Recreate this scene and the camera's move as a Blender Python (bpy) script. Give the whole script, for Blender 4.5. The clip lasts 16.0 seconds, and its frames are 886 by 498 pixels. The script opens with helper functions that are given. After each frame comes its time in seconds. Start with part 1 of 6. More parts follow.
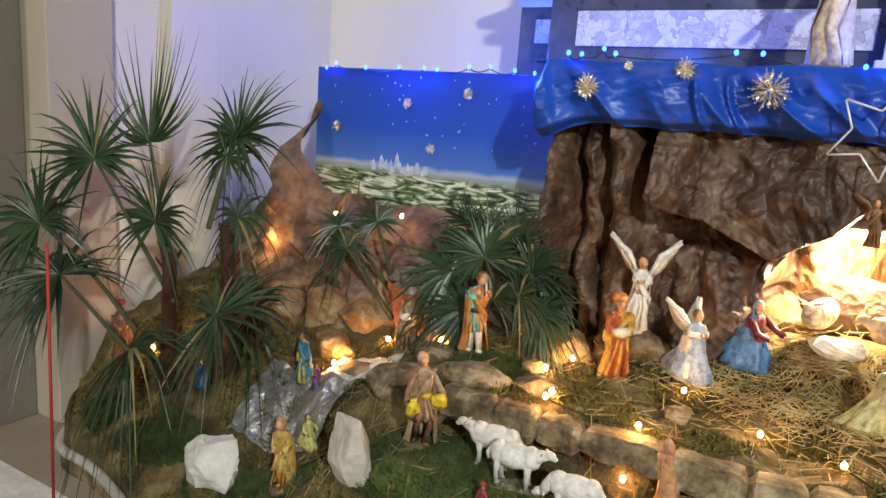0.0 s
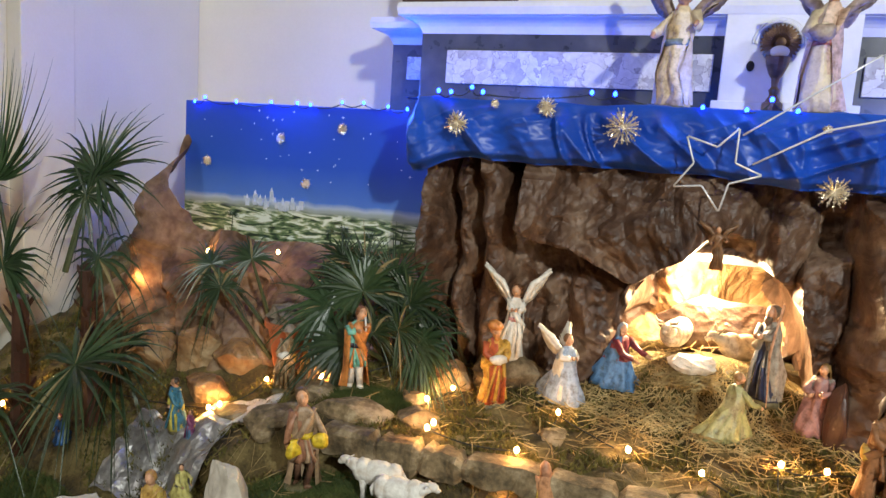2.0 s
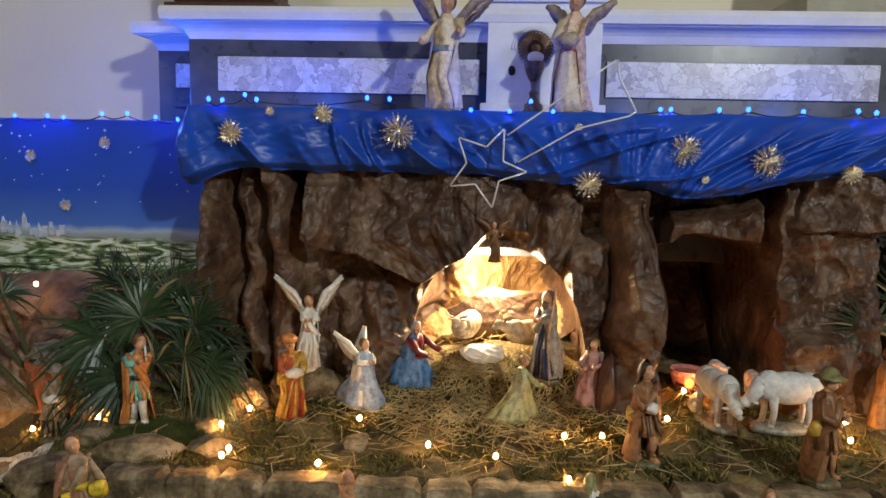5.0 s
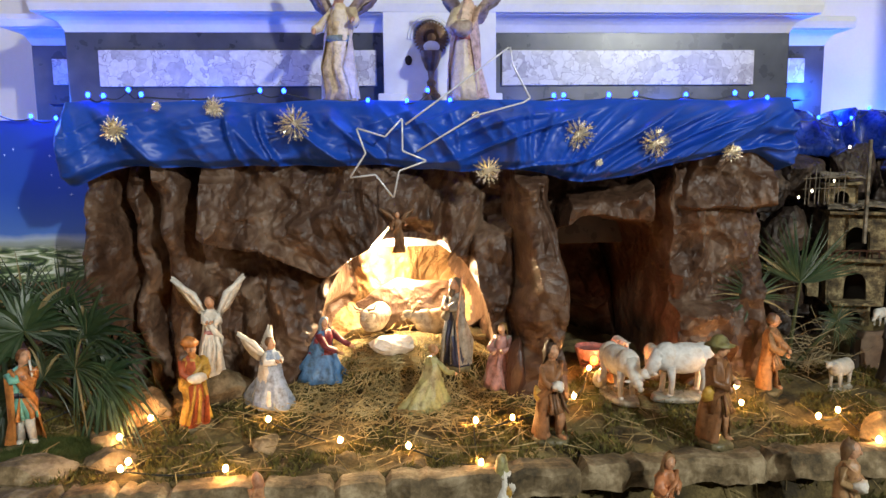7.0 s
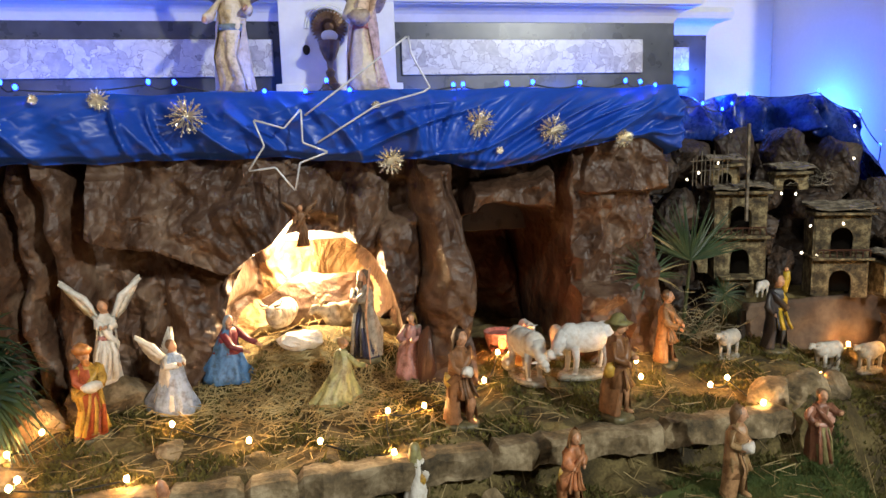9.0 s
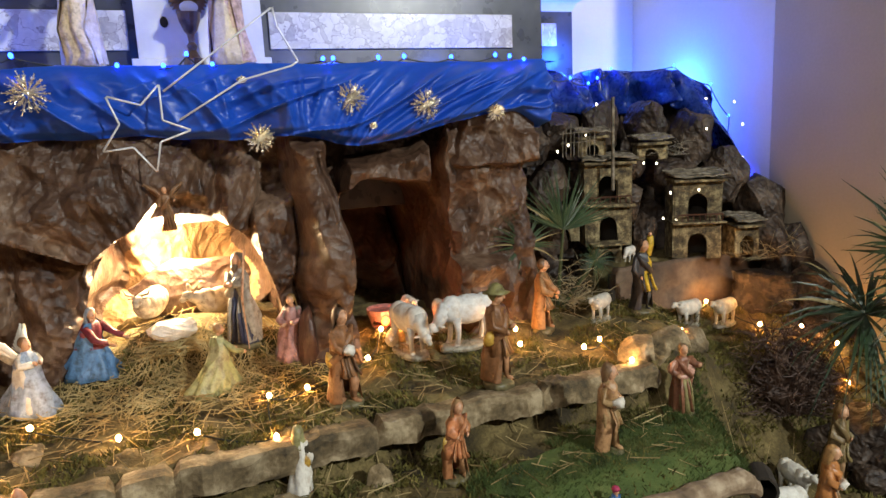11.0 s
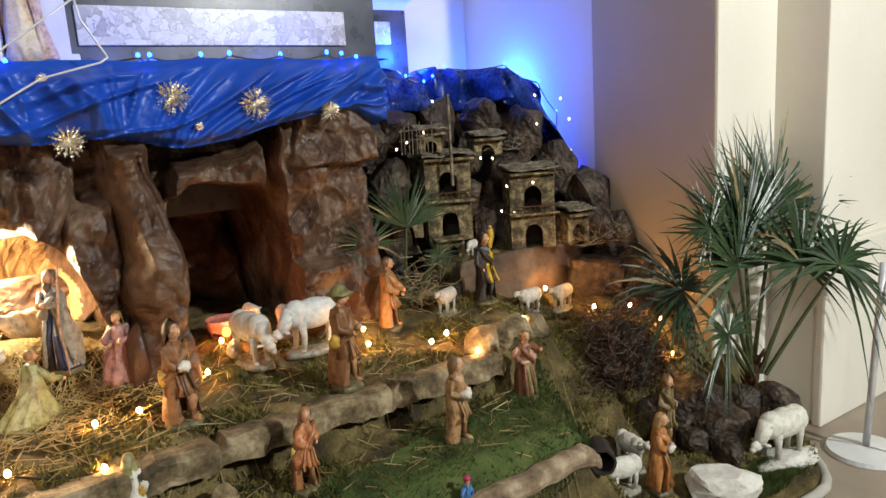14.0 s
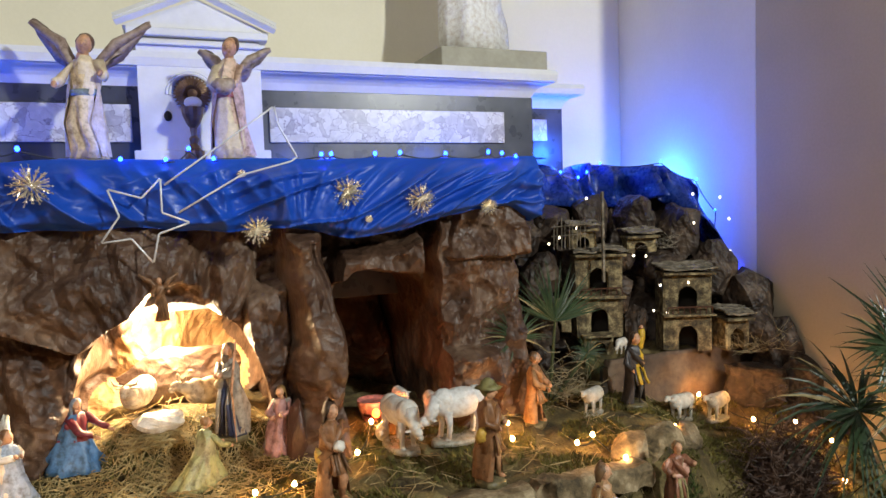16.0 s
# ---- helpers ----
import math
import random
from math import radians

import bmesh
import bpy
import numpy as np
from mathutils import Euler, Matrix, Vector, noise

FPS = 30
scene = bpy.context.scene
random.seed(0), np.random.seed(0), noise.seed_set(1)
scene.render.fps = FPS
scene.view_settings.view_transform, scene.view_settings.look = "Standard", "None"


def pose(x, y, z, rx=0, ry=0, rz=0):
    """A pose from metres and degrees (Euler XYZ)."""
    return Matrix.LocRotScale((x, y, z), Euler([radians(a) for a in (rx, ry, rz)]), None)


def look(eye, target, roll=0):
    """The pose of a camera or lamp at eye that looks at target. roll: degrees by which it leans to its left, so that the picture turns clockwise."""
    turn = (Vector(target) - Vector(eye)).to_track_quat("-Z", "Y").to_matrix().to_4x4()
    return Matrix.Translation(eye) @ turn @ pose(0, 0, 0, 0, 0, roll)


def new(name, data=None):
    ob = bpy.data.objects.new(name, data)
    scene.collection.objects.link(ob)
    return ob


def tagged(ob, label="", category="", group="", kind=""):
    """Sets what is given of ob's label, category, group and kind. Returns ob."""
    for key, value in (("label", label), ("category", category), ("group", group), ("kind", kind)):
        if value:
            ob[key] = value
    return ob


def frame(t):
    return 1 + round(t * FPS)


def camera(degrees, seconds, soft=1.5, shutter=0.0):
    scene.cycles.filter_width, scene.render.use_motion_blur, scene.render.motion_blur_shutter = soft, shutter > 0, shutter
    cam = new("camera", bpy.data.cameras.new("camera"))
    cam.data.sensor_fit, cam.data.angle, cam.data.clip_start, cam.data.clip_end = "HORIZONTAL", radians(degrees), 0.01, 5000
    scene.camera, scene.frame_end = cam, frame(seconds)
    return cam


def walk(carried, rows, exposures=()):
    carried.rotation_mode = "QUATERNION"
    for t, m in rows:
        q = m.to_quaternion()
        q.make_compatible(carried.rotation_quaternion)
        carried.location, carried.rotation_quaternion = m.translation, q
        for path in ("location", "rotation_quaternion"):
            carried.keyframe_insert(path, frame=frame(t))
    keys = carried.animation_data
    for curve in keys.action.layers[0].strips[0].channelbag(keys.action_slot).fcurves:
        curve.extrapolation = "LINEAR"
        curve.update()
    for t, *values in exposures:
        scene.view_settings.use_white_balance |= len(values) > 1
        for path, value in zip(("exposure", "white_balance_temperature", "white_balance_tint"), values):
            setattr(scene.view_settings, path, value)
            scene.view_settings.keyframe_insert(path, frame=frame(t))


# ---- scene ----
cam = camera(65.4, 16.0)
PATH = [
    (0, (0.371, -0.055, 1.296), (-0.595, 1.653, 0.908), 4.2),
    (0.5, (0.377, -0.058, 1.299), (-0.557, 1.681, 0.977), 4.6),
    (1, (0.382, -0.061, 1.301), (-0.472, 1.719, 0.979), 4.5),
    (1.5, (0.38, -0.061, 1.305), (-0.396, 1.757, 0.999), 4.2),
    (2, (0.387, -0.062, 1.31), (-0.283, 1.802, 1.032), 4.0),
    (2.5, (0.394, -0.063, 1.317), (-0.176, 1.84, 1.093), 3.6),
    (3, (0.403, -0.062, 1.316), (-0.076, 1.868, 1.105), 2.9),
    (3.5, (0.417, -0.056, 1.314), (0.025, 1.892, 1.086), 2.2),
    (4, (0.423, -0.049, 1.321), (0.133, 1.915, 1.084), 2.0),
    (6.5, (0.448, -0.038, 1.304), (0.512, 1.947, 1.066), -0.2),
    (7, (0.456, -0.035, 1.304), (0.583, 1.945, 1.052), -0.6),
    (7.5, (0.461, -0.031, 1.302), (0.646, 1.944, 1.042), -1.0),
    (8, (0.471, -0.032, 1.303), (0.712, 1.935, 1.036), -1.5),
    (8.5, (0.47, -0.034, 1.302), (0.78, 1.923, 1.03), -1.7),
    (9, (0.47, -0.036, 1.302), (0.851, 1.907, 1.018), -1.8),
    (11.5, (0.505, -0.033, 1.287), (1.269, 1.777, 0.911), -2.9),
    (12, (0.51, -0.03, 1.285), (1.341, 1.747, 0.894), -3.1),
    (12.5, (0.51, -0.036, 1.285), (1.396, 1.713, 0.886), -3.5),
    (13, (0.517, -0.039, 1.29), (1.499, 1.656, 0.887), -3.5),
    (13.5, (0.524, -0.035, 1.287), (1.561, 1.628, 0.889), -3.5),
    (14, (0.533, -0.031, 1.282), (1.596, 1.62, 0.904), -3.7),
    (14.5, (0.527, -0.034, 1.282), (1.521, 1.672, 0.963), -2.8),
    (15, (0.515, -0.026, 1.29), (1.449, 1.722, 1.024), -2.4),
    (15.5, (0.502, -0.03, 1.304), (1.333, 1.778, 1.098), -2.4),
    (16, (0.488, -0.045, 1.328), (1.219, 1.813, 1.202), -1.9),
]
walk(cam, [(t, look(eye, target, roll)) for t, eye, target, roll in PATH], exposures=((0.0, 0.10), (2.0, 0.0), (3.0, -0.08), (3.5, -0.50), (4.0, -1.02), (4.6, -0.90), (6.5, -0.24), (9.0, -0.20), (11.5, -0.08), (12.0, -0.17), (12.5, -0.13), (13.0, -0.08), (14.0, -0.08), (16.0, -0.16)))

# ---- world and light ----
world = bpy.data.worlds.new("church_dusk")
scene.world = world
world.use_nodes = True
world.node_tree.nodes["Background"].inputs[0].default_value = (0.55, 0.5, 0.45, 1)
world.node_tree.nodes["Background"].inputs[1].default_value = 0.004


def lamp(name, kind, at, power, colour, size=0.05, aim=None):
    data = bpy.data.lights.new(name, kind)
    data.energy, data.color = power, colour
    if kind == "AREA":
        data.shape, data.size = "DISK", size
    else:
        data.shadow_soft_size = size
    ob = new(name, data)
    ob.matrix_world = look(at, aim) if aim else pose(*at)
    return ob


WARM, BULB, BLUE = (1.0, 0.98, 0.93), (1.0, 0.46, 0.13), (0.02, 0.13, 1.0)
lamp("nave_spot", "AREA", (3.0, -2.6, 3.1), 228, (0.95, 1.0, 0.96), 0.2, (0.6, 2.4, 0.9))
lamp("nave_lamp", "AREA", (-1.7, -2.8, 4.4), 80, WARM, 0.5, (-0.8, 2.2, 0.9))
lamp("cave_lamp", "POINT", (0.45, 2.29, 0.99), 58.0, (1.0, 0.75, 0.43), 0.03)
for bx, by, bz, power in ((-1.15, 2.18, 1.50, 2.2), (-0.62, 2.14, 1.49, 1.8), (-1.4, 2.40, 1.53, 5.0), (-0.8, 2.40, 1.53, 8.0), (-0.2, 2.2, 1.53, 4.0), (0.42, 2.0, 1.52, 1.9),
                          (0.95, 2.1, 1.52, 2.1), (1.5, 2.2, 1.52, 2.4), (2.1, 2.66, 1.55, 8.0), (2.62, 2.64, 1.40, 15.0), (2.70, 2.52, 1.22, 5.0)):
    lamp("blue_string_light", "POINT", (bx, by, bz), power, BLUE, 0.05)


# ---- materials ----
def material(name, colours, rough=0.7, scale=8.0, bump=0.2, metal=0.0, fine=60.0, spread=0.25, per_piece=0.0, emit=None, strength=0.0, sheen=0.0, bumpd=0.01):
    m = bpy.data.materials.new(name)
    m.use_nodes = True
    nt = m.node_tree
    bsdf = nt.nodes["Principled BSDF"]
    bsdf.inputs["Metallic"].default_value = metal
    bsdf.inputs["Sheen Weight"].default_value = sheen
    if emit:
        bsdf.inputs["Emission Color"].default_value = (*emit, 1)
        bsdf.inputs["Emission Strength"].default_value = strength
    co = nt.nodes.new("ShaderNodeTexCoord")
    big = nt.nodes.new("ShaderNodeTexNoise")
    big.inputs["Scale"].default_value, big.inputs["Detail"].default_value = scale, 6
    nt.links.new(co.outputs["Object"], big.inputs["Vector"])
    small = nt.nodes.new("ShaderNodeTexNoise")
    small.inputs["Scale"].default_value, small.inputs["Detail"].default_value = fine, 4
    nt.links.new(co.outputs["Object"], small.inputs["Vector"])
    mixf = nt.nodes.new("ShaderNodeMath")
    mixf.operation = "MULTIPLY_ADD"
    nt.links.new(small.outputs["Fac"], mixf.inputs[0])
    mixf.inputs[1].default_value = 0.35
    nt.links.new(big.outputs["Fac"], mixf.inputs[2])
    ramp = nt.nodes.new("ShaderNodeValToRGB")
    n = len(colours)
    while len(ramp.color_ramp.elements) < n:
        ramp.color_ramp.elements.new(0.5)
    for i, c in enumerate(colours):
        e = ramp.color_ramp.elements[i]
        e.position = 0.675 - spread + 2 * spread * (i / max(1, n - 1))
        e.color = (*c, 1)
    nt.links.new(mixf.outputs[0], ramp.inputs["Fac"])
    out = ramp.outputs["Color"]
    if per_piece:
        info = nt.nodes.new("ShaderNodeObjectInfo")
        hsv = nt.nodes.new("ShaderNodeHueSaturation")
        mr = nt.nodes.new("ShaderNodeMapRange")
        mr.inputs["To Min"].default_value, mr.inputs["To Max"].default_value = 1 - per_piece, 1 + per_piece
        nt.links.new(info.outputs["Random"], mr.inputs["Value"])
        nt.links.new(mr.outputs[0], hsv.inputs["Value"])
        nt.links.new(out, hsv.inputs["Color"])
        out = hsv.outputs["Color"]
    nt.links.new(out, bsdf.inputs["Base Color"])
    rr = nt.nodes.new("ShaderNodeMapRange")
    rr.inputs["To Min"].default_value, rr.inputs["To Max"].default_value = max(0.02, rough - 0.12), min(1, rough + 0.12)
    nt.links.new(small.outputs["Fac"], rr.inputs["Value"])
    nt.links.new(rr.outputs[0], bsdf.inputs["Roughness"])
    if bump:
        bp = nt.nodes.new("ShaderNodeBump")
        bp.inputs["Strength"].default_value, bp.inputs["Distance"].default_value = bump, bumpd
        nt.links.new(mixf.outputs[0], bp.inputs["Height"])
        nt.links.new(bp.outputs[0], bsdf.inputs["Normal"])
    return m


M_PLASTER = material("plaster", [(0.74, 0.69, 0.59), (0.83, 0.79, 0.70)], 0.85, 2.0, 0.08, fine=90)
# dark colour chosen to hold down the fill bounced by the nave
M_NAVE_DARKENED = material("darkened_nave_plaster", [(0.16, 0.14, 0.11), (0.24, 0.21, 0.17)], 0.9, 1.0, 0.05)
# plaster with the shading of the piers put into its colour
M_PIER_SHADE = material("shaded_plaster", [(0.44, 0.37, 0.27), (0.54, 0.46, 0.35)], 0.85, 2.0, 0.08, fine=90)
M_CREAM = material("cream_plaster", [(0.74, 0.69, 0.54), (0.82, 0.77, 0.62)], 0.85, 2.0, 0.08, fine=90)
M_STONEFLOOR = material("floor_stone", [(0.26, 0.20, 0.15), (0.36, 0.29, 0.22)], 0.35, 5, 0.05)
M_PAPER = material("rock_paper", [(0.030, 0.014, 0.008), (0.095, 0.050, 0.029), (0.22, 0.145, 0.095)], 0.50, 7, 0.35, fine=38, spread=0.22)
# tan paper of the bank rocks; in the cave its paleness paints lamplight
M_KRAFT_LIT = material("kraft_lit_paper", [(0.12, 0.055, 0.02), (0.30, 0.17, 0.07), (0.48, 0.34, 0.18)], 0.6, 8, 0.5, fine=40, spread=0.22)


def crinkle(m, size, strength, depth):
    """Sharp creases of crumpled paper over the finer relief."""
    nt = m.node_tree
    co = nt.nodes.new("ShaderNodeTexCoord")
    warp = nt.nodes.new("ShaderNodeTexNoise")
    warp.inputs["Scale"].default_value = size * 0.6
    add = nt.nodes.new("ShaderNodeVectorMath")
    add.operation = "MULTIPLY_ADD"
    add.inputs[1].default_value = (0.12, 0.12, 0.16)
    cells = nt.nodes.new("ShaderNodeTexVoronoi")
    cells.inputs["Scale"].default_value = size
    cells.inputs["Detail"].default_value = 2.0
    bp = nt.nodes.new("ShaderNodeBump")
    bp.inputs["Strength"].default_value, bp.inputs["Distance"].default_value = strength, depth
    bsdf = nt.nodes["Principled BSDF"]
    under = bsdf.inputs["Normal"].links[0].from_socket
    nt.links.new(co.outputs["Object"], warp.inputs["Vector"])
    nt.links.new(warp.outputs["Color"], add.inputs[0])
    nt.links.new(co.outputs["Object"], add.inputs[2])
    nt.links.new(add.outputs[0], cells.inputs["Vector"])
    nt.links.new(cells.outputs["Distance"], bp.inputs["Height"])
    nt.links.new(under, bp.inputs["Normal"])
    nt.links.new(bp.outputs[0], bsdf.inputs["Normal"])


crinkle(M_PAPER, 9, 0.45, 0.03)
crinkle(M_PAPER, 24, 0.22, 0.010)
crinkle(M_KRAFT_LIT, 14, 0.6, 0.02)
M_SOIL = material("moss_soil", [(0.026, 0.018, 0.006), (0.098, 0.070, 0.022), (0.22, 0.165, 0.062)], 0.95, 9, 0.9, fine=120, spread=0.2, bumpd=0.012)
M_SATIN = material("blue_satin", [(0.005, 0.046, 0.33), (0.011, 0.082, 0.52)], 0.40, 5, 0.06, fine=120, sheen=0.0)
M_SATIN.node_tree.nodes["Principled BSDF"].inputs["Specular IOR Level"].default_value = 0.45
M_GREYMARBLE = material("grey_marble", [(0.028, 0.032, 0.045), (0.06, 0.065, 0.08), (0.12, 0.12, 0.135)], 0.3, 5, 0.0, fine=14)
M_WHITEPAINT = material("white_marble_paint", [(0.66, 0.66, 0.66), (0.8, 0.8, 0.79)], 0.45, 6, 0.05)


def breccia():
    m = material("breccia_marble", [(0.3, 0.28, 0.27), (0.6, 0.58, 0.55)], 0.25, 10, 0.0)
    nt = m.node_tree
    co = nt.nodes.new("ShaderNodeTexCoord")
    warp = nt.nodes.new("ShaderNodeTexNoise")
    warp.inputs["Scale"].default_value = 9
    warp.inputs["Detail"].default_value = 5
    nt.links.new(co.outputs["Object"], warp.inputs["Vector"])
    add = nt.nodes.new("ShaderNodeVectorMath")
    add.operation = "MULTIPLY_ADD"
    add.inputs[1].default_value = (0.30, 0.30, 0.24)
    nt.links.new(warp.outputs["Color"], add.inputs[0])
    nt.links.new(co.outputs["Object"], add.inputs[2])
    vo = nt.nodes.new("ShaderNodeTexVoronoi")
    vo.inputs["Scale"].default_value = 17
    vo.inputs["Randomness"].default_value = 1.0
    nt.links.new(add.outputs[0], vo.inputs["Vector"])
    edge = nt.nodes.new("ShaderNodeTexVoronoi")
    edge.feature = "DISTANCE_TO_EDGE"
    edge.inputs["Scale"].default_value = 17
    nt.links.new(add.outputs[0], edge.inputs["Vector"])
    sep = nt.nodes.new("ShaderNodeSeparateColor")
    nt.links.new(vo.outputs["Color"], sep.inputs[0])
    ramp = nt.nodes.new("ShaderNodeValToRGB")
    for i, (p, c) in enumerate(((0.0, (0.26, 0.24, 0.26)), (0.35, (0.46, 0.44, 0.44)), (0.6, (0.72, 0.71, 0.69)), (1.0, (0.40, 0.36, 0.33)))):
        if i > 1:
            ramp.color_ramp.elements.new(p)
        ramp.color_ramp.elements[i].position = p
        ramp.color_ramp.elements[i].color = (*c, 1)
    cloud = nt.nodes.new("ShaderNodeTexNoise")
    cloud.inputs["Scale"].default_value, cloud.inputs["Detail"].default_value, cloud.inputs["Distortion"].default_value = 24, 8, 1.2
    nt.links.new(co.outputs["Object"], cloud.inputs["Vector"])
    blend = nt.nodes.new("ShaderNodeMix")
    blend.inputs[0].default_value = 0.6
    nt.links.new(sep.outputs[0], blend.inputs[2])
    nt.links.new(cloud.outputs["Fac"], blend.inputs[3])
    nt.links.new(blend.outputs[0], ramp.inputs[0])
    vein = nt.nodes.new("ShaderNodeMapRange")
    vein.inputs["From Max"].default_value = 0.035
    nt.links.new(edge.outputs["Distance"], vein.inputs["Value"])
    mix = nt.nodes.new("ShaderNodeMix")
    mix.data_type = "RGBA"
    mix.inputs[6].default_value = (0.30, 0.27, 0.28, 1)
    nt.links.new(vein.outputs[0], mix.inputs[0])
    nt.links.new(ramp.outputs[0], mix.inputs[7])
    nt.links.new(mix.outputs[2], nt.nodes["Principled BSDF"].inputs["Base Color"])
    return m


M_BRECCIA = breccia()


# ---- building helpers ----
def mesh_of(name, bm, mats, smooth=False):
    me = bpy.data.meshes.new(name)
    bm.normal_update()
    bm.to_mesh(me)
    bm.free()
    for mt in mats if isinstance(mats, (list, tuple)) else [mats]:
        me.materials.append(mt)
    if smooth:
        me.polygons.foreach_set("use_smooth", [True] * len(me.polygons))
    return me


def part(name, bm, mats, parent=None, label="", smooth=False):
    ob = new(name, mesh_of(name, bm, mats, smooth))
    if parent:
        ob.parent = parent
    return tagged(ob, label)


def empty(name, at, label, category, group="", kind="", rz=0.0):
    ob = new(name)
    ob.empty_display_size = 0.05
    ob.matrix_world = pose(*at, 0, 0, rz)
    return tagged(ob, label, category, group, kind)


def box(bm, x0, x1, y0, y1, z0, z1, bevel=0.0, mat=0):
    r = bmesh.ops.create_cube(bm, size=1)
    vs = r["verts"]
    bmesh.ops.transform(bm, verts=vs, matrix=Matrix.Translation(((x0 + x1) / 2, (y0 + y1) / 2, (z0 + z1) / 2)) @ Matrix.Diagonal((x1 - x0, y1 - y0, z1 - z0, 1)))
    fs = {f for v in vs for f in v.link_faces}
    for f in fs:
        f.material_index = mat
    if bevel:
        es = list({e for v in vs for e in v.link_edges})
        bmesh.ops.bevel(bm, geom=es, offset=bevel, segments=2, affect="EDGES", profile=0.6)
    return vs


def boxed(name, dims, mats, parent=None, label="", bevel=0.004):
    bm = bmesh.new()
    box(bm, *dims, bevel=bevel)
    return part(name, bm, mats, parent, label)


def sstep(a, b, v):
    t = min(1.0, max(0.0, (v - a) / (b - a)))
    return t * t * (3 - 2 * t)


def nz(x, y, z=0.0, s=1.0):
    return noise.noise(Vector((x * s, y * s, z * s)))


def sheet(name, nu, nv, fn, mats, parent=None, label="", smooth=True, thick=0.0):
    """A surface of nu by nv cells, fn(u, v) giving its places for u, v from 0 to 1."""
    verts = [fn(i / nu, j / nv) for j in range(nv + 1) for i in range(nu + 1)]
    w = nu + 1
    faces = [(j * w + i, j * w + i + 1, (j + 1) * w + i + 1, (j + 1) * w + i) for j in range(nv) for i in range(nu)]
    me = bpy.data.meshes.new(name)
    me.from_pydata([tuple(v) for v in verts], [], faces)
    for mt in mats if isinstance(mats, (list, tuple)) else [mats]:
        me.materials.append(mt)
    if smooth:
        me.polygons.foreach_set("use_smooth", [True] * len(me.polygons))
    ob = new(name, me)
    if parent:
        ob.parent = parent
    if thick:
        so = ob.modifiers.new("thickness", "SOLIDIFY")
        so.thickness, so.offset = thick, 0
    return tagged(ob, label)


def facets(x, z, seed):
    """Noise that runs straight between the corners of a triangle lattice: sharp creases with flat facets."""
    k = 0.5 * (x + z) * 0.732
    i, j = math.floor(x + k), math.floor(z + k)
    fx, fz = x + k - i, z + k - j
    val = lambda a, b: noise.cell(Vector((a + 0.5, b + 0.5, seed + 0.5)))
    if fx > fz:
        return val(i, j) * (1 - fx) + val(i + 1, j) * (fx - fz) + val(i + 1, j + 1) * fz
    return val(i, j) * (1 - fz) + val(i, j + 1) * (fz - fx) + val(i + 1, j + 1) * fx


def struct(ob, label, category):
    return tagged(ob, label, category, kind="structure")


# ---- the chapel ----
struct(boxed("floor", (-6, 7, -6, 4, -0.2, 0.0), M_STONEFLOOR, bevel=0), "brown worn stone church floor", "floor")
struct(boxed("wall_back", (-2.3, 2.9, 3.05, 3.25, 0, 5.0), M_CREAM, bevel=0), "cream plaster wall behind the altar", "wall")


def wall_run(name, x0, x1, y0, y1, label, mt=None):
    struct(boxed(name, (x0, x1, y0, y1, 0, 5.0), mt or M_PLASTER, bevel=0.006), label, "wall")


wall_run("wall_right_niche", 2.74, 3.0, 2.13, 3.05, "white plaster side wall of the niche")
wall_run("wall_right_pier", 2.743, 3.45, 1.53, 2.128, "white plaster pier with smooth faces")
# thin added slab: its darker beige paints the shade on the pier's side
wall_run("wall_right_pier_shade", 2.733, 2.741, 1.532, 2.127, "added slab with the pier side's shading as beige colour", M_PIER_SHADE)
wall_run("wall_right_pilaster", 3.10, 5.0, 1.33, 1.568, "white plaster pilaster")
struct(boxed("pilaster_plinth", (3.07, 5.0, 1.29, 1.328, 0, 0.72), M_PLASTER, bevel=0.01), "white plaster plinth of the pilaster", "plinth")
# far nave walls close the room; darkened to limit bounced light
wall_run("wall_right_far", 5.0, 5.2, -6, 1.6, "plain nave wall darkened to cut bounce light", M_NAVE_DARKENED)
wall_run("wall_left_niche", -2.35, -2.2, 2.202, 3.05, "white plaster side wall of the niche")
wall_run("wall_left_pilaster", -2.5, -2.13, 1.95, 2.2, "cream plaster pilaster")
wall_run("wall_left_side", -2.5, -2.2, 1.66, 1.948, "white plaster wall beside the pilaster")
# beige here is the shading of this pier, painted in
wall_run("wall_left_pier", -2.6, -2.1, 1.40, 1.658, "plaster pier with its shading put into a beige colour", M_PIER_SHADE)
wall_run("wall_left_far", -2.6, -2.25, -6, 1.398, "plain nave wall darkened to cut bounce light", M_NAVE_DARKENED)
wall_run("wall_nave_end", -6, 7, -6.2, -6.0, "plain nave wall darkened to cut bounce light", M_NAVE_DARKENED)
# unseen ceiling, added and darkened to limit bounced light
struct(boxed("ceiling", (-6, 7, -6.2, 3.3, 5.0, 5.2), M_NAVE_DARKENED, bevel=0), "unseen ceiling darkened to cut bounce light", "ceiling")

# ---- the altar's shelf with its marble panels ----
gradine = empty("altar_shelf", (0.62, 2.6, 1.45), "white and grey marble altar shelf with mottled inlaid panels", "altar shelf")


def child_boxed(name, dims, mt, parent, label="", bevel=0.004):
    """A box given in the world's metres, under a thing that stands unturned."""
    o = parent.matrix_world.translation
    bm = bmesh.new()
    box(bm, *dims, bevel=bevel)
    bmesh.ops.translate(bm, verts=bm.verts, vec=-o)
    return part(name, bm, mt, parent, label)


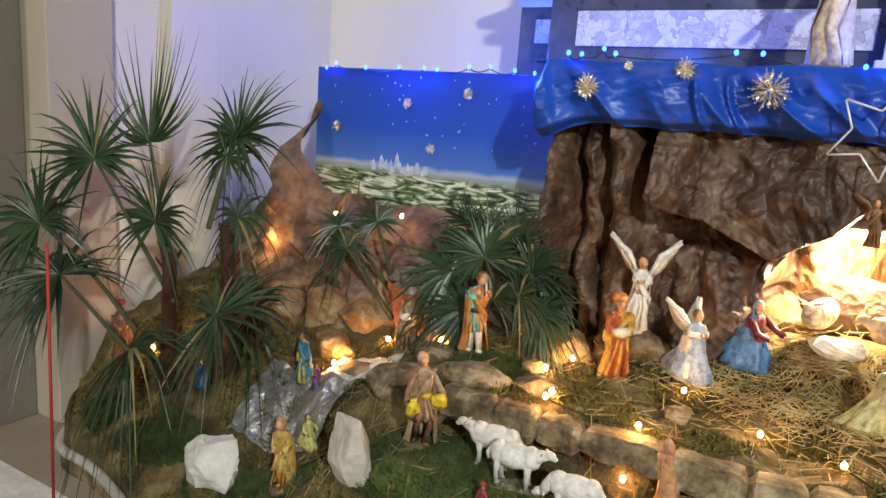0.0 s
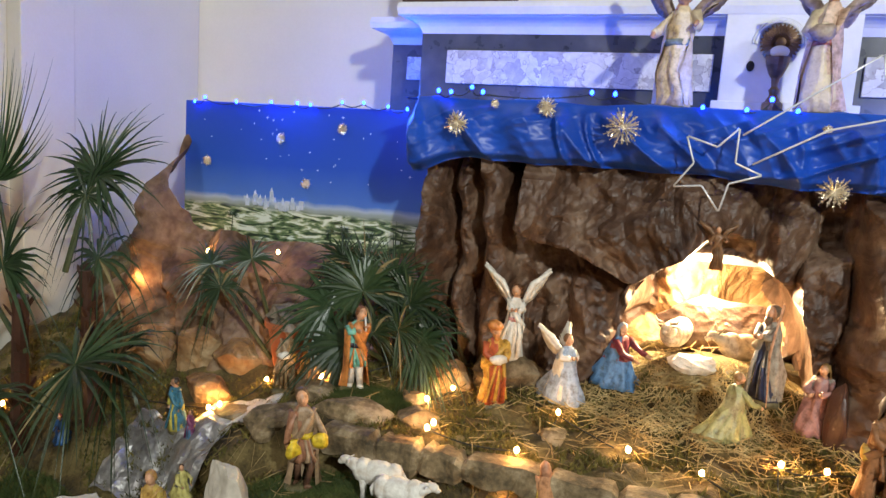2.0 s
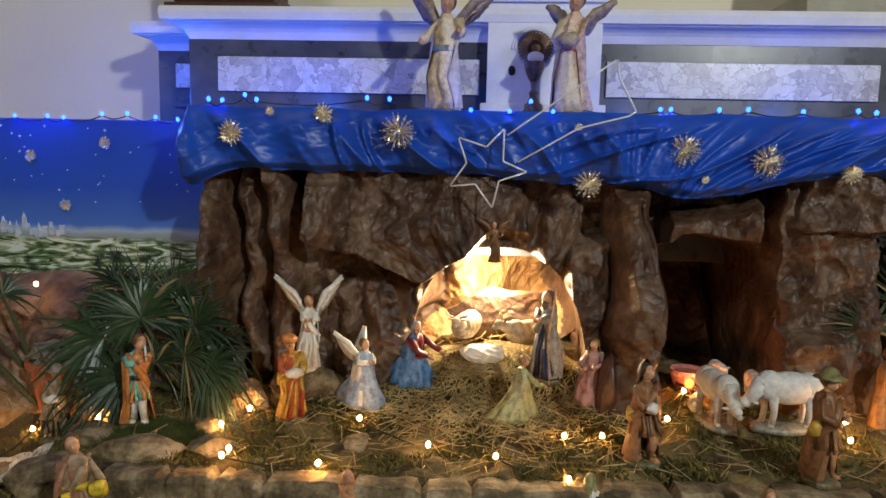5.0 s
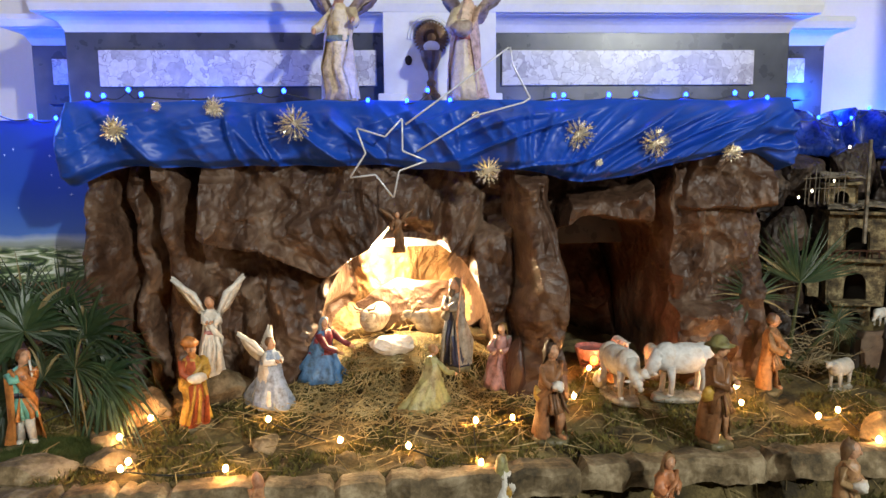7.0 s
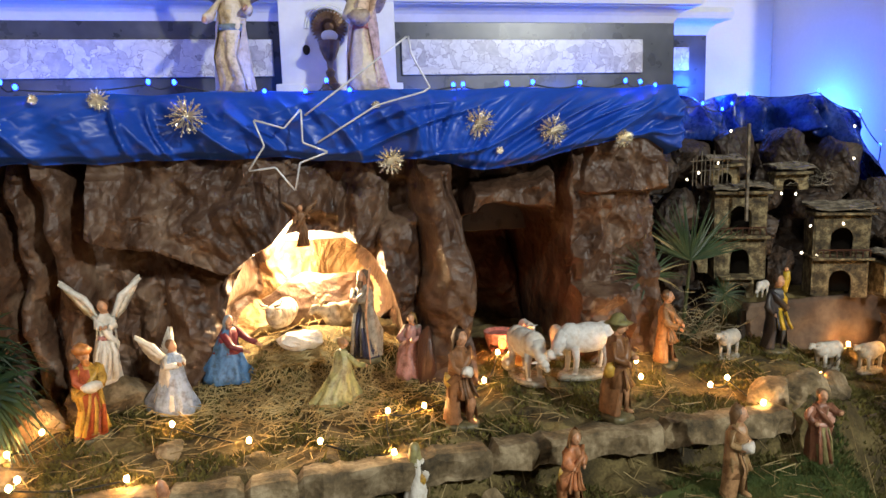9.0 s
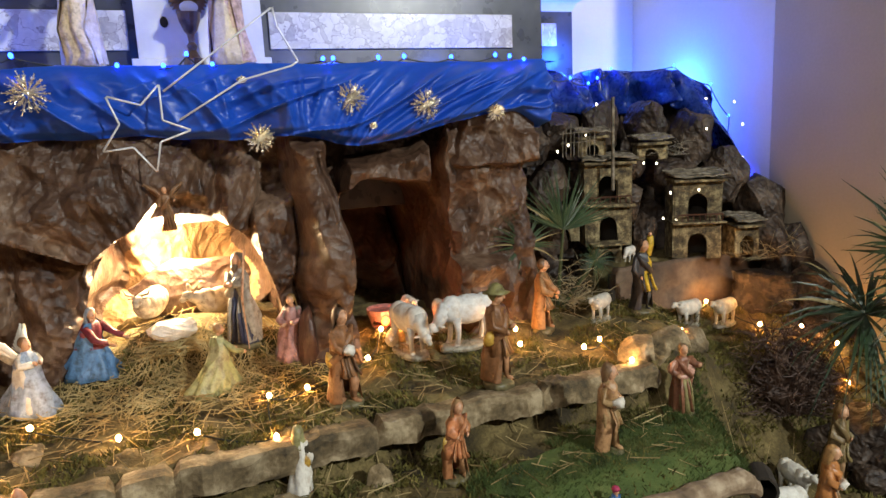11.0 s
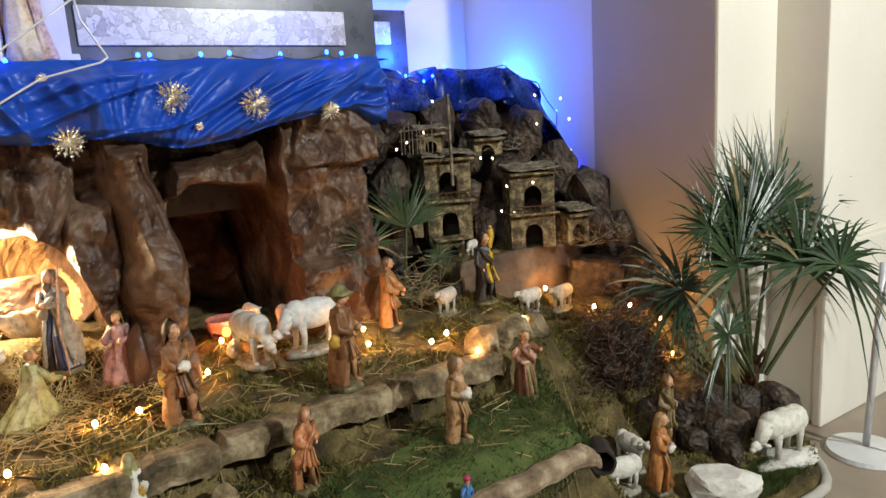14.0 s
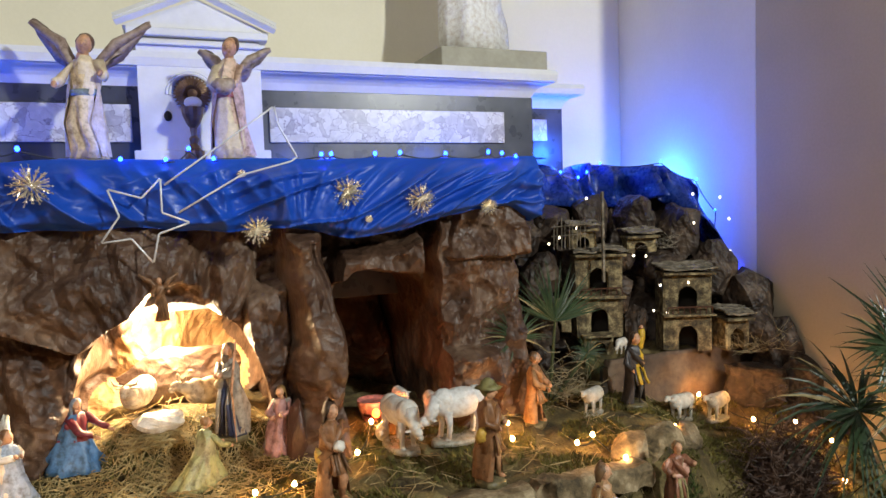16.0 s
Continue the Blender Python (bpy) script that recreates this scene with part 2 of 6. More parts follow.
bpy.context.view_layer.update()
child_boxed("body", (-0.66, 1.88, 2.45, 3.045, 1.0, 1.78), M_GREYMARBLE, gradine, "dark grey marble")
child_boxed("wing", (-0.905, -0.662, 2.72, 3.045, 1.0, 1.78), M_GREYMARBLE, gradine, "dark grey marble")
child_boxed("wing", (1.882, 2.183, 2.72, 3.045, 1.0, 1.78), M_GREYMARBLE, gradine, "dark grey marble")
for x0, x1 in ((-0.55, 0.39), (0.83, 1.745)):
    child_boxed("inlaid_panel", (x0, x1, 2.437, 2.452, 1.568, 1.69), M_BRECCIA, gradine, "mottled white and violet marble", 0.003)
child_boxed("inlaid_panel", (1.975, 2.097, 2.708, 2.722, 1.605, 1.70), M_BRECCIA, gradine, "mottled white marble", 0.003)
child_boxed("inlaid_panel", (-0.83, -0.71, 2.708, 2.722, 1.605, 1.70), M_BRECCIA, gradine, "mottled white marble", 0.003)


def cornice(x0, x1, y0, y1):
    """A moulded shelf edge: fillet, cove and slab, mitred at both ends."""
    bm = bmesh.new()
    prof = [(0.0, 1.75), (0.012, 1.775), (0.02, 1.785), (0.035, 1.795), (0.06, 1.80), (0.06, 1.803), (0.075, 1.805), (0.08, 1.83), (0.075, 1.85), (0.0, 1.852)]
    rings = []
    for out, z in prof:
        rings.append([bm.verts.new((x, y, z)) for x, y in ((x0 - out, y1), (x0 - out, y0 - out), (x1 + out, y0 - out), (x1 + out, y1))])
    for a, b in zip(rings, rings[1:]):
        for i in range(3):
            bm.faces.new((a[i], a[i + 1], b[i + 1], b[i]))
    bm.faces.new(rings[-1])
    bmesh.ops.translate(bm, verts=bm.verts, vec=-gradine.matrix_world.translation)
    part("cornice", bm, M_WHITEPAINT, gradine, "white painted moulded cornice")


cornice(-0.655, 1.875, 2.447, 3.045)
cornice(-0.90, -0.737, 2.717, 3.044)
cornice(1.957, 2.178, 2.717, 3.044)

# ---- terrain of the crib ----


def ground_z(x, y):
    """Height of the crib's ground: a raised middle, banks on both sides and a bed that falls to the front."""
    ledge = 1.47 + 0.06 * sstep(0.2, 1.3, x) + 0.015 * nz(x, 0, 3.3, 4)
    mid = 0.12 + 0.34 * sstep(0.98, 1.26, y) + 0.13 * sstep(ledge - 0.01, ledge + 0.025, y) + 0.05 * sstep(1.65, 2.2, y)
    right = 0.10 + 0.07 * sstep(1.02, 1.3, y) + 0.32 * sstep(1.35, 1.75, y) + 0.06 * sstep(1.8, 2.05, y) + 0.18 * sstep(2.08, 2.14, y)
    left = 0.08 + 0.12 * sstep(1.1, 1.35, y) + 0.2 * sstep(1.35, 1.65, y) + 0.12 * sstep(1.65, 2.0, y) + 0.35 * sstep(2.0, 2.6, y)
    mid += 0.095 * math.exp(-((x - 0.47) / 0.27) ** 2) * sstep(1.92, 2.12, y)
    wl, wr = sstep(-1.05, -0.45, x), sstep(1.68, 1.95, x - 0.25 * sstep(1.3, 1.8, y))
    h = left * (1 - wl) + mid * wl * (1 - wr) + right * wr
    return h + 0.016 * nz(x, y, 1.0, 7) + 0.008 * nz(x, y, 2.0, 23)


def rim_y(x):
    return 1.0 + 0.22 * sstep(-0.8, -1.7, x) + 0.5 * max(0, (-x - 1.75) / 0.35) ** 2 + 0.5 * max(0, (x - 2.5) / 0.4) ** 2


def ground_at(u, v):
    x = -2.08 + 4.96 * u
    y0 = rim_y(x)
    y = y0 + (3.0 - y0) * v
    z = ground_z(x, y) - 0.006 + 0.011 * facets(x * 17, y * 17, 61) + 0.007 * facets(x * 41, y * 41, 62)
    return (x, y, z if v > 0 else 0.004)


struct(sheet("ground", 420, 190, ground_at, M_SOIL), "mossy brown earth bed of the crib strewn with straw", "ground")

# ---- the grotto ----
# centre x, springing z, half width, height, depth, power of the outline
CAVES = ((0.47, 0.66, 0.285, 0.43, 0.46, 2.2), (1.118, 0.62, 0.186, 0.515, 0.55, 5.0))


def crag(x, z, seed=0.0):
    """Crumpled paper: broad upright folds, creases and small facets."""
    wx, wz = x + 0.05 * nz(x, z, seed, 3), z + 0.06 * nz(x, z, seed + 9, 3)
    ridge = 1 - abs(facets(wx * 7.5 + 0.4 * wz, wz * 2.6, seed + 5))
    return (0.20 * facets(wx * 4.2, wz * 2.4, seed) + 0.08 * facets(wx * 10 + 3, wz * 7 + 5, seed + 1) + 0.15 * (ridge - 0.6)
            + 0.018 * facets(wx * 29 + 1, wz * 24, seed + 2) + 0.004 * facets(wx * 66, wz * 60 + 7, seed + 3))


def along(v, rows):
    """Straight runs between (place, value) pairs."""
    if v <= rows[0][0]:
        return rows[0][1]
    for (a, p), (b, q) in zip(rows, rows[1:]):
        if v <= b:
            return p + (q - p) * (v - a) / (b - a)
    return rows[-1][1]


def cave_depth(x, z):
    d = 0.0
    for cx, cz, half, high, deep, power in CAVES:
        jag = 0.10 * facets(x * 9 + 0.3, z * 8, 21) + 0.05 * facets(x * 21, z * 19, 22)
        loose = 1.0 if power < 3 else 0.35
        q = (abs((x - cx) / half + loose * (0.22 * nz(x, z, 5, 6) + jag)) ** power + max(0, (z - cz) / high + loose * (0.14 * nz(x, z, 7, 8) + 0.13 * facets(x * 8, z * 5, 23))) ** power)
        q += (0.7 if power < 3 else 0.0) * max(0, (cx - x) / half) * max(0, (z - cz) / high)
        d = max(d, deep * (1 - sstep(0.56, 1.0, q)))
    return d


def rock_relief(x, z):
    """How far the folded paper stands out: pleats, a jutting brow, a leaning pillar, a lintel and a block."""
    x += 0.016 * nz(x, z, 2.2, 7) + 0.015 * facets(x * 11, z * 9, 41)
    z += 0.024 * facets(x * 9, z * 6, 42)
    out = 0.0
    for cx, half, proud in ((-0.41, 0.065, 0.13), (-0.298, 0.040, 0.09), (-0.188, 0.060, 0.16 - 0.07 * (1 - sstep(0.95, 1.1, z)))):
        t = abs(x - cx + 0.035 * (z - 0.95)) / half
        out = max(out, proud * (1 - min(1, t) ** 2.2) * (0.75 + 0.25 * sstep(0.6, 0.9, z)))
    # the brow over the angel and the cave
    edge = along(x, ((-0.12, 1.10), (-0.06, 1.075), (0.03, 1.03), (0.20, 0.998), (0.285, 1.045), (0.38, 1.115), (0.50, 1.165), (0.62, 1.14), (0.70, 1.06)))
    side = sstep(-0.118, -0.092, x) * (1 - sstep(0.40, 0.62, x))
    out = max(out, side * sstep(edge - 0.012, edge + 0.012, z) * (0.17 - 0.25 * max(0, z - edge - 0.04) + 0.03 * facets(x * 5.2, z * 6, 43)))
    # panels below the brow
    out = max(out, 0.075 * (1 - min(1, abs(x - 0.115) / 0.065) ** 1.6) * (1 - sstep(0.93, 0.99, z)), 0.05 * (1 - min(1, abs(x + 0.03) / 0.05) ** 1.6) * (1 - sstep(0.90, 0.97, z)))
    # shoulder between the cave and the pillar
    out = max(out, (0.07 + 0.06 * facets(x * 8 + 0.5, z * 6, 44)) * sstep(0.58, 0.62, x) * (1 - sstep(0.70, 0.74, x)) * sstep(0.98, 1.06, z))
    out -= 0.09 * math.exp(-((x - 0.765 + 0.12 * (z - 1.0)) / 0.035) ** 2) * sstep(1.08, 1.14, z)
    out = max(out, (0.13 + 0.03 * facets(x * 14, z * 7, 50)) * sstep(0.715, 0.735, x + 0.12 * (z - 0.8)) * (1 - sstep(0.80, 0.84, x)) * (1 - sstep(1.08, 1.14, z)))
    # the pillar
    mid = along(z, ((0.55, 0.905), (0.73, 0.903), (0.86, 0.897), (1.037, 0.876), (1.25, 0.836)))
    half = along(z, ((0.55, 0.155), (0.73, 0.125), (0.86, 0.096), (1.037, 0.072), (1.25, 0.062)))
    t = (x - mid) / half
    if abs(t) < 1:
        out = max(out, 0.255 * (1 - abs(t) ** 2.6) + 0.022 * facets(x * 15, z * 5, 45) - 0.03 * math.exp(-((t - 0.25) / 0.12) ** 2) * sstep(0.85, 1.1, z))
    out -= 0.09 * math.exp(-((x - mid - half - 0.02) / 0.016) ** 2) * sstep(1.08, 1.14, z)
    # lintel of the small cave
    lintel = along(x, ((0.94, 1.10), (1.05, 1.118), (1.18, 1.11), (1.27, 1.08)))
    out = max(out, (0.14 + 0.03 * facets(x * 9, z * 9, 46)) * sstep(0.945, 0.965, x) * (1 - sstep(1.225, 1.26, x)) * sstep(lintel - 0.012, lintel + 0.01, z) * (1 - 0.8 * sstep(1.18, 1.23, z - 0.2 * (x - 1.1))))
    # the block beside it, its upper ledge and the lumps at its foot
    out = max(out, (0.11 + 0.04 * facets(x * 7, z * 4, 47)) * sstep(1.275, 1.295, x))
    out = max(out, (0.19 + 0.05 * facets(x * 8, z * 8, 48)) * sstep(1.30, 1.325, x - 0.2 * (z - 1.2)) * sstep(1.135, 1.165, z + 0.1 * (x - 1.4)))
    out = max(out, (0.17 + 0.06 * facets(x * 11, z * 11, 49)) * sstep(1.25, 1.28, x) * (1 - sstep(0.84, 0.89, z)) * (1 - sstep(1.46, 1.50, x)))
    return out


def grotto_at(u, v, x0=-0.49, x1=1.64):
    x = x0 + (x1 - x0) * u
    z = 0.50 + 0.88 * v
    deep = cave_depth(x, z)
    wx, wz = x + 0.04 * nz(x, z, 3, 4), z + 0.04 * nz(x, z, 12, 4)
    crumple = (0.030 * facets(wx * 6.5, wz * 5, 3) + 0.026 * facets(wx * 13 + 3, wz * 10 + 5, 4) + 0.017 * facets(wx * 25 + 1, wz * 20, 5) + 0.005 * facets(wx * 62, wz * 52 + 7, 6))
    y = 2.11 - rock_relief(x, z) * (1 - min(1, deep * 7)) - crumple + deep
    y -= 0.72 * min(0.25, deep) * facets(x * 6 + 0.4, z * 5, 13)
    # the mouth overhangs: walls inside swell outwards, the lip closes in
    for cx, cz, half, high, depth, power in CAVES:
        q = (abs((x - cx) / half) ** 2.4 + max(0, (z - cz) / high) ** 2.4) ** (1 / 2.4)
        s = 0.0
        if 0.5 < q < 0.98:
            s = (0.30 if power < 3 else 0.16) * math.sin(math.pi * (q - 0.5) / 0.48)
        elif 0.98 <= q < 1.6 and power < 3:
            s = -0.10 * math.exp(-((q - 1.08) / 0.2) ** 2) * sstep(0.98, 1.06, q)
        x += (x - cx) * s
        z += max(0, z - cz) * s
    y = max(y, 1.845 + 0.125 * sstep(1.19, 1.27, z))
    q = (x + 0.49) / 2.13
    y += 0.45 * (1 - sstep(0, 0.03, min(q, 1 - q)))
    return (x + 0.012 * nz(x, z, 9, 5), y, z)


grotto = empty("grotto", (0, 0, 0), "brown crumpled paper rock grotto with a lit cave under blue cloth", "grotto")
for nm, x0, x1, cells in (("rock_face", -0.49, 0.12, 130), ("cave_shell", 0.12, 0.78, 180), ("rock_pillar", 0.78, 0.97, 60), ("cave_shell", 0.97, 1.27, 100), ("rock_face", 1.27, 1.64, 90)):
    shell = sheet(nm, cells, 200, lambda u, v, x0=x0, x1=x1: grotto_at(u, v, x0, x1), [M_PAPER, M_KRAFT_LIT if x0 < 0.5 else M_PAPER], grotto, smooth=False)
    # deep faces of the big cave turn paler: lamplight put into the colour
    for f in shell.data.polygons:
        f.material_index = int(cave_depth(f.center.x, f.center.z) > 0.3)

# ---- the blue cloth ----


def cloth_low(x):
    low = 1.295 - 0.05 * math.exp(-((x + 0.44) / 0.07) ** 2) - 0.055 * math.exp(-((x - 1.02) / 0.17) ** 2) - 0.02 * math.exp(-((x - 0.65) / 0.14) ** 2)
    return low + 0.02 * sstep(1.25, 1.42, x) - 0.05 * sstep(1.5, 1.6, x) + 0.008 * nz(x, 0, 6, 9)


def cloth_at(u, v):
    x = -0.51 + 2.18 * u
    low, top = cloth_low(x), 1.475 + 0.012 * nz(x, 0, 2, 6)
    if v < 0.3:
        y = 2.44 - (2.44 - 1.965) * v / 0.3
        return (x, y, top + 0.010 * nz(x, y, 1, 9) + 0.006 * nz(x, y, 1, 25))
    w = (v - 0.3) / 0.7
    z = top + (low - top) * w
    k = sstep(0, 0.3, w)
    a = x - 0.14 * w + 0.03 * math.sin(5 * x + 2 * w) + 0.34 * w * sstep(0.75, 1.05, x) - 0.08 * w * (1 - sstep(-0.1, 0.3, x))
    r1 = max(0, 1 - abs(nz(a, w * 0.05, 1.5, 5)) * 3.0) ** 1.5
    r2 = max(0, 1 - abs(nz(a + 0.10 * w, w * 0.06, 5.5, 10)) * 3.0) ** 1.6
    sway = nz(x, w * 0.15, 3.5, 3.0)
    r3 = max(0, 1 - abs(nz(x + 0.55 * w, w * 0.2, 8.5, 7)) * 3.4) ** 1.5
    fold = 0.046 * r1 + 0.026 * r2 + (0.006 + 0.028 * sstep(0.35, 0.9, x)) * r3 + 0.030 * sway + 0.0025 * nz(a, w * 0.3, 2, 40)
    y = 1.955 - 0.028 * math.sin(math.pi * min(1, w * 1.05)) - max(-0.022, fold) * sstep(0, 0.35, w) + 0.045 * sstep(0.88, 1, w)
    ends = min(u, 1 - u)
    return (x, y + 0.12 * (1 - sstep(0, 0.03, ends)), z)


def cloth_front(x, z):
    """How far forward the cloth hangs at a place on its face."""
    top, low = 1.475, cloth_low(x)
    return cloth_at((x + 0.51) / 2.18, 0.3 + 0.7 * min(1, max(0.02, (top - z) / (top - low))))[1]


cloth = sheet("altar_cloth", 400, 80, cloth_at, M_SATIN)
tagged(cloth, "deep blue satin cloth draped over the altar", "altar cloth")

# ---- paints and small materials ----
PAINTS = {}


def paint(c, rough=0.5, metal=0.0):
    key = (*c, rough, metal)
    if key not in PAINTS:
        dark = tuple(v * (0.66 if min(c) > 0.35 else 0.45) * w for v, w in zip(c, (1.1, 0.95, 0.8)))
        PAINTS[key] = material("painted_plaster", [dark, c, tuple(min(1, v * 1.3) for v in c)], rough - 0.08, 55, 0.7, metal=metal, fine=170, spread=0.32 if min(c) > 0.35 else 0.22, bumpd=0.004)
    return PAINTS[key]


SKIN, HAIR, OCHRE, WHITE, BROWN, DARK, ORANGE, TEAL, PINK = (
    (0.55, 0.30, 0.17), (0.06, 0.035, 0.02), (0.50, 0.30, 0.05), (0.72, 0.68, 0.60), (0.20, 0.10, 0.045), (0.03, 0.03, 0.045), (0.52, 0.20, 0.05), (0.16, 0.42, 0.33), (0.45, 0.20, 0.18))
M_STEM = material("palm_stem", [(0.03, 0.045, 0.012), (0.07, 0.08, 0.03)], 0.6, 20, 0.3)
M_LEAF = material("palm_leaf", [(0.010, 0.022, 0.010), (0.024, 0.048, 0.018), (0.055, 0.088, 0.036)], 0.36, 6, 0.15, per_piece=0.25)
M_STRAW = material("straw", [(0.16, 0.105, 0.035), (0.36, 0.26, 0.10), (0.58, 0.46, 0.22)], 0.7, 12, 0.1)
M_MOSS = material("moss", [(0.035, 0.034, 0.007), (0.105, 0.092, 0.017), (0.22, 0.175, 0.042)], 0.95, 16, 0.6)
M_TURF = material("green_turf", [(0.024, 0.038, 0.007), (0.056, 0.085, 0.015), (0.105, 0.12, 0.03)], 0.9, 14, 0.7, fine=200)
M_STONE = material("rough_stone", [(0.05, 0.036, 0.016), (0.19, 0.135, 0.068), (0.42, 0.33, 0.20)], 0.85, 16, 0.8, fine=90, per_piece=0.25, spread=0.2)
M_WSTONE = material("pale_stone", [(0.50, 0.47, 0.42), (0.75, 0.72, 0.66)], 0.85, 14, 0.6)
M_GOLD = material("gold_tinsel", [(0.92, 0.81, 0.60), (0.98, 0.92, 0.80)], 0.28, 20, 0.0, metal=1.0)
M_WIRE = material("white_wire", [(0.6, 0.6, 0.62), (0.8, 0.8, 0.82)], 0.35, 20, 0.0, metal=0.3)
M_CABLE = material("dark_cable", [(0.008, 0.012, 0.01), (0.02, 0.025, 0.02)], 0.5, 20, 0.0)
M_WARMBULB = material("warm_bulb", [(0.9, 0.7, 0.4), (1, 0.8, 0.5)], 0.3, 20, 0, emit=(1.0, 0.50, 0.16), strength=230)
M_WHITEBULB = material("white_bulb", [(0.9, 0.8, 0.7), (1, 0.9, 0.8)], 0.3, 20, 0, emit=(1.0, 0.85, 0.62), strength=5)
M_BLUEBULB = material("blue_bulb", [(0.0, 0.02, 0.3), (0.0, 0.03, 0.4)], 0.3, 20, 0, emit=(0.004, 0.020, 1.0), strength=70)
M_REDBULB = material("red_bulb", [(0.8, 0.1, 0.05), (1, 0.1, 0.05)], 0.3, 20, 0, emit=(1.0, 0.12, 0.02), strength=12)
M_FOIL = material("silver_foil", [(0.30, 0.29, 0.28), (0.55, 0.54, 0.52)], 0.38, 30, 0.8, metal=0.7)
M_TERRA = material("terracotta", [(0.30, 0.09, 0.035), (0.42, 0.14, 0.06)], 0.8, 10, 0.3)
M_HOUSE = material("house_plaster", [(0.025, 0.018, 0.010), (0.12, 0.088, 0.042), (0.36, 0.29, 0.15)], 0.85, 34, 0.9, per_piece=0.3, spread=0.20, fine=150)
M_ROOF = material("mossy_roof", [(0.06, 0.055, 0.04), (0.16, 0.13, 0.09), (0.30, 0.26, 0.2)], 0.9, 30, 0.8)
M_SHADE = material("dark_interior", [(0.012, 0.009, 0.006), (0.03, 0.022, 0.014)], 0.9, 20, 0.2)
M_HILL = material("hill_paper", [(0.014, 0.008, 0.005), (0.042, 0.026, 0.017), (0.115, 0.078, 0.052)], 0.6, 14, 0.7, fine=55, spread=0.2)
crinkle(M_HILL, 16, 0.6, 0.02)
M_TULLE = material("blue_glossy_cloth", [(0.004, 0.010, 0.07), (0.008, 0.03, 0.20), (0.03, 0.08, 0.42)], 0.28, 16, 0.5)
M_DARKWOOD = material("dark_wood", [(0.035, 0.014, 0.008), (0.085, 0.035, 0.02)], 0.4, 12, 0.1)


# ---- shape helpers ----
def tube(bm, pts, radii, mat=0, n=7, caps=True):
    pts = [Vector(p) for p in pts]
    if not isinstance(radii, (list, tuple)):
        radii = [radii] * len(pts)
    rings, side = [], None
    for i, p in enumerate(pts):
        d = (pts[min(i + 1, len(pts) - 1)] - pts[max(i - 1, 0)]).normalized()
        ref = side if side else (Vector((0, 0, 1)) if abs(d.z) < 0.9 else Vector((1, 0, 0)))
        a = (ref - d * ref.dot(d)).normalized()
        side, b = a, d.cross(a)
        rings.append([bm.verts.new(p + (a * math.cos(2 * math.pi * k / n) + b * math.sin(2 * math.pi * k / n)) * radii[i]) for k in range(n)])
    skin(bm, rings, mat, caps)


def skin(bm, rings, mat=0, caps=True):
    n = len(rings[0])
    for r, s in zip(rings, rings[1:]):
        for k in range(n):
            bm.faces.new((r[k], r[(k + 1) % n], s[(k + 1) % n], s[k])).material_index = mat
    if caps:
        bm.faces.new(rings[0][::-1]).material_index = mat
        bm.faces.new(rings[-1]).material_index = mat


def loft(bm, rows, mat=0, n=44, a0=None, a1=None):
    """Rings of (cx, cy, z, rx, ry, ripple); with a0, a1 (degrees) an open shell instead of a closed body."""
    rings = []
    for cx, cy, z, rx, ry, rip in rows:
        ring = []
        for k in range(n):
            t = 2 * math.pi * k / n if a0 is None else radians(a0 + (a1 - a0) * k / (n - 1))
            g = 1 + rip * (math.sin(6 * t + 9 * z) + 0.6 * math.sin(11 * t - 5 * z + 1.3 * math.sin(2 * t)) + 0.35 * math.sin(17 * t + 3 * z))
            ring.append(bm.verts.new((cx + rx * g * math.cos(t), cy + ry * g * math.sin(t), z)))
        rings.append(ring)
    if a0 is None:
        skin(bm, rings, mat)
    else:
        for r, s in zip(rings, rings[1:]):
            for k in range(n - 1):
                bm.faces.new((r[k], r[k + 1], s[k + 1], s[k])).material_index = mat


def blob(bm, c, r, mat=0, seg=12, rough=0.0, seed=0.0):
    res = bmesh.ops.create_uvsphere(bm, u_segments=seg, v_segments=max(6, seg * 2 // 3), radius=1)
    for v in res["verts"]:
        g = 1 + rough * noise.noise(v.co * 3.5 + Vector((seed, seed, 0)))
        v.co = Vector((c[0] + v.co.x * r[0] * g, c[1] + v.co.y * r[1] * g, c[2] + v.co.z * r[2] * g))
    for f in {f for v in res["verts"] for f in v.link_faces}:
        f.material_index = mat


def blade(bm, p, q, wide, thick, side, mat=0):
    """A feather or board: a flat tapered spindle from p to q."""
    p, q = Vector(p), Vector(q)
    d = (q - p).normalized()
    s = Vector(side)
    s = (s - d * s.dot(d)).normalized()
    t = d.cross(s)
    rings = []
    for f, w in ((0, 0.45), (0.3, 1), (0.75, 0.85), (0.95, 0.4), (1, 0.1)):
        o = p.lerp(q, f)
        rings.append([bm.verts.new(o + s * wide * w * cx + t * thick * w * cy) for cx, cy in ((1, 0), (0, 1), (-1, 0), (0, -1))])
    skin(bm, rings, mat)


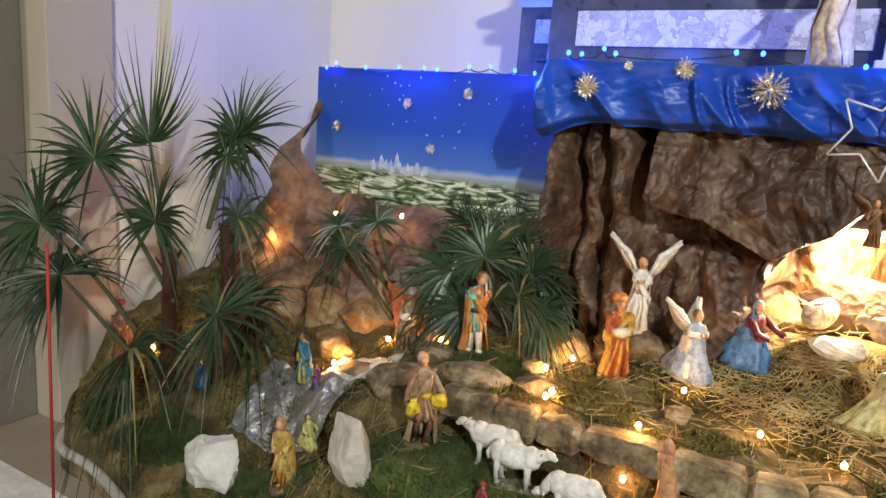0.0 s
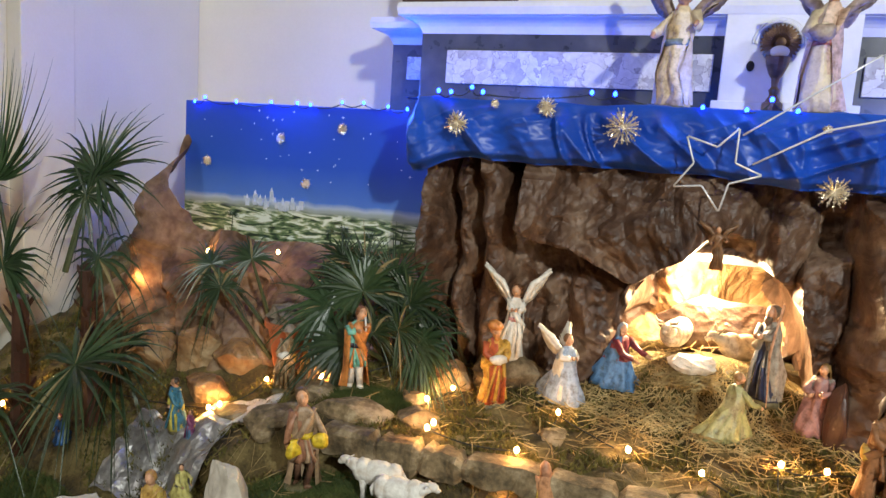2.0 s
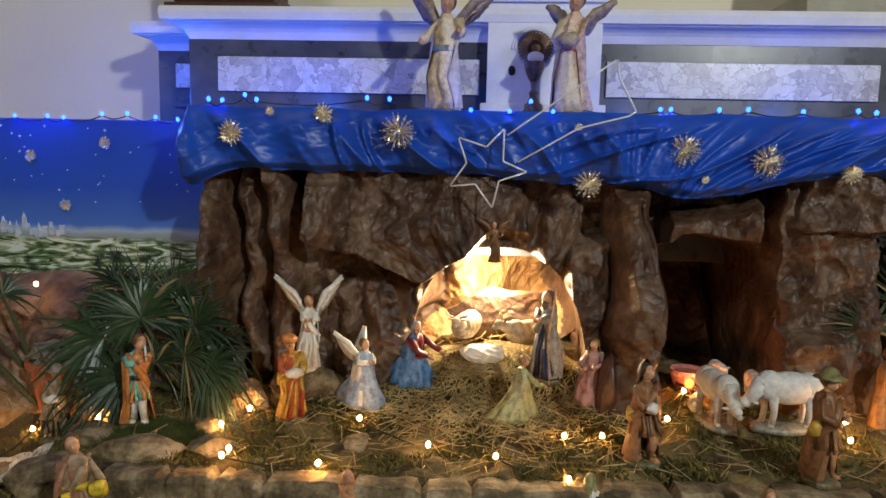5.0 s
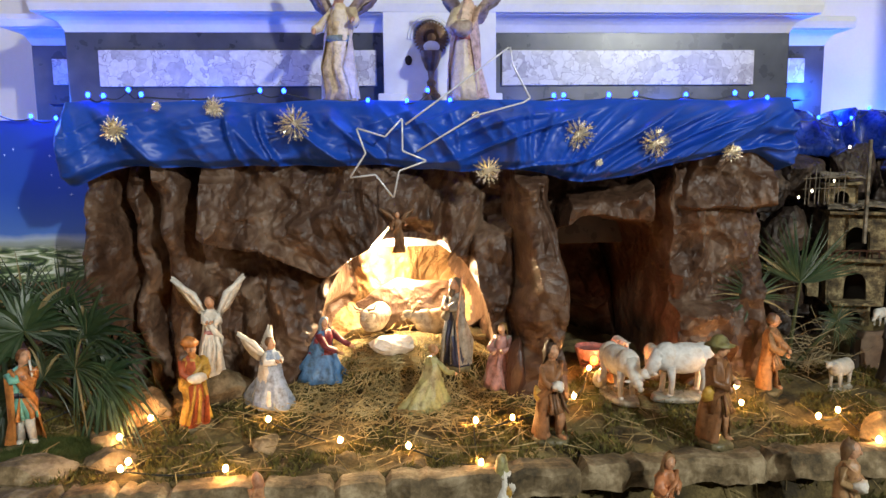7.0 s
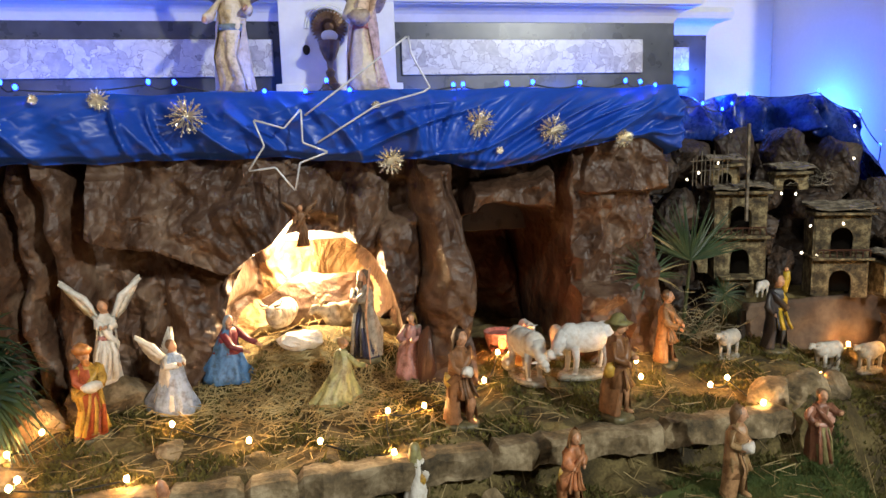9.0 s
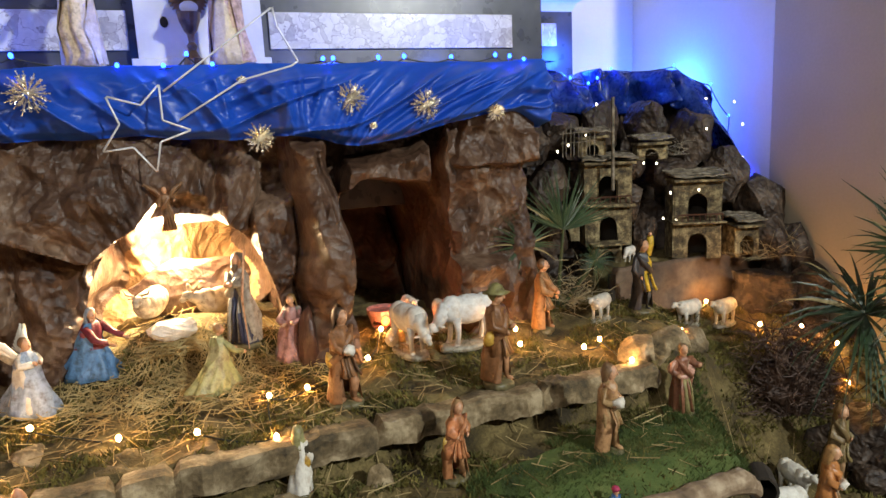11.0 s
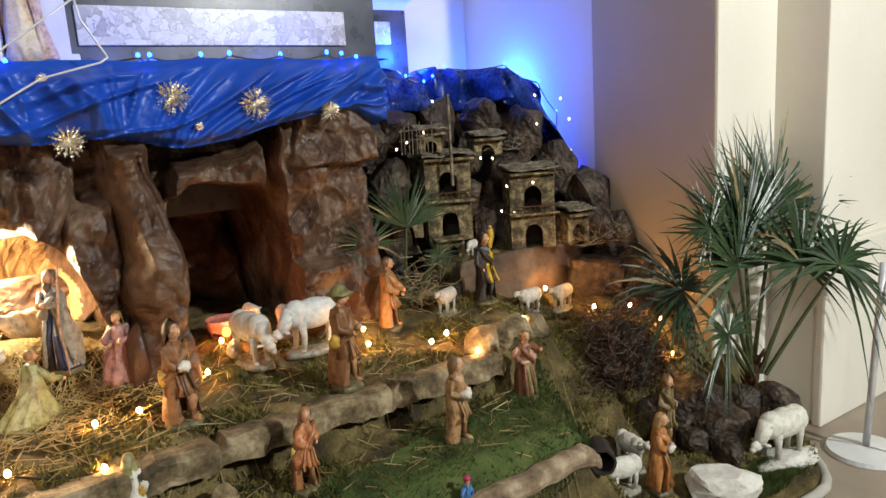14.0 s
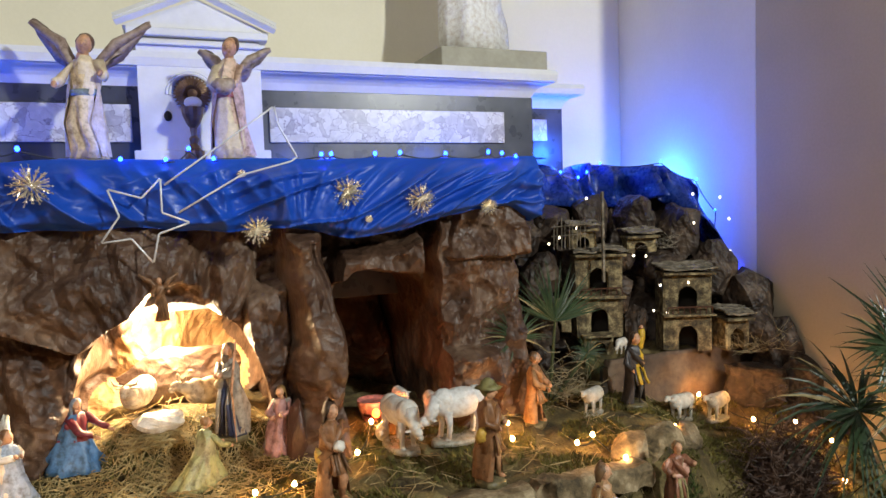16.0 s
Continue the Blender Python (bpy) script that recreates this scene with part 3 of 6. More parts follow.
# ---- statues: robed crib figures, one mesh each ----
def statue(name, label, at, h, face=0, robe=BROWN, cloak=None, hair=HAIR, skin_c=SKIN, legs=None, kneel=False, beard=False, skirt=False, girth=None, feather=WHITE, arms="pray", wings=None, hat=None,
           base=True, z=None, group="crib figures", extra=None, trim=None, category="statue"):
    bm = bmesh.new()
    girth = girth or (1.0 if kneel else 0.86)
    dz = 0.0
    if base:
        loft(bm, [(0, 0.01, -0.03, 0.19, 0.17, 0.02), (0, 0.01, 0.02, 0.19, 0.165, 0.03), (0, 0.01, 0.035, 0.16, 0.14, 0.03)], 4, 16)
        dz = 0.03
    lean = 0.0
    if kneel:
        loft(bm, [(0, 0.08, dz, 0.25, 0.29, 0.08), (0, 0.07, dz + 0.10, 0.235, 0.26, 0.10), (0, 0.04, 0.25, 0.185, 0.20, 0.09), (0, 0.01, 0.42, 0.15, 0.15, 0.05),
                  (0, -0.01, 0.52, 0.125, 0.10, 0.02), (0, -0.03, 0.66, 0.155, 0.105, 0.02), (0, -0.04, 0.75, 0.12, 0.085, 0.01), (0, -0.05, 0.80, 0.045, 0.045, 0)], 0)
        lean, sh, hd = -0.06, 0.72, 0.885
    elif legs:
        for sx in (-1, 1):
            tube(bm, [(sx * 0.055, 0.0 - 0.03 * sx, 0.40), (sx * 0.06, -0.02 - 0.04 * sx, 0.22), (sx * 0.065, 0.01 - 0.05 * sx, dz + 0.03)], [0.055, 0.045, 0.035], 5, 9)
            blob(bm, (sx * 0.068, -0.03 - 0.05 * sx, dz + 0.02), (0.032, 0.06, 0.025), 5, 8)
        loft(bm, [(0, 0, 0.30, 0.145, 0.115, 0.06), (0, 0, 0.42, 0.13, 0.10, 0.05), (0, 0, 0.52, 0.105, 0.085, 0.02), (0, 0, 0.56, 0.115, 0.09, 0.02),
                  (0, -0.005, 0.68, 0.135, 0.095, 0.02), (0, 0, 0.76, 0.115, 0.08, 0.01), (0, 0, 0.81, 0.045, 0.045, 0)], 0)
        sh, hd = 0.745, 0.89
    else:
        loft(bm, [(0, 0, dz, 0.165, 0.14, 0.07), (0, 0, 0.12, 0.15, 0.125, 0.07), (0, 0, 0.30, 0.128, 0.11, 0.05), (0, 0, 0.48, 0.108, 0.092, 0.03), (0, 0, 0.53, 0.105, 0.085, 0.0),
                  (0, -0.005, 0.66, 0.13, 0.095, 0.02), (0, 0, 0.75, 0.115, 0.08, 0.01), (0, 0, 0.81, 0.045, 0.045, 0)], 0)
        sh, hd = 0.745, 0.89
    if trim:
        loft(bm, [(0, lean, 0.505, 0.122, 0.10, 0), (0, lean, 0.555, 0.125, 0.103, 0)], 6, 18)
    if cloak:
        loft(bm, [(0, 0.03, dz + (0.02 if not kneel else 0.05), 0.185, 0.17 + (0.12 if kneel else 0), 0.06), (0, 0.025, 0.30, 0.16, 0.15, 0.05), (0, 0.02 + lean / 2, 0.55, 0.145, 0.115, 0.03),
                  (0, 0.012 + lean, 0.70, 0.15, 0.105, 0.02), (0, 0.01 + lean, 0.78, 0.10, 0.08, 0.01)], 1, 24, -42, 222)
    # head
    y0 = lean - 0.01
    tube(bm, [(0, y0 + 0.01, 0.78), (0, y0, hd - 0.03)], [0.042, 0.036], 2, 9)
    blob(bm, (0, y0 - 0.012, hd), (0.056, 0.064, 0.078), 2, 14)
    blob(bm, (0, y0 - 0.075, hd - 0.008), (0.012, 0.016, 0.018), 2, 6)
    blob(bm, (0, y0 + 0.014, hd + 0.018), (0.066, 0.066, 0.074), 3, 14, 0.12, h * 31)
    if beard:
        blob(bm, (0, y0 - 0.045, hd - 0.065), (0.042, 0.035, 0.06), 3, 10, 0.2)
    if hat == "brim":
        loft(bm, [(0, y0, hd + 0.035, 0.13, 0.135, 0.05), (0, y0, hd + 0.052, 0.08, 0.085, 0.02), (0, y0, hd + 0.10, 0.06, 0.065, 0.02), (0, y0, hd + 0.125, 0.03, 0.03, 0)], 3, 16)
    elif hat == "turban":
        loft(bm, [(0, y0, hd + 0.02, 0.075, 0.08, 0.04), (0, y0, hd + 0.06, 0.095, 0.10, 0.06), (0, y0, hd + 0.105, 0.07, 0.075, 0.05), (0, y0, hd + 0.13, 0.025, 0.03, 0)], 3, 16)
    elif hat == "veil":
        loft(bm, [(0, y0 + 0.03, 0.66, 0.14, 0.115, 0.04), (0, y0 + 0.02, 0.80, 0.085, 0.085, 0.03), (0, y0 + 0.012, hd, 0.078, 0.082, 0.02), (0, y0 + 0.01, hd + 0.07, 0.055, 0.06, 0), (0, y0 + 0.01, hd + 0.095, 0.01, 0.01, 0)], 3, 16, -15, 195)
    elif hat == "hood":
        loft(bm, [(0, y0 + 0.02, 0.76, 0.085, 0.075, 0.02), (0, y0 + 0.015, hd, 0.08, 0.085, 0.02), (0, y0 + 0.02, hd + 0.07, 0.055, 0.06, 0), (0, y0 + 0.03, hd + 0.12, 0.01, 0.01, 0)], 3, 14, -20, 200)
    if not kneel and h < 0.35:
        # shawl across the chest, a satchel at the hip and deep folds in the skirt
        rngp = random.Random(int(at[0] * 500 + 3000))
        sx = rngp.choice((-1, 1))
        tube(bm, [(sx * 0.115, 0.0, 0.77), (sx * 0.05, -0.105, 0.68), (-sx * 0.07, -0.105, 0.55), (-sx * 0.14, 0.0, 0.46), (-sx * 0.15, 0.02, 0.30)], [0.035, 0.042, 0.04, 0.036, 0.02], 1, 8)
        if not wings:
            blob(bm, (-sx * 0.15, 0.04, 0.48), (0.055, 0.06, 0.085), 6, 10, 0.3, h * 17)
        for k in range(4):
            fx = -0.09 + 0.06 * k + rngp.uniform(-0.015, 0.015)
            low = 0.30 if legs else 0.06
            tube(bm, [(fx * 0.7, -0.075, 0.52), (fx, -0.115, 0.36), (fx * 1.25, -0.135, low)], [0.014, 0.022, 0.026], 0 if k % 2 else 1, 7)
    # arms
    ends = {"pray": ((0.03, -0.15, 0.66), (-0.03, -0.15, 0.66)), "carry": ((0.07, -0.17, 0.58), (-0.07, -0.16, 0.56)), "raise": ((0.10, -0.02, 1.03), (-0.15, -0.08, 0.48)),
            "open": ((0.24, -0.12, 0.66), (-0.20, -0.14, 0.58)), "down": ((0.17, -0.05, 0.42), (-0.17, -0.05, 0.42)), "play": ((0.08, -0.16, 0.77), (0.0, -0.15, 0.72)), "reach": ((0.12, -0.24, 0.52), (-0.10, -0.24, 0.50))}[arms]
    for sx, e in zip((1, -1), ends):
        s0, e = Vector((sx * 0.115, lean, sh)), Vector(e) + Vector((0, lean, 0))
        mid = s0.lerp(e, 0.5) + Vector((sx * 0.055, 0.03, -0.045 if e.z < 0.9 else 0.0))
        tube(bm, [s0, mid, s0.lerp(e, 0.87) + (mid - s0.lerp(e, 0.5)) * 0.25], [0.05, 0.046, 0.042], 1 if cloak and arms in ("pray", "open") else 0, 9)
        blob(bm, e, (0.026, 0.03, 0.028), 2, 8)
    if wings:
        wx, wy, wz = wings
        for sx in (1, -1):
            root = Vector((sx * 0.05, 0.08 + lean, 0.70))
            for i in range(9):
                f = i / 8
                tip = Vector((sx * wx * (1 - 0.62 * f), 0.10 + wy + 0.006 * i + lean, 0.70 + wz * (1 - 0.80 * f) - 0.02 * f))
                st = root.lerp(tip, 0.05) + Vector((sx * 0.02, 0, -0.05 * f))
                blade(bm, st, tip, 0.055, 0.012, (sx * 0.8, 0.0, -0.6), 7)
            tube(bm, [root, root + Vector((sx * wx * 0.35, wy * 0.4, wz * 0.55)), root + Vector((sx * wx * 0.9, wy, wz * 0.93))], [0.035, 0.045, 0.02], 7, 8)
    if extra == "staff":
        tube(bm, [(0.2, -0.12, 0.0), (0.16, -0.10, 0.5), (0.14, -0.10, 1.02)], 0.011, 5, 6)
    elif extra == "jug":
        loft(bm, [(-0.12, -0.16, 0.34, 0.03, 0.03, 0), (-0.12, -0.16, 0.40, 0.075, 0.075, 0), (-0.12, -0.16, 0.47, 0.06, 0.06, 0), (-0.12, -0.16, 0.50, 0.03, 0.03, 0), (-0.12, -0.16, 0.53, 0.04, 0.04, 0)], 6, 14)
        blob(bm, (0.17, -0.06, 0.48), (0.075, 0.07, 0.08), 6, 12)
    elif extra == "amphora":
        loft(bm, [(-0.14, -0.02, 0.70, 0.035, 0.035, 0), (-0.14, -0.02, 0.78, 0.08, 0.08, 0), (-0.14, -0.02, 0.90, 0.07, 0.07, 0), (-0.14, -0.02, 0.97, 0.03, 0.03, 0), (-0.14, -0.02, 1.0, 0.045, 0.045, 0)], 6, 14)
    elif extra == "lamb":
        blob(bm, (0.10, -0.12, 0.22), (0.075, 0.09, 0.075), 7, 10, 0.25)
        blob(bm, (0.12, -0.20, 0.29), (0.035, 0.045, 0.035), 7, 8)
        for lx in (0.06, 0.14):
            tube(bm, [(lx, -0.14, 0.18), (lx, -0.16, 0.03)], 0.018, 7, 6)
    elif extra == "flute":
        tube(bm, [(0.015, -0.09, 0.87), (0.07, -0.19, 0.72)], 0.013, 7, 7)
    elif extra == "bundle":
        blob(bm, (0.0, -0.17, 0.58), (0.11, 0.07, 0.06), 7, 10, 0.3)
    elif extra == "basket":
        blob(bm, (0.16, 0.02, 0.60), (0.085, 0.085, 0.10), 6, 12, 0.1)
        blob(bm, (-0.17, 0.0, 0.66), (0.075, 0.075, 0.11), 6, 12, 0.05)
    bmesh.ops.recalc_face_normals(bm, faces=bm.faces)
    seed = Vector((at[0] * 31, at[1] * 17, 0))
    rngs = random.Random(int(at[0] * 977 + at[1] * 131))
    lean_x, twist, cut = rngs.uniform(-0.07, 0.07), rngs.uniform(-0.5, 0.5), rngs.choice((-1, 1))
    for f in bm.faces:
        c = f.calc_center_median()
        if cloak and f.material_index == 0 and not kneel and 0.14 < c.z < 0.79 and cut * c.x + 0.35 * (c.z - 0.52) > 0.035:
            f.material_index = 1
    for f in bm.faces:
        if skirt and f.material_index == 0 and f.calc_center_median().z < 0.44:
            f.material_index = 1
    for v in bm.verts:
        if v.co.z < 0.78:
            fat = 0.90 + (0.55 * (1 - sstep(0.3, 0.75, v.co.z)) if kneel else 0.10 * (1 - sstep(0.2, 0.6, v.co.z)))
            v.co.x *= girth * (fat if not kneel else 0.98)
            v.co.y *= fat * girth
            q = Vector((v.co.x * 11, v.co.y * 11, v.co.z * 4)) + seed
            v.co += Vector((noise.noise(q), noise.noise(q + Vector((7, 0, 0))), 0)) * 0.058
        elif v.co.z < 1.05 and not wings and arms != "raise":
            a = twist * sstep(0.78, 0.86, v.co.z)
            v.co = Vector((v.co.x * math.cos(a) - v.co.y * math.sin(a), v.co.x * math.sin(a) + v.co.y * math.cos(a), v.co.z))
        v.co.x += lean_x * v.co.z * v.co.z + 0.025 * math.sin(3.4 * v.co.z + 9 * twist) * sstep(0.05, 0.3, v.co.z)
    bmesh.ops.scale(bm, verts=bm.verts, vec=(h, h, h))
    mats = [paint(robe), paint(cloak or robe), paint(skin_c), paint(hair), paint((0.14, 0.12, 0.06)), paint(legs or SKIN), paint(trim or OCHRE), paint(feather)]
    ob = part(name, bm, mats, smooth=True)
    x, y = at
    ob.matrix_world = pose(x, y, ground_z(x, y) + 0.004 if z is None else z, 0, 0, face)
    return tagged(ob, label, category, group)


def animal(name, label, at, size, face, kind="sheep", colour=WHITE, z=None, group="crib animals", slab=True, lying=False):
    """A four-legged plaster animal that looks along -x, about size long."""
    bm = bmesh.new()
    fleece = 0.12 if kind == "sheep" else 0.03
    lift = 0.0 if not lying else -0.28
    blob(bm, (0.02, 0, 0.50 + lift), (0.40, 0.20, 0.215), 0, 18, fleece, size * 40)
    blob(bm, (-0.24, 0, 0.53 + lift), (0.19, 0.17, 0.20), 0, 14, fleece, 2)
    blob(bm, (0.28, 0, 0.51 + lift), (0.17, 0.18, 0.20), 0, 14, fleece, 5)
    head = Vector((-0.52, 0, 0.66 + lift)) if kind != "grazing" else Vector((-0.50, 0, 0.30))
    tube(bm, [(-0.30, 0, 0.56 + lift), Vector((-0.42, 0, 0.62 + lift)) if kind != "grazing" else (-0.42, 0, 0.44), head], [0.14, 0.10, 0.075], 0, 10)
    blob(bm, head + Vector((-0.03, 0, 0.01)), (0.105, 0.07, 0.075), 0, 12)
    blob(bm, head + Vector((-0.11, 0, -0.035)), (0.06, 0.045, 0.045), 1, 10)
    for s in (1, -1):
        blade(bm, head + Vector((0.03, 0.05 * s, 0.04)), head + Vector((0.06, 0.16 * s, 0.03 if kind != "donkey" else 0.17)), 0.035, 0.012, (1, 0, 0.3), 0)
        if kind == "ox":
            tube(bm, [head + Vector((0.02, 0.05 * s, 0.07)), head + Vector((0, 0.15 * s, 0.10)), head + Vector((-0.02, 0.19 * s, 0.19))], [0.02, 0.017, 0.006], 1, 7)
    if not lying:
        for lx, ly in ((-0.25, 0.10), (-0.22, -0.10), (0.27, 0.10), (0.25, -0.10)):
            tube(bm, [(lx, ly, 0.42), (lx + 0.02, ly, 0.2), (lx, ly, 0.03)], [0.07, 0.042, 0.038], 1, 8)
            blob(bm, (lx - 0.01, ly, 0.025), (0.05, 0.042, 0.03), 1, 8)
    tube(bm, [(0.42, 0, 0.55 + lift), (0.48, 0, 0.45 + lift), (0.47, 0, 0.33 + max(lift, -0.2))], [0.04, 0.045, 0.025], 0, 7)
    if slab:
        loft(bm, [(0, 0, -0.06, 0.46, 0.23, 0.03), (0, 0, 0.0, 0.45, 0.22, 0.03), (0, 0, 0.015, 0.40, 0.2, 0.02)], 2, 16)
    bmesh.ops.recalc_face_normals(bm, faces=bm.faces)
    bmesh.ops.scale(bm, verts=bm.verts, vec=(size, size, size))
    ob = part(name, bm, [paint(colour, 0.75), paint(tuple(v * 0.8 for v in colour), 0.7), paint((0.3, 0.28, 0.22))], smooth=True)
    x, y = at
    ob.matrix_world = pose(x, y, ground_z(x, y) + 0.006 if z is None else z, 0, 0, face)
    return tagged(ob, label, "animal figurine", group)


def rock(name, label, at, dims, seed, mt, turn=0.0, sink=0.3, category="rock", group="", z=None, sharp=0.5):
    bm = bmesh.new()
    bmesh.ops.create_icosphere(bm, subdivisions=4, radius=1)
    rng = random.Random(seed)
    cuts = [(Vector((rng.uniform(-1, 1), rng.uniform(-1, 1), rng.uniform(-0.6, 1))).normalized(), rng.uniform(0.62, 0.85)) for _ in range(int(6 + 8 * sharp))]
    o = Vector((seed * 1.7, seed * 0.9, seed * 2.3))
    for v in bm.verts:
        c = v.co.copy()
        m = max(abs(c.x), abs(c.y), abs(c.z))
        c = c.lerp(c / m * 0.85, sharp) * (1 + 0.25 * noise.noise(c * 1.4 + o))
        for n, d in cuts:
            over = c.dot(n) - d
            if over > 0:
                c -= n * over * 0.95
        c *= 1 + 0.05 * noise.noise(c * 5 + o) + 0.03 * noise.noise(c * 13 + o)
        v.co = Vector((c.x * dims[0], c.y * dims[1], c.z * dims[2])) * 0.55
    ob = part(name, bm, mt)
    x, y = at
    ob.matrix_world = pose(x, y, (ground_z(x, y) if z is None else z) + dims[2] * (0.5 - sink), 0, 0, turn)
    return tagged(ob, label, category, group)


# ---- tabernacle ----
tab = empty("tabernacle", (0.605, 2.40, 1.48), "white painted marble tabernacle with a pediment", "tabernacle")
bpy.context.view_layer.update()
child_boxed("body", (0.415, 0.80, 2.375, 2.70, 1.46, 1.895), M_WHITEPAINT, tab)
child_boxed("plinth", (0.395, 0.82, 2.36, 2.70, 1.455, 1.535), M_WHITEPAINT, tab)
child_boxed("moulding", (0.398, 0.815, 2.358, 2.70, 1.870, 1.884), M_WHITEPAINT, tab)
child_boxed("moulding", (0.39, 0.825, 2.35, 2.70, 1.897, 1.922), M_WHITEPAINT, tab)
bm = bmesh.new()
tri = [bm.verts.new(p) for p in ((-0.225, -0.04, 0.444), (0.225, -0.04, 0.444), (0, -0.04, 0.54))]
tri2 = [bm.verts.new(v.co + Vector((0, 0.3, 0))) for v in tri]
bm.faces.new(tri), bm.faces.new(tri2[::-1])
for k in range(3):
    bm.faces.new((tri[k], tri2[k], tri2[(k + 1) % 3], tri[(k + 1) % 3]))
part("pediment", bm, M_WHITEPAINT, tab)
for sx in (1, -1):
    bm = bmesh.new()
    tube(bm, [(sx * 0.245, -0.06, 0.45), (0, -0.06, 0.56)], 0.014, 0, 4)
    tube(bm, [(sx * 0.245, -0.05, 0.463), (0, -0.05, 0.575)], 0.016, 0, 4)
    part("raking_moulding", bm, M_WHITEPAINT, tab)
bm = bmesh.new()
for r0, yy in ((0.075, -0.026), (0.066, -0.03)):
    tube(bm, [(-0.03 + r0 * math.cos(a), yy, 0.235 + r0 * math.sin(a)) for a in np.linspace(0, math.pi, 17)], 0.005, 0, 5)
part("arched_moulding", bm, M_WHITEPAINT, tab)
M_BRONZE = material("old_bronze", [(0.10, 0.055, 0.03), (0.22, 0.13, 0.07), (0.34, 0.22, 0.12)], 0.4, 20, 0.3, metal=0.7)
bm = bmesh.new()
ring = [[bm.verts.new((-0.028 + r * (0.82 if k % 2 else 1) * math.cos(k * math.pi / 30), yy - 0.004 * (k % 2), 0.235 + r * (0.82 if k % 2 else 1) * math.sin(k * math.pi / 30))) for k in range(60)] for r, yy in ((0.058, -0.03), (0.060, -0.042), (0.03, -0.052), (0.018, -0.05))]
skin(bm, ring, 0)
loft(bm, [(-0.03, -0.055, z, r, r, 0) for z, r in ((-0.01, 0.032), (0.05, 0.03), (0.055, 0.022), (0.075, 0.012), (0.09, 0.016), (0.10, 0.009), (0.125, 0.012), (0.135, 0.02), (0.165, 0.032), (0.19, 0.036))], 0, 16)
part("chalice_relief", bm, M_BRONZE, tab, "brown bronze chalice with a rayed halo", smooth=False)
bm = bmesh.new()
blob(bm, (-0.028, -0.062, 0.205), (0.028, 0.008, 0.02), 0, 12)
part("host_disc", bm, M_WHITEPAINT, tab)
bm = bmesh.new()
blob(bm, (-0.105, -0.03, 0.165), (0.012, 0.007, 0.017), 0, 8)
part("keyhole_plate", bm, M_SHADE, tab, "dark keyhole plate")

# ---- statues on the altar ----
statue("angel_statue", "painted angel statue with tall raised wings on the altar", (0.285, 2.12), 0.365, -8, (0.62, 0.47, 0.26), (0.66, 0.54, 0.38), (0.12, 0.06, 0.03), girth=0.80, feather=(0.30, 0.22, 0.18), arms="open", wings=(0.42, 0.06, 0.42), z=1.478, base=True, group="altar angels", trim=(0.20, 0.25, 0.28))
statue("angel_statue", "painted angel statue in rose and cream holding a cloth", (0.668, 2.12), 0.378, -20, (0.64, 0.53, 0.36), (0.60, 0.42, 0.32), (0.10, 0.05, 0.03), girth=0.82, feather=(0.34, 0.26, 0.21), arms="carry", wings=(0.26, 0.05, 0.22), z=1.476, base=True, group="altar angels", trim=(0.55, 0.18, 0.12), extra="bundle")
statue("saint_statue", "white-robed plaster statue with a gilt mantle hem", (1.72, 2.66), 1.15, 0, (0.78, 0.76, 0.72), None, HAIR, arms="carry", z=1.955, base=False, trim=OCHRE, group="", extra="bundle", feather=(0.55, 0.38, 0.08))
tagged(boxed("statue_pedestal", (1.51, 1.985, 2.50, 2.83, 1.853, 1.953), material("grey_base", [(0.3, 0.28, 0.22), (0.42, 0.4, 0.33)], 0.7, 12, 0.2), bevel=0.008), "grey stone pedestal under the white statue", "pedestal")
wood_base = empty("statue_pedestal", (-0.575, 2.68, 1.853), "dark brown stepped wooden statue base on the shelf", "pedestal")
bpy.context.view_layer.update()
child_boxed("foot", (-0.79, -0.355, 2.53, 2.83, 1.853, 1.90), M_DARKWOOD, wood_base, bevel=0.008)
child_boxed("step", (-0.765, -0.38, 2.555, 2.81, 1.902, 1.945), M_DARKWOOD, wood_base, bevel=0.012)
child_boxed("block", (-0.75, -0.395, 2.57, 2.80, 1.947, 2.20), M_DARKWOOD, wood_base, bevel=0.008)

# ---- ornaments on the cloth ----


def ornament(at, r, seed):
    rng = random.Random(seed)
    ob = empty("snowflake_ornament", at, "gold tinsel snowflake ornament pinned to the blue cloth", "ornament", "tinsel snowflakes")
    for ring, (n, f, tilt) in enumerate(((16, 1.0, 0.12), (14, 0.8, 0.40), (10, 0.55, 0.8))):
        bm = bmesh.new()
        for k in range(n):
            a = 2 * math.pi * (k + rng.uniform(-0.2, 0.2)) / n + 0.2 * ring
            e = Vector((math.cos(a), -tilt * rng.uniform(0.5, 1.3), math.sin(a))) * r * f * rng.uniform(0.82, 1.1)
            tube(bm, [(0, -0.004, 0), e * 0.6, e], [0.0012, 0.0020, 0.0010], 0, 4)
            for s in (-1, 1):
                b = Vector((math.cos(a + s * 0.6), -tilt, math.sin(a + s * 0.6))) * r * 0.17
                tube(bm, [e * 0.70, e * 0.70 + b], [0.0016, 0.0009], 0, 3)
            blob(bm, e, (0.045 * r, 0.045 * r, 0.045 * r), 0, 6)
        tagged(part("ray_ring", bm, M_GOLD, ob), kind="stuff")
    bm = bmesh.new()
    blob(bm, (0, -0.006, 0), (0.07 * r, 0.06 * r, 0.07 * r), 0, 8)
    part("centre", bm, M_GOLD, ob)


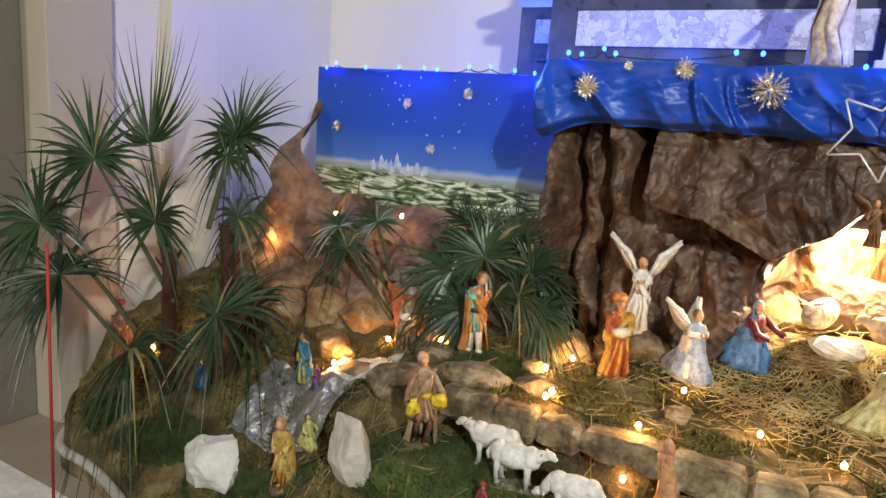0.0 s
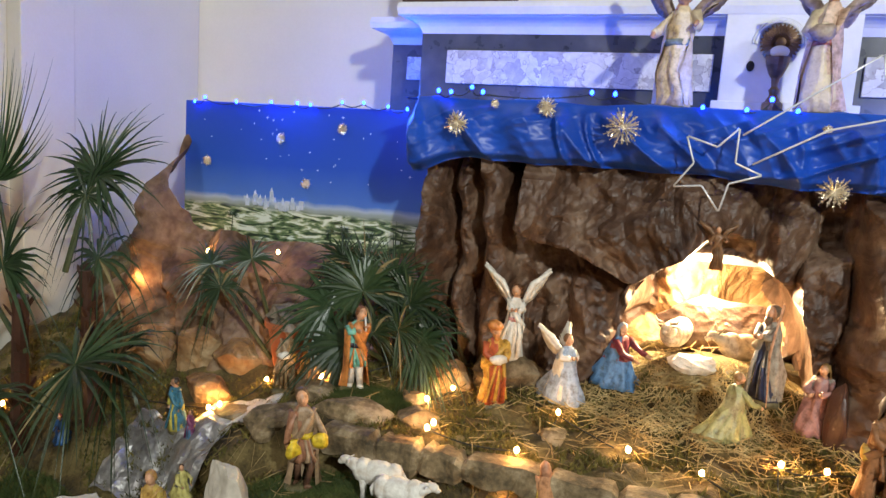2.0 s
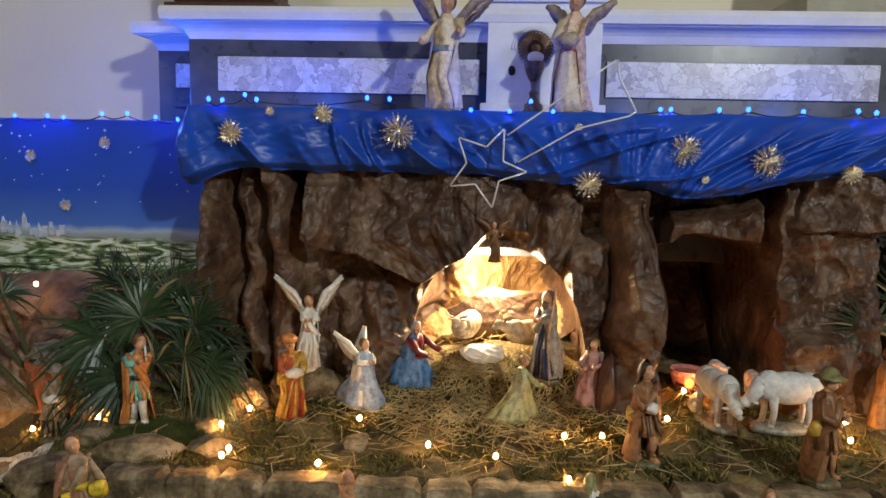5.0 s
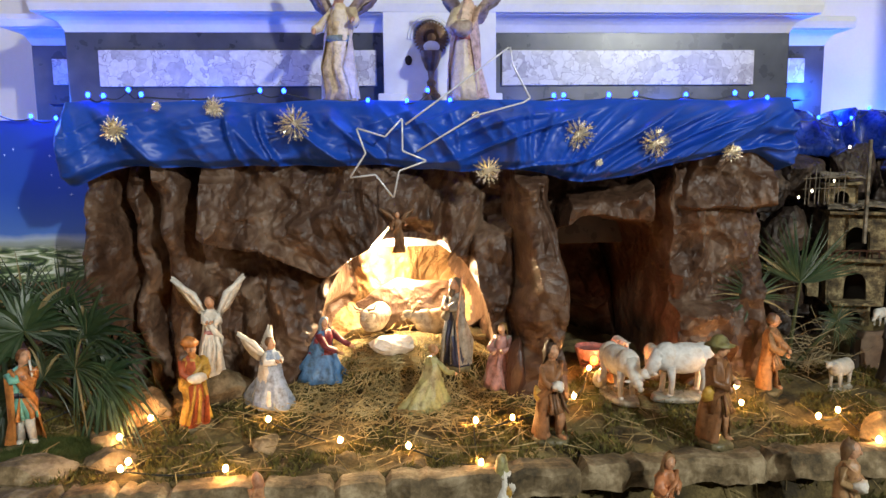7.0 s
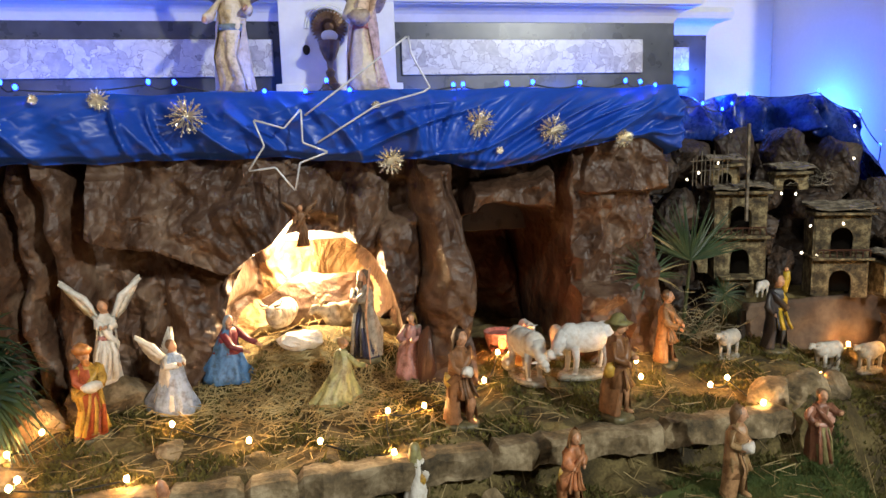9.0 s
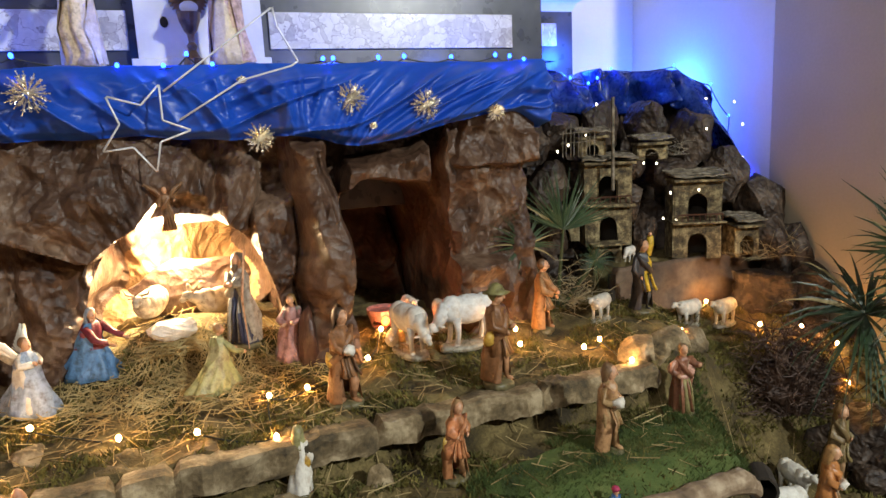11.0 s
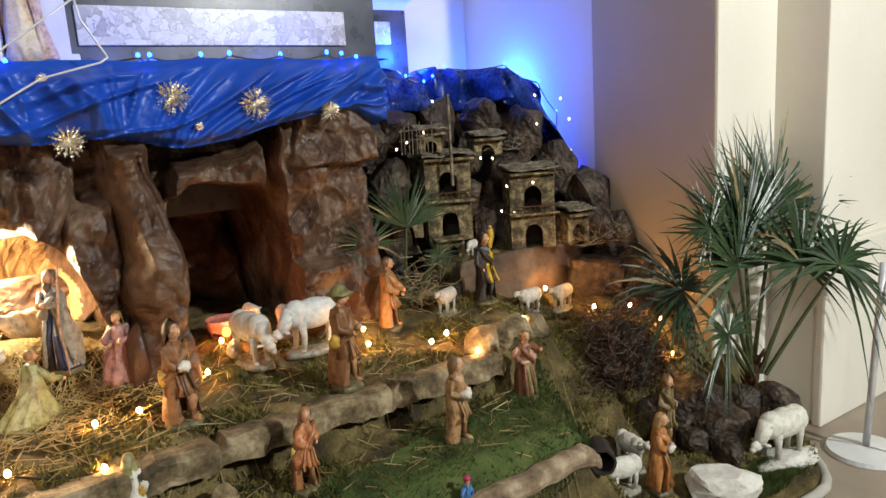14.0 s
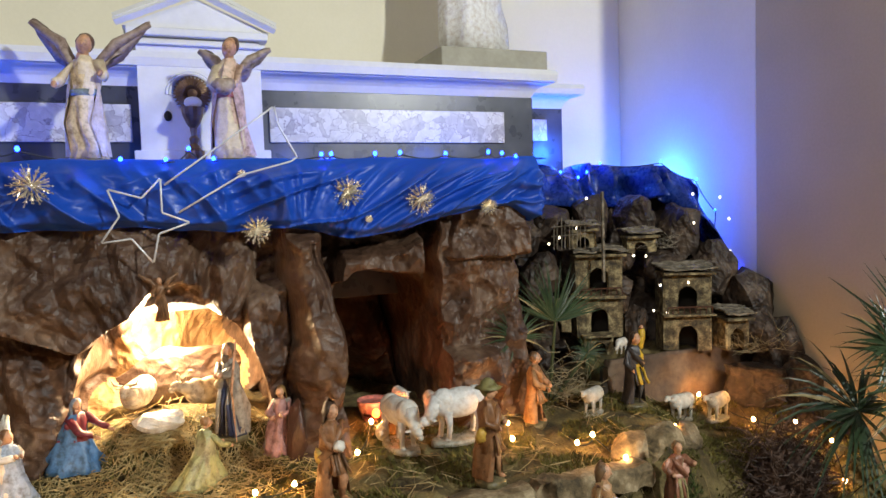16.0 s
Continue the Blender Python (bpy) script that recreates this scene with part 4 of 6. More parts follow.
for i, (x, z, r) in enumerate(((-0.292, 1.396, 0.036), (-0.189, 1.459, 0.014), (-0.036, 1.456, 0.030), (0.182, 1.408, 0.050), (0.709, 1.277, 0.042), (0.965, 1.375, 0.047),
                               (1.182, 1.349, 0.046), (1.409, 1.321, 0.032), (1.025, 1.296, 0.012), (0.675, 1.429, 0.014))):
    ornament((x, min(1.90, cloth_front(x, z) - 0.008), z), r, i)

comet = empty("comet_star", (0.43, 1.852, 1.30), "white wire comet star with a long forked tail", "ornament")
for nm, pts in (("star_outline", ((0.347, 1.395), (0.424, 1.371), (0.471, 1.421), (0.47, 1.333), (0.536, 1.306), (0.46, 1.28), (0.444, 1.206), (0.396, 1.27), (0.326, 1.262), (0.371, 1.327), (0.347, 1.395))),
                ("tail_wire", ((0.475, 1.40), (0.608, 1.496), (0.763, 1.608), (0.77, 1.56), (0.818, 1.472), (0.80, 1.46), (0.67, 1.426), (0.505, 1.329)))):
    bm = bmesh.new()
    fine = []
    for a, b in zip(pts, pts[1:]):
        fine += [(a[0] - 0.43 + (b[0] - a[0]) * f, 0, a[1] - 1.30 + (b[1] - a[1]) * f) for f in (0.03, 0.5, 0.97)]
    tube(bm, fine, 0.0027, 0, 7)
    part(nm, bm, M_WIRE, comet, smooth=True)


# ---- string lights ----
def string_light(label, spots, bulb, r, group, sag=0.012, cable=True):
    """A cable that runs from bulb to bulb; spots are (x, y, z)."""
    ob = empty("string_light", spots[0], label, "string light", group)
    o = Vector(spots[0])
    if cable:
        bm = bmesh.new()
        pts = []
        for a, b in zip(spots, spots[1:]):
            a, b = Vector(a), Vector(b)
            for k in range(6):
                f = k / 6
                q = a.lerp(b, f) - o
                q.z += -sag * math.sin(math.pi * f) - 0.006
                q.x += 0.012 * noise.noise(q * 9)
                q.y += 0.02 * noise.noise(q * 7 + Vector((4, 0, 0)))
                pts.append(q)
        tube(bm, pts, 0.0022, 0, 5)
        part("cable", bm, M_CABLE, ob)
    bm = bmesh.new()
    blob(bm, (0, 0, 0), (r, r, r * 1.3), 0, 10)
    me = mesh_of("bulb", bm, bulb, True)
    for s in spots:
        b = new("bulb", me)
        b.parent = ob
        b.location = Vector(s) - o
    return ob


def on_ground(spots, up):
    return [(x, y, ground_z(x, y) + up) for x, y in spots]


string_light("warm white string lights lying on the moss", on_ground(((-1.73, 1.58), (-1.73, 1.54), (-1.66, 1.68), (-1.02, 1.71), (-0.985, 1.72), (-0.89, 1.84), (-0.65, 1.78), (-0.41, 1.93)), 0.03), M_WARMBULB, 0.0062, "crib lights")
string_light("warm white string lights among the stones", on_ground(((-0.22, 1.80), (-0.26, 1.69), (-0.18, 1.535), (-0.18, 1.49), (0.05, 1.50), (0.04, 1.46), (0.10, 1.76), (0.30, 1.63)), 0.03), M_WARMBULB, 0.0062, "crib lights")
string_light("warm white string lights on the straw", on_ground(((0.47, 1.56), (0.64, 1.51), (0.65, 1.71), (0.75, 1.72), (0.95, 1.85), (1.04, 2.02), (1.07, 2.0), (1.37, 2.13), (1.44, 1.87), (1.41, 1.78)), 0.03), M_WARMBULB, 0.0062, "crib lights")
string_light("warm white string lights on the bank", on_ground(((1.56, 1.66), (1.64, 1.70), (1.65, 1.55), (1.94, 1.69), (2.34, 2.03), (2.37, 1.98), (2.42, 1.84), (2.50, 1.73), (2.58, 1.65), (2.53, 1.56)), 0.03), M_WARMBULB, 0.0062, "crib lights")
string_light("yellow string lights on the paper rocks", ((-1.559, 2.05, 0.63), (-1.613, 2.05, 0.78), (-1.60, 2.06, 0.79), (-1.486, 2.06, 0.73), (-1.317, 2.06, 0.88), (-1.009, 2.06, 0.91)), M_WARMBULB, 0.0062, "crib lights", cable=False)
for x, y, z, power in ((-1.0, 1.72, 0.47, 0.50), (-0.62, 1.76, 0.58, 0.29), (-0.18, 1.50, 0.64, 0.26), (0.06, 1.47, 0.62, 0.28), (0.66, 1.70, 0.70, 0.17), (1.06, 1.99, 0.71, 0.5),
                       (1.42, 1.84, 0.69, 0.55), (1.63, 1.62, 0.68, 0.6), (2.4, 1.88, 0.64, 0.7), (-1.58, 1.98, 0.75, 0.72), (-1.70, 1.56, 0.42, 0.29), (2.52, 1.66, 0.50, 0.33), (1.93, 1.66, 0.62, 0.22), (-0.24, 1.69, 0.66, 0.22), (0.32, 1.61, 0.66, 0.17), (-0.3, 1.78, 0.68, 0.29)):
    lamp("warm_string_light", "POINT", (x, y, z), power, BULB, 0.01)
string_light("blue string lights along the edge of the altar cloth", ((-0.388, 1.955, 1.495), (-0.347, 1.955, 1.492), (-0.296, 2.0, 1.513), (-0.254, 1.98, 1.498), (0.073, 1.98, 1.508), (0.139, 1.98, 1.506), (0.376, 1.955, 1.476), (0.486, 1.95, 1.474),
             (0.546, 1.98, 1.506), (0.608, 1.955, 1.476), (0.908, 1.965, 1.488), (0.937, 1.965, 1.489), (1.07, 1.965, 1.49), (1.149, 1.965, 1.493), (1.298, 1.965, 1.489), (1.445, 1.965, 1.494), (1.494, 1.965, 1.49), (1.538, 1.955, 1.478)), M_BLUEBULB, 0.0060, "blue lights")
string_light("blue string lights along the painted backdrop", ((-1.579, 2.285, 1.445), (-1.529, 2.285, 1.462), (-1.376, 2.285, 1.451), (-1.212, 2.285, 1.455), (-1.094, 2.285, 1.457), (-1.036, 2.285, 1.453), (-0.899, 2.285, 1.468), (-0.809, 2.285, 1.47), (-0.709, 2.285, 1.46), (-0.632, 2.285, 1.454)), M_BLUEBULB, 0.0060, "blue lights")

# ---- painted backdrop ----


def backdrop_material():
    m = material("painted_sky", [(0.01, 0.03, 0.2), (0.02, 0.06, 0.35)], 0.5, 3, 0.05)
    nt = m.node_tree
    co = nt.nodes.new("ShaderNodeTexCoord")
    sep = nt.nodes.new("ShaderNodeSeparateXYZ")
    nt.links.new(co.outputs["Object"], sep.inputs[0])
    wob = nt.nodes.new("ShaderNodeTexNoise")
    wob.inputs["Scale"].default_value, wob.inputs["Detail"].default_value = 7, 3
    nt.links.new(co.outputs["Object"], wob.inputs["Vector"])
    add = nt.nodes.new("ShaderNodeMath")
    add.operation = "MULTIPLY_ADD"
    add.inputs[1].default_value = 0.05
    nt.links.new(wob.outputs["Fac"], add.inputs[0])
    nt.links.new(sep.outputs["Z"], add.inputs[2])
    ramp = nt.nodes.new("ShaderNodeValToRGB")
    stops = ((0.0, (0.10, 0.12, 0.06)), (0.28, (0.16, 0.20, 0.12)), (0.385, (0.30, 0.36, 0.34)), (0.402, (0.38, 0.47, 0.60)), (0.43, (0.07, 0.18, 0.54)), (0.60, (0.016, 0.085, 0.46)), (1.0, (0.010, 0.055, 0.36)))
    for i, (p, c) in enumerate(stops):
        if i > 1:
            ramp.color_ramp.elements.new(p)
        ramp.color_ramp.elements[i].position = p
        ramp.color_ramp.elements[i].color = (*c, 1)
    mr = nt.nodes.new("ShaderNodeMapRange")
    mr.inputs["From Min"].default_value, mr.inputs["From Max"].default_value = 0.025, 0.80
    nt.links.new(add.outputs[0], mr.inputs["Value"])
    nt.links.new(mr.outputs[0], ramp.inputs[0])
    # painted fields: stretched streaks in pale and dark greens
    mp = nt.nodes.new("ShaderNodeMapping")
    mp.inputs["Scale"].default_value = (9, 1, 42)
    nt.links.new(co.outputs["Object"], mp.inputs["Vector"])
    fields = nt.nodes.new("ShaderNodeTexNoise")
    fields.inputs["Scale"].default_value, fields.inputs["Detail"].default_value = 1.1, 3
    fields.inputs["Distortion"].default_value = 1.5
    nt.links.new(mp.outputs[0], fields.inputs["Vector"])
    fr = nt.nodes.new("ShaderNodeValToRGB")
    for i, (p, c) in enumerate(((0.36, (0.015, 0.03, 0.018)), (0.45, (0.09, 0.16, 0.06)), (0.52, (0.32, 0.38, 0.20)), (0.60, (0.72, 0.78, 0.66)))):
        if i > 1:
            fr.color_ramp.elements.new(p)
        fr.color_ramp.elements[i].position = p
        fr.color_ramp.elements[i].color = (*c, 1)
    nt.links.new(fields.outputs["Fac"], fr.inputs[0])
    mask = nt.nodes.new("ShaderNodeMapRange")
    mask.inputs["From Min"].default_value, mask.inputs["From Max"].default_value = 0.318, 0.300
    nt.links.new(add.outputs[0], mask.inputs["Value"])
    mix = nt.nodes.new("ShaderNodeMix")
    mix.data_type = "RGBA"
    nt.links.new(mask.outputs[0], mix.inputs[0])
    nt.links.new(ramp.outputs[0], mix.inputs[6])
    nt.links.new(fr.outputs[0], mix.inputs[7])
    nt.links.new(mix.outputs[2], nt.nodes["Principled BSDF"].inputs["Base Color"])
    return m


BDY = 2.31
backdrop = empty("painted_backdrop", (-1.1, BDY, 0.75), "night sky backdrop painted with a town, hills and stars", "backdrop")
bm = bmesh.new()
box(bm, -0.545, 0.66, 0, 0.012, -0.35, 0.70, 0.003)
part("board", bm, backdrop_material(), backdrop)
bm = bmesh.new()
rng = random.Random(5)
for k in range(34):
    x = -0.25 + 0.22 * rng.random() + 0.05 * k / 26
    w, hh = rng.uniform(0.004, 0.010), rng.uniform(0.012, 0.034) * (1.5 if k % 6 == 0 else 1)
    z0 = 0.292 + rng.uniform(-0.012, 0.02)
    yy = -0.0008 - 0.0003 * k
    box(bm, x - w, x + w, yy, 0.001, z0, z0 + hh)
    if k % 3 == 0:
        tube(bm, [(x, yy, z0 + hh), (x, yy, z0 + hh + 0.018)], [w * 0.8, 0.0006], 0, 4)
part("painted_town", bm, material("town_paint", [(0.36, 0.44, 0.54), (0.66, 0.72, 0.78)], 0.6, 30, 0), backdrop, "pale painted towers")
for x, z0, hh in ((-0.30, 0.17, 0.075), (0.16, 0.15, 0.07), (0.22, 0.17, 0.06), (0.33, 0.14, 0.08)):
    bm = bmesh.new()
    tube(bm, [(x, -0.002, z0), (x + 0.004, -0.002, z0 + hh)], [0.003, 0.002], 0, 4)
    for a in np.linspace(-0.7, math.pi + 0.7, 13):
        e = Vector((x + 0.004 + 0.034 * math.cos(a), -0.002, z0 + hh + 0.024 * math.sin(a)))
        tube(bm, [(x + 0.004, -0.002, z0 + hh), e], [0.003, 0.0006], 0, 3)
    part("painted_palm", bm, M_LEAF, backdrop, "dark green painted palm")
bm = bmesh.new()
for k in range(44):
    x, z = rng.uniform(-0.52, 0.64), rng.uniform(0.41, 0.68)
    r = rng.choice((0.003, 0.004, 0.004, 0.007))
    for a in range(4):
        d = Vector((math.cos(a * math.pi / 4), 0, math.sin(a * math.pi / 4))) * r * (1 if a % 2 == 0 else 0.55)
        tube(bm, [Vector((x, -0.0015, z)) - d, (x, -0.0015, z), Vector((x, -0.0015, z)) + d], [0.0002, 0.0009, 0.0002], 0, 3)
part("painted_stars", bm, material("star_paint", [(0.7, 0.8, 0.9), (0.9, 0.95, 1.0)], 0.5, 30, 0), backdrop, "small white painted stars")
for x, z in ((-0.42, 0.46), (-0.07, 0.57), (0.05, 0.40), (0.20, 0.62)):
    ornament((-1.1 + x, BDY - 0.012, 0.75 + z), 0.022, int(x * 100) + 60)

# ---- paper hills ----


def left_hill(u, v):
    x = -2.05 + 1.62 * u
    top = 0.93 + 0.38 * math.exp(-((x + 1.60) / 0.085) ** 2) - 0.5 * sstep(-1.62, -2.05, x) + 0.05 * nz(x, 0, 3, 5)
    z = 0.30 + (top - 0.30) * v
    y = 1.90 + 0.34 * v ** 1.4 + 0.16 * sstep(-1.5, -1.8, x) * (1 - v) - 0.8 * crag(x, z, 21.0) - 0.02 * facets(x * 17, z * 15, 51)
    return (x, min(y, 2.27), z)


lh = empty("paper_hill", (0, 0, 0), "brown crumpled paper hillside in front of the backdrop", "hill")
sheet("paper_rock", 220, 110, left_hill, material("tan_paper", [(0.07, 0.035, 0.018), (0.19, 0.11, 0.06), (0.34, 0.23, 0.14)], 0.6, 9, 0.6, fine=45, spread=0.22), lh, smooth=False)


def right_hill(u, v):
    x = 1.58 + 1.215 * u
    top = 1.40 + 0.05 * nz(x, 0, 1, 6) - 0.05 * sstep(2.4, 2.55, x) - 0.17 * sstep(2.55, 2.66, x) - 0.28 * sstep(2.64, 2.79, x)
    z = 0.46 + (top - 0.46) * v
    fwd = 0.12 * sstep(2.25, 2.55, x) + 0.22 * sstep(2.6, 2.79, x)
    y = 2.37 + 0.16 * v - fwd - 0.75 * crag(x, z, 33.0)
    return (x, y, z)


rh = empty("village_hill", (0, 0, 0), "dark brown paper and bark hill of the village", "hill")
sheet("paper_rock", 120, 100, right_hill, M_HILL, rh, smooth=False)
sheet("hill_top", 60, 20, lambda u, v: (1.58 + 1.215 * u, right_hill(u, 1)[1] + 0.6 * v, right_hill(u, 1)[2] - 0.12 * v + 0.02 * nz(u, v, 4, 9)), M_HILL, rh, smooth=False)


def tulle_at(u, v):
    x = 1.60 + 1.19 * u
    base = right_hill(min(1, max(0, (x - 1.58) / 1.215)), 1)
    drop = 0.10 + 0.06 * nz(x, 0, 5, 6) + 0.05 * sstep(2.5, 2.7, x)
    rise = 0.075 + 0.03 * nz(x, 0, 8, 8) + 0.11 * math.exp(-((x - 1.665) / 0.035) ** 2)
    w = 1 - abs(1 - 1.7 * v) if v < 0.588 else 1.0
    z = base[2] + rise * math.sin(0.5 * math.pi * min(1, w * 1.4)) - (drop + rise) * max(0, (v - 0.5) / 0.5) ** 1.2
    y = base[1] + 0.10 - 0.20 * v + 0.045 * facets(x * 9 + 2 * v, v * 3, 3) + 0.022 * facets(x * 22, v * 7, 9) + 0.015 * math.sin(60 * x + 5 * v) * v
    return (x, y, z + 0.018 * facets(x * 11, v * 3, 12))


tagged(sheet("blue_fabric", 150, 36, tulle_at, M_TULLE, thick=0.002), "crumpled glossy dark blue fabric lying along the hilltop", "fabric")


def hilltop(x, up=0.05):
    b = right_hill((x - 1.58) / 1.215, 1)
    return (x, b[1] - 0.075, b[2] + up)


string_light("blue string lights over the village hill", (hilltop(1.66, 0.13), hilltop(1.74, 0.09), hilltop(1.84, 0.03), hilltop(1.88), hilltop(1.98, 0.04), hilltop(2.08, 0.05), hilltop(2.18), hilltop(2.26, 0.08), hilltop(2.42, 0.08), hilltop(2.55, 0.05), hilltop(2.62, 0.03), hilltop(2.68, 0.02), hilltop(2.72, 0.02), hilltop(2.77, 0.02)), M_BLUEBULB, 0.0058, "blue lights")


# ---- village houses ----
M_TERRACE = material("terrace_plaster", [(0.05, 0.03, 0.02), (0.11, 0.07, 0.045), (0.20, 0.14, 0.09)], 0.85, 8, 0.4)
M_DRY = material("dry_leaf", [(0.16, 0.12, 0.05), (0.30, 0.24, 0.11)], 0.7, 12, 0.1)
def arch_wall(bm, w, h, aw, ah, thick, z0=0.0, cx=0.0):
    """A wall in the xz plane with one arched opening that goes through it."""
    n = 8
    r = aw / 2
    inner = [(cx - r, 0)] + [(cx - r * math.cos(math.pi * k / n), ah - r + r * math.sin(math.pi * k / n)) for k in range(n + 1)] + [(cx + r, 0)]
    outer = [(-w / 2, 0)] + [(-w / 2 if k < n / 2 else (w / 2 if k > n / 2 else cx), h if 0 < k < n else ah) for k in range(n + 1)] + [(w / 2, 0)]
    outer[2] = (-w / 2, h)
    outer[n] = (w / 2, h)
    for k in range(3, n):
        outer[k] = (-w / 2 + w * (k - 2) / (n - 2), h)
    rows = []
    for y in (0, thick):
        rows.append(([bm.verts.new((x, y, z + z0)) for x, z in inner], [bm.verts.new((x, y, z + z0)) for x, z in outer]))
    (i0, o0), (i1, o1) = rows
    for k in range(len(inner) - 1):
        bm.faces.new((i0[k], o0[k], o0[k + 1], i0[k + 1]))
        bm.faces.new((i1[k + 1], o1[k + 1], o1[k], i1[k]))
        bm.faces.new((i0[k], i0[k + 1], i1[k + 1], i1[k]))
        bm.faces.new((o0[k + 1], o0[k], o1[k], o1[k + 1]))


def worn(bm, seed, amount=0.006):
    """Crooked walls and chipped edges."""
    for v in bm.verts:
        q = v.co * 24 + Vector((seed, seed * 0.7, 0))
        v.co += noise.noise_vector(q) * amount
    return bm


def house(at, w, d, storeys, turn, label, roof=True, aw=0.42, cx=0.0):
    ob = empty("toy_house", at, label, "toy house", "village houses", rz=turn)
    seed = at[0] * 13
    z = 0.0
    for i, h in enumerate(storeys):
        bm = bmesh.new()
        arch_wall(bm, w, h, w * aw, h * 0.72, 0.014, z, cx * w)
        bmesh.ops.translate(bm, verts=bm.verts, vec=(0, -d / 2, 0))
        part("front_wall", worn(bm, seed + z), M_HOUSE, ob)
        for sx in (-1, 1):
            bm = bmesh.new()
            box(bm, sx * w / 2 - 0.007, sx * w / 2 + 0.007, -d / 2 + 0.002, d / 2, z, z + h, 0.002)
            part("side_wall", worn(bm, seed + z), M_HOUSE, ob)
        # near-black back wall: the shade seen through the arch, painted on
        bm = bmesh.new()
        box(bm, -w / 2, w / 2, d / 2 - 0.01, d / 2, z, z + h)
        part("shade_back_wall", bm, M_SHADE, ob)
        bm = bmesh.new()
        box(bm, -w / 2 - 0.014, w / 2 + 0.014, -d / 2 - 0.03, d / 2, z + h, z + h + 0.010, 0.003)
        part("floor_slab", worn(bm, seed + z, 0.008), M_HOUSE, ob)
        if i < len(storeys) - 1:
            bm = bmesh.new()
            for k in range(9):
                bx = -w / 2 + w * k / 8
                tube(bm, [(bx, -d / 2 - 0.024, z + h + 0.01), (bx, -d / 2 - 0.024, z + h + 0.035)], 0.0025, 0, 5)
            tube(bm, [(-w / 2, -d / 2 - 0.024, z + h + 0.036), (w / 2, -d / 2 - 0.024, z + h + 0.036)], 0.003, 0, 5)
            part("balcony_rail", worn(bm, seed), M_DARKWOOD, ob)
        z += h + 0.010
    if roof:
        bm = bmesh.new()
        rngl = random.Random(int(at[0] * 100))
        for r in range(5):
            for k in range(9):
                x0 = -w / 2 - 0.02 + (w + 0.04) * k / 9
                y0 = -d / 2 - 0.04 + (d + 0.05) * r / 5
                zz = z + 0.012 + 0.018 * (r / 5) + rngl.uniform(0, 0.003)
                box(bm, x0, x0 + (w + 0.04) / 9 * 1.05, y0, y0 + (d + 0.05) / 5 * 1.15, zz, zz + 0.006)
        part("tiled_roof", worn(bm, seed, 0.010), M_ROOF, ob, "grey-brown mossy tiles")
    return ob


house((2.03, 2.25, 0.80), 0.165, 0.12, (0.155, 0.145), -20, "ochre two-storey toy house with arched openings on the hill")
house((2.355, 2.13, 0.735), 0.17, 0.12, (0.135, 0.15), -24, "ochre two-storey toy house with balcony and arched doors")
house((2.50, 2.03, 0.735), 0.085, 0.10, (0.12,), -14, "small stucco lean-to toy house with a dark door", aw=0.6)
house((1.85, 2.32, 0.82), 0.15, 0.10, (0.09,), -16, "low dark toy stable with a flat roof", aw=0.6)
house((1.95, 2.22, 1.15), 0.085, 0.07, (0.06,), -18, "yellow toy house high on the hill", aw=0.5)
house((2.20, 2.20, 1.12), 0.10, 0.07, (0.055,), -18, "thatched toy hut high on the hill", aw=0.55)
house((2.00, 2.20, 0.735), 0.10, 0.05, (0.07,), -20, "low ruined toy arch at the foot of the hill", aw=0.6, roof=False)
for i, (x, y, z, d) in enumerate(((1.74, 2.33, 1.20, (0.16, 0.12, 0.18)), (1.90, 2.36, 1.24, (0.22, 0.14, 0.16)), (2.08, 2.36, 1.26, (0.20, 0.14, 0.20)), (2.27, 2.33, 1.24, (0.20, 0.14, 0.20)), (2.42, 2.25, 1.18, (0.20, 0.14, 0.22)), (2.55, 2.18, 1.04, (0.18, 0.16, 0.24)),
                                  (2.66, 2.09, 0.92, (0.18, 0.18, 0.24)), (2.36, 2.24, 1.06, (0.18, 0.12, 0.12)), (2.14, 2.24, 0.96, (0.12, 0.10, 0.16)), (2.16, 2.26, 1.10, (0.16, 0.10, 0.12)), (2.62, 2.02, 0.80, (0.2, 0.16, 0.18)), (2.70, 1.98, 0.72, (0.2, 0.2, 0.26)),
                                  (2.56, 1.95, 0.60, (0.24, 0.16, 0.18)), (2.70, 1.88, 0.60, (0.2, 0.2, 0.24)), (1.80, 2.28, 1.04, (0.16, 0.12, 0.18)), (1.80, 2.26, 0.86, (0.16, 0.12, 0.18)), (2.19, 2.22, 0.82, (0.12, 0.10, 0.18)),
                                  (2.58, 1.78, 0.46, (0.22, 0.18, 0.16)), (2.70, 1.72, 0.38, (0.2, 0.2, 0.22)), (2.34, 1.44, 0.22, (0.2, 0.16, 0.18)))):
    rock("bark_lump", "dark bark lump packed between the toy houses", (x, y), d, 80 + i, M_HILL, 25 * i, 0.5, group="hill lumps", z=z, sharp=0.45)
string_light("small white lights in the toy village", ((1.784, 2.18, 1.173), (1.829, 2.18, 1.194), (1.905, 2.18, 1.226), (1.964, 2.2, 1.337), (2.435, 2.16, 1.341), (2.574, 2.16, 1.324), (2.62, 2.16, 1.235), (2.44, 2.16, 1.225), (2.625, 2.16, 1.104), (2.33, 2.07, 1.0), (2.222, 2.1, 0.995),
             (2.245, 2.09, 0.89), (2.19, 2.1, 0.90), (2.196, 2.15, 1.106), (2.138, 2.15, 1.111), (2.12, 2.12, 0.79)), M_WHITEBULB, 0.0042, "village lights", cable=False)
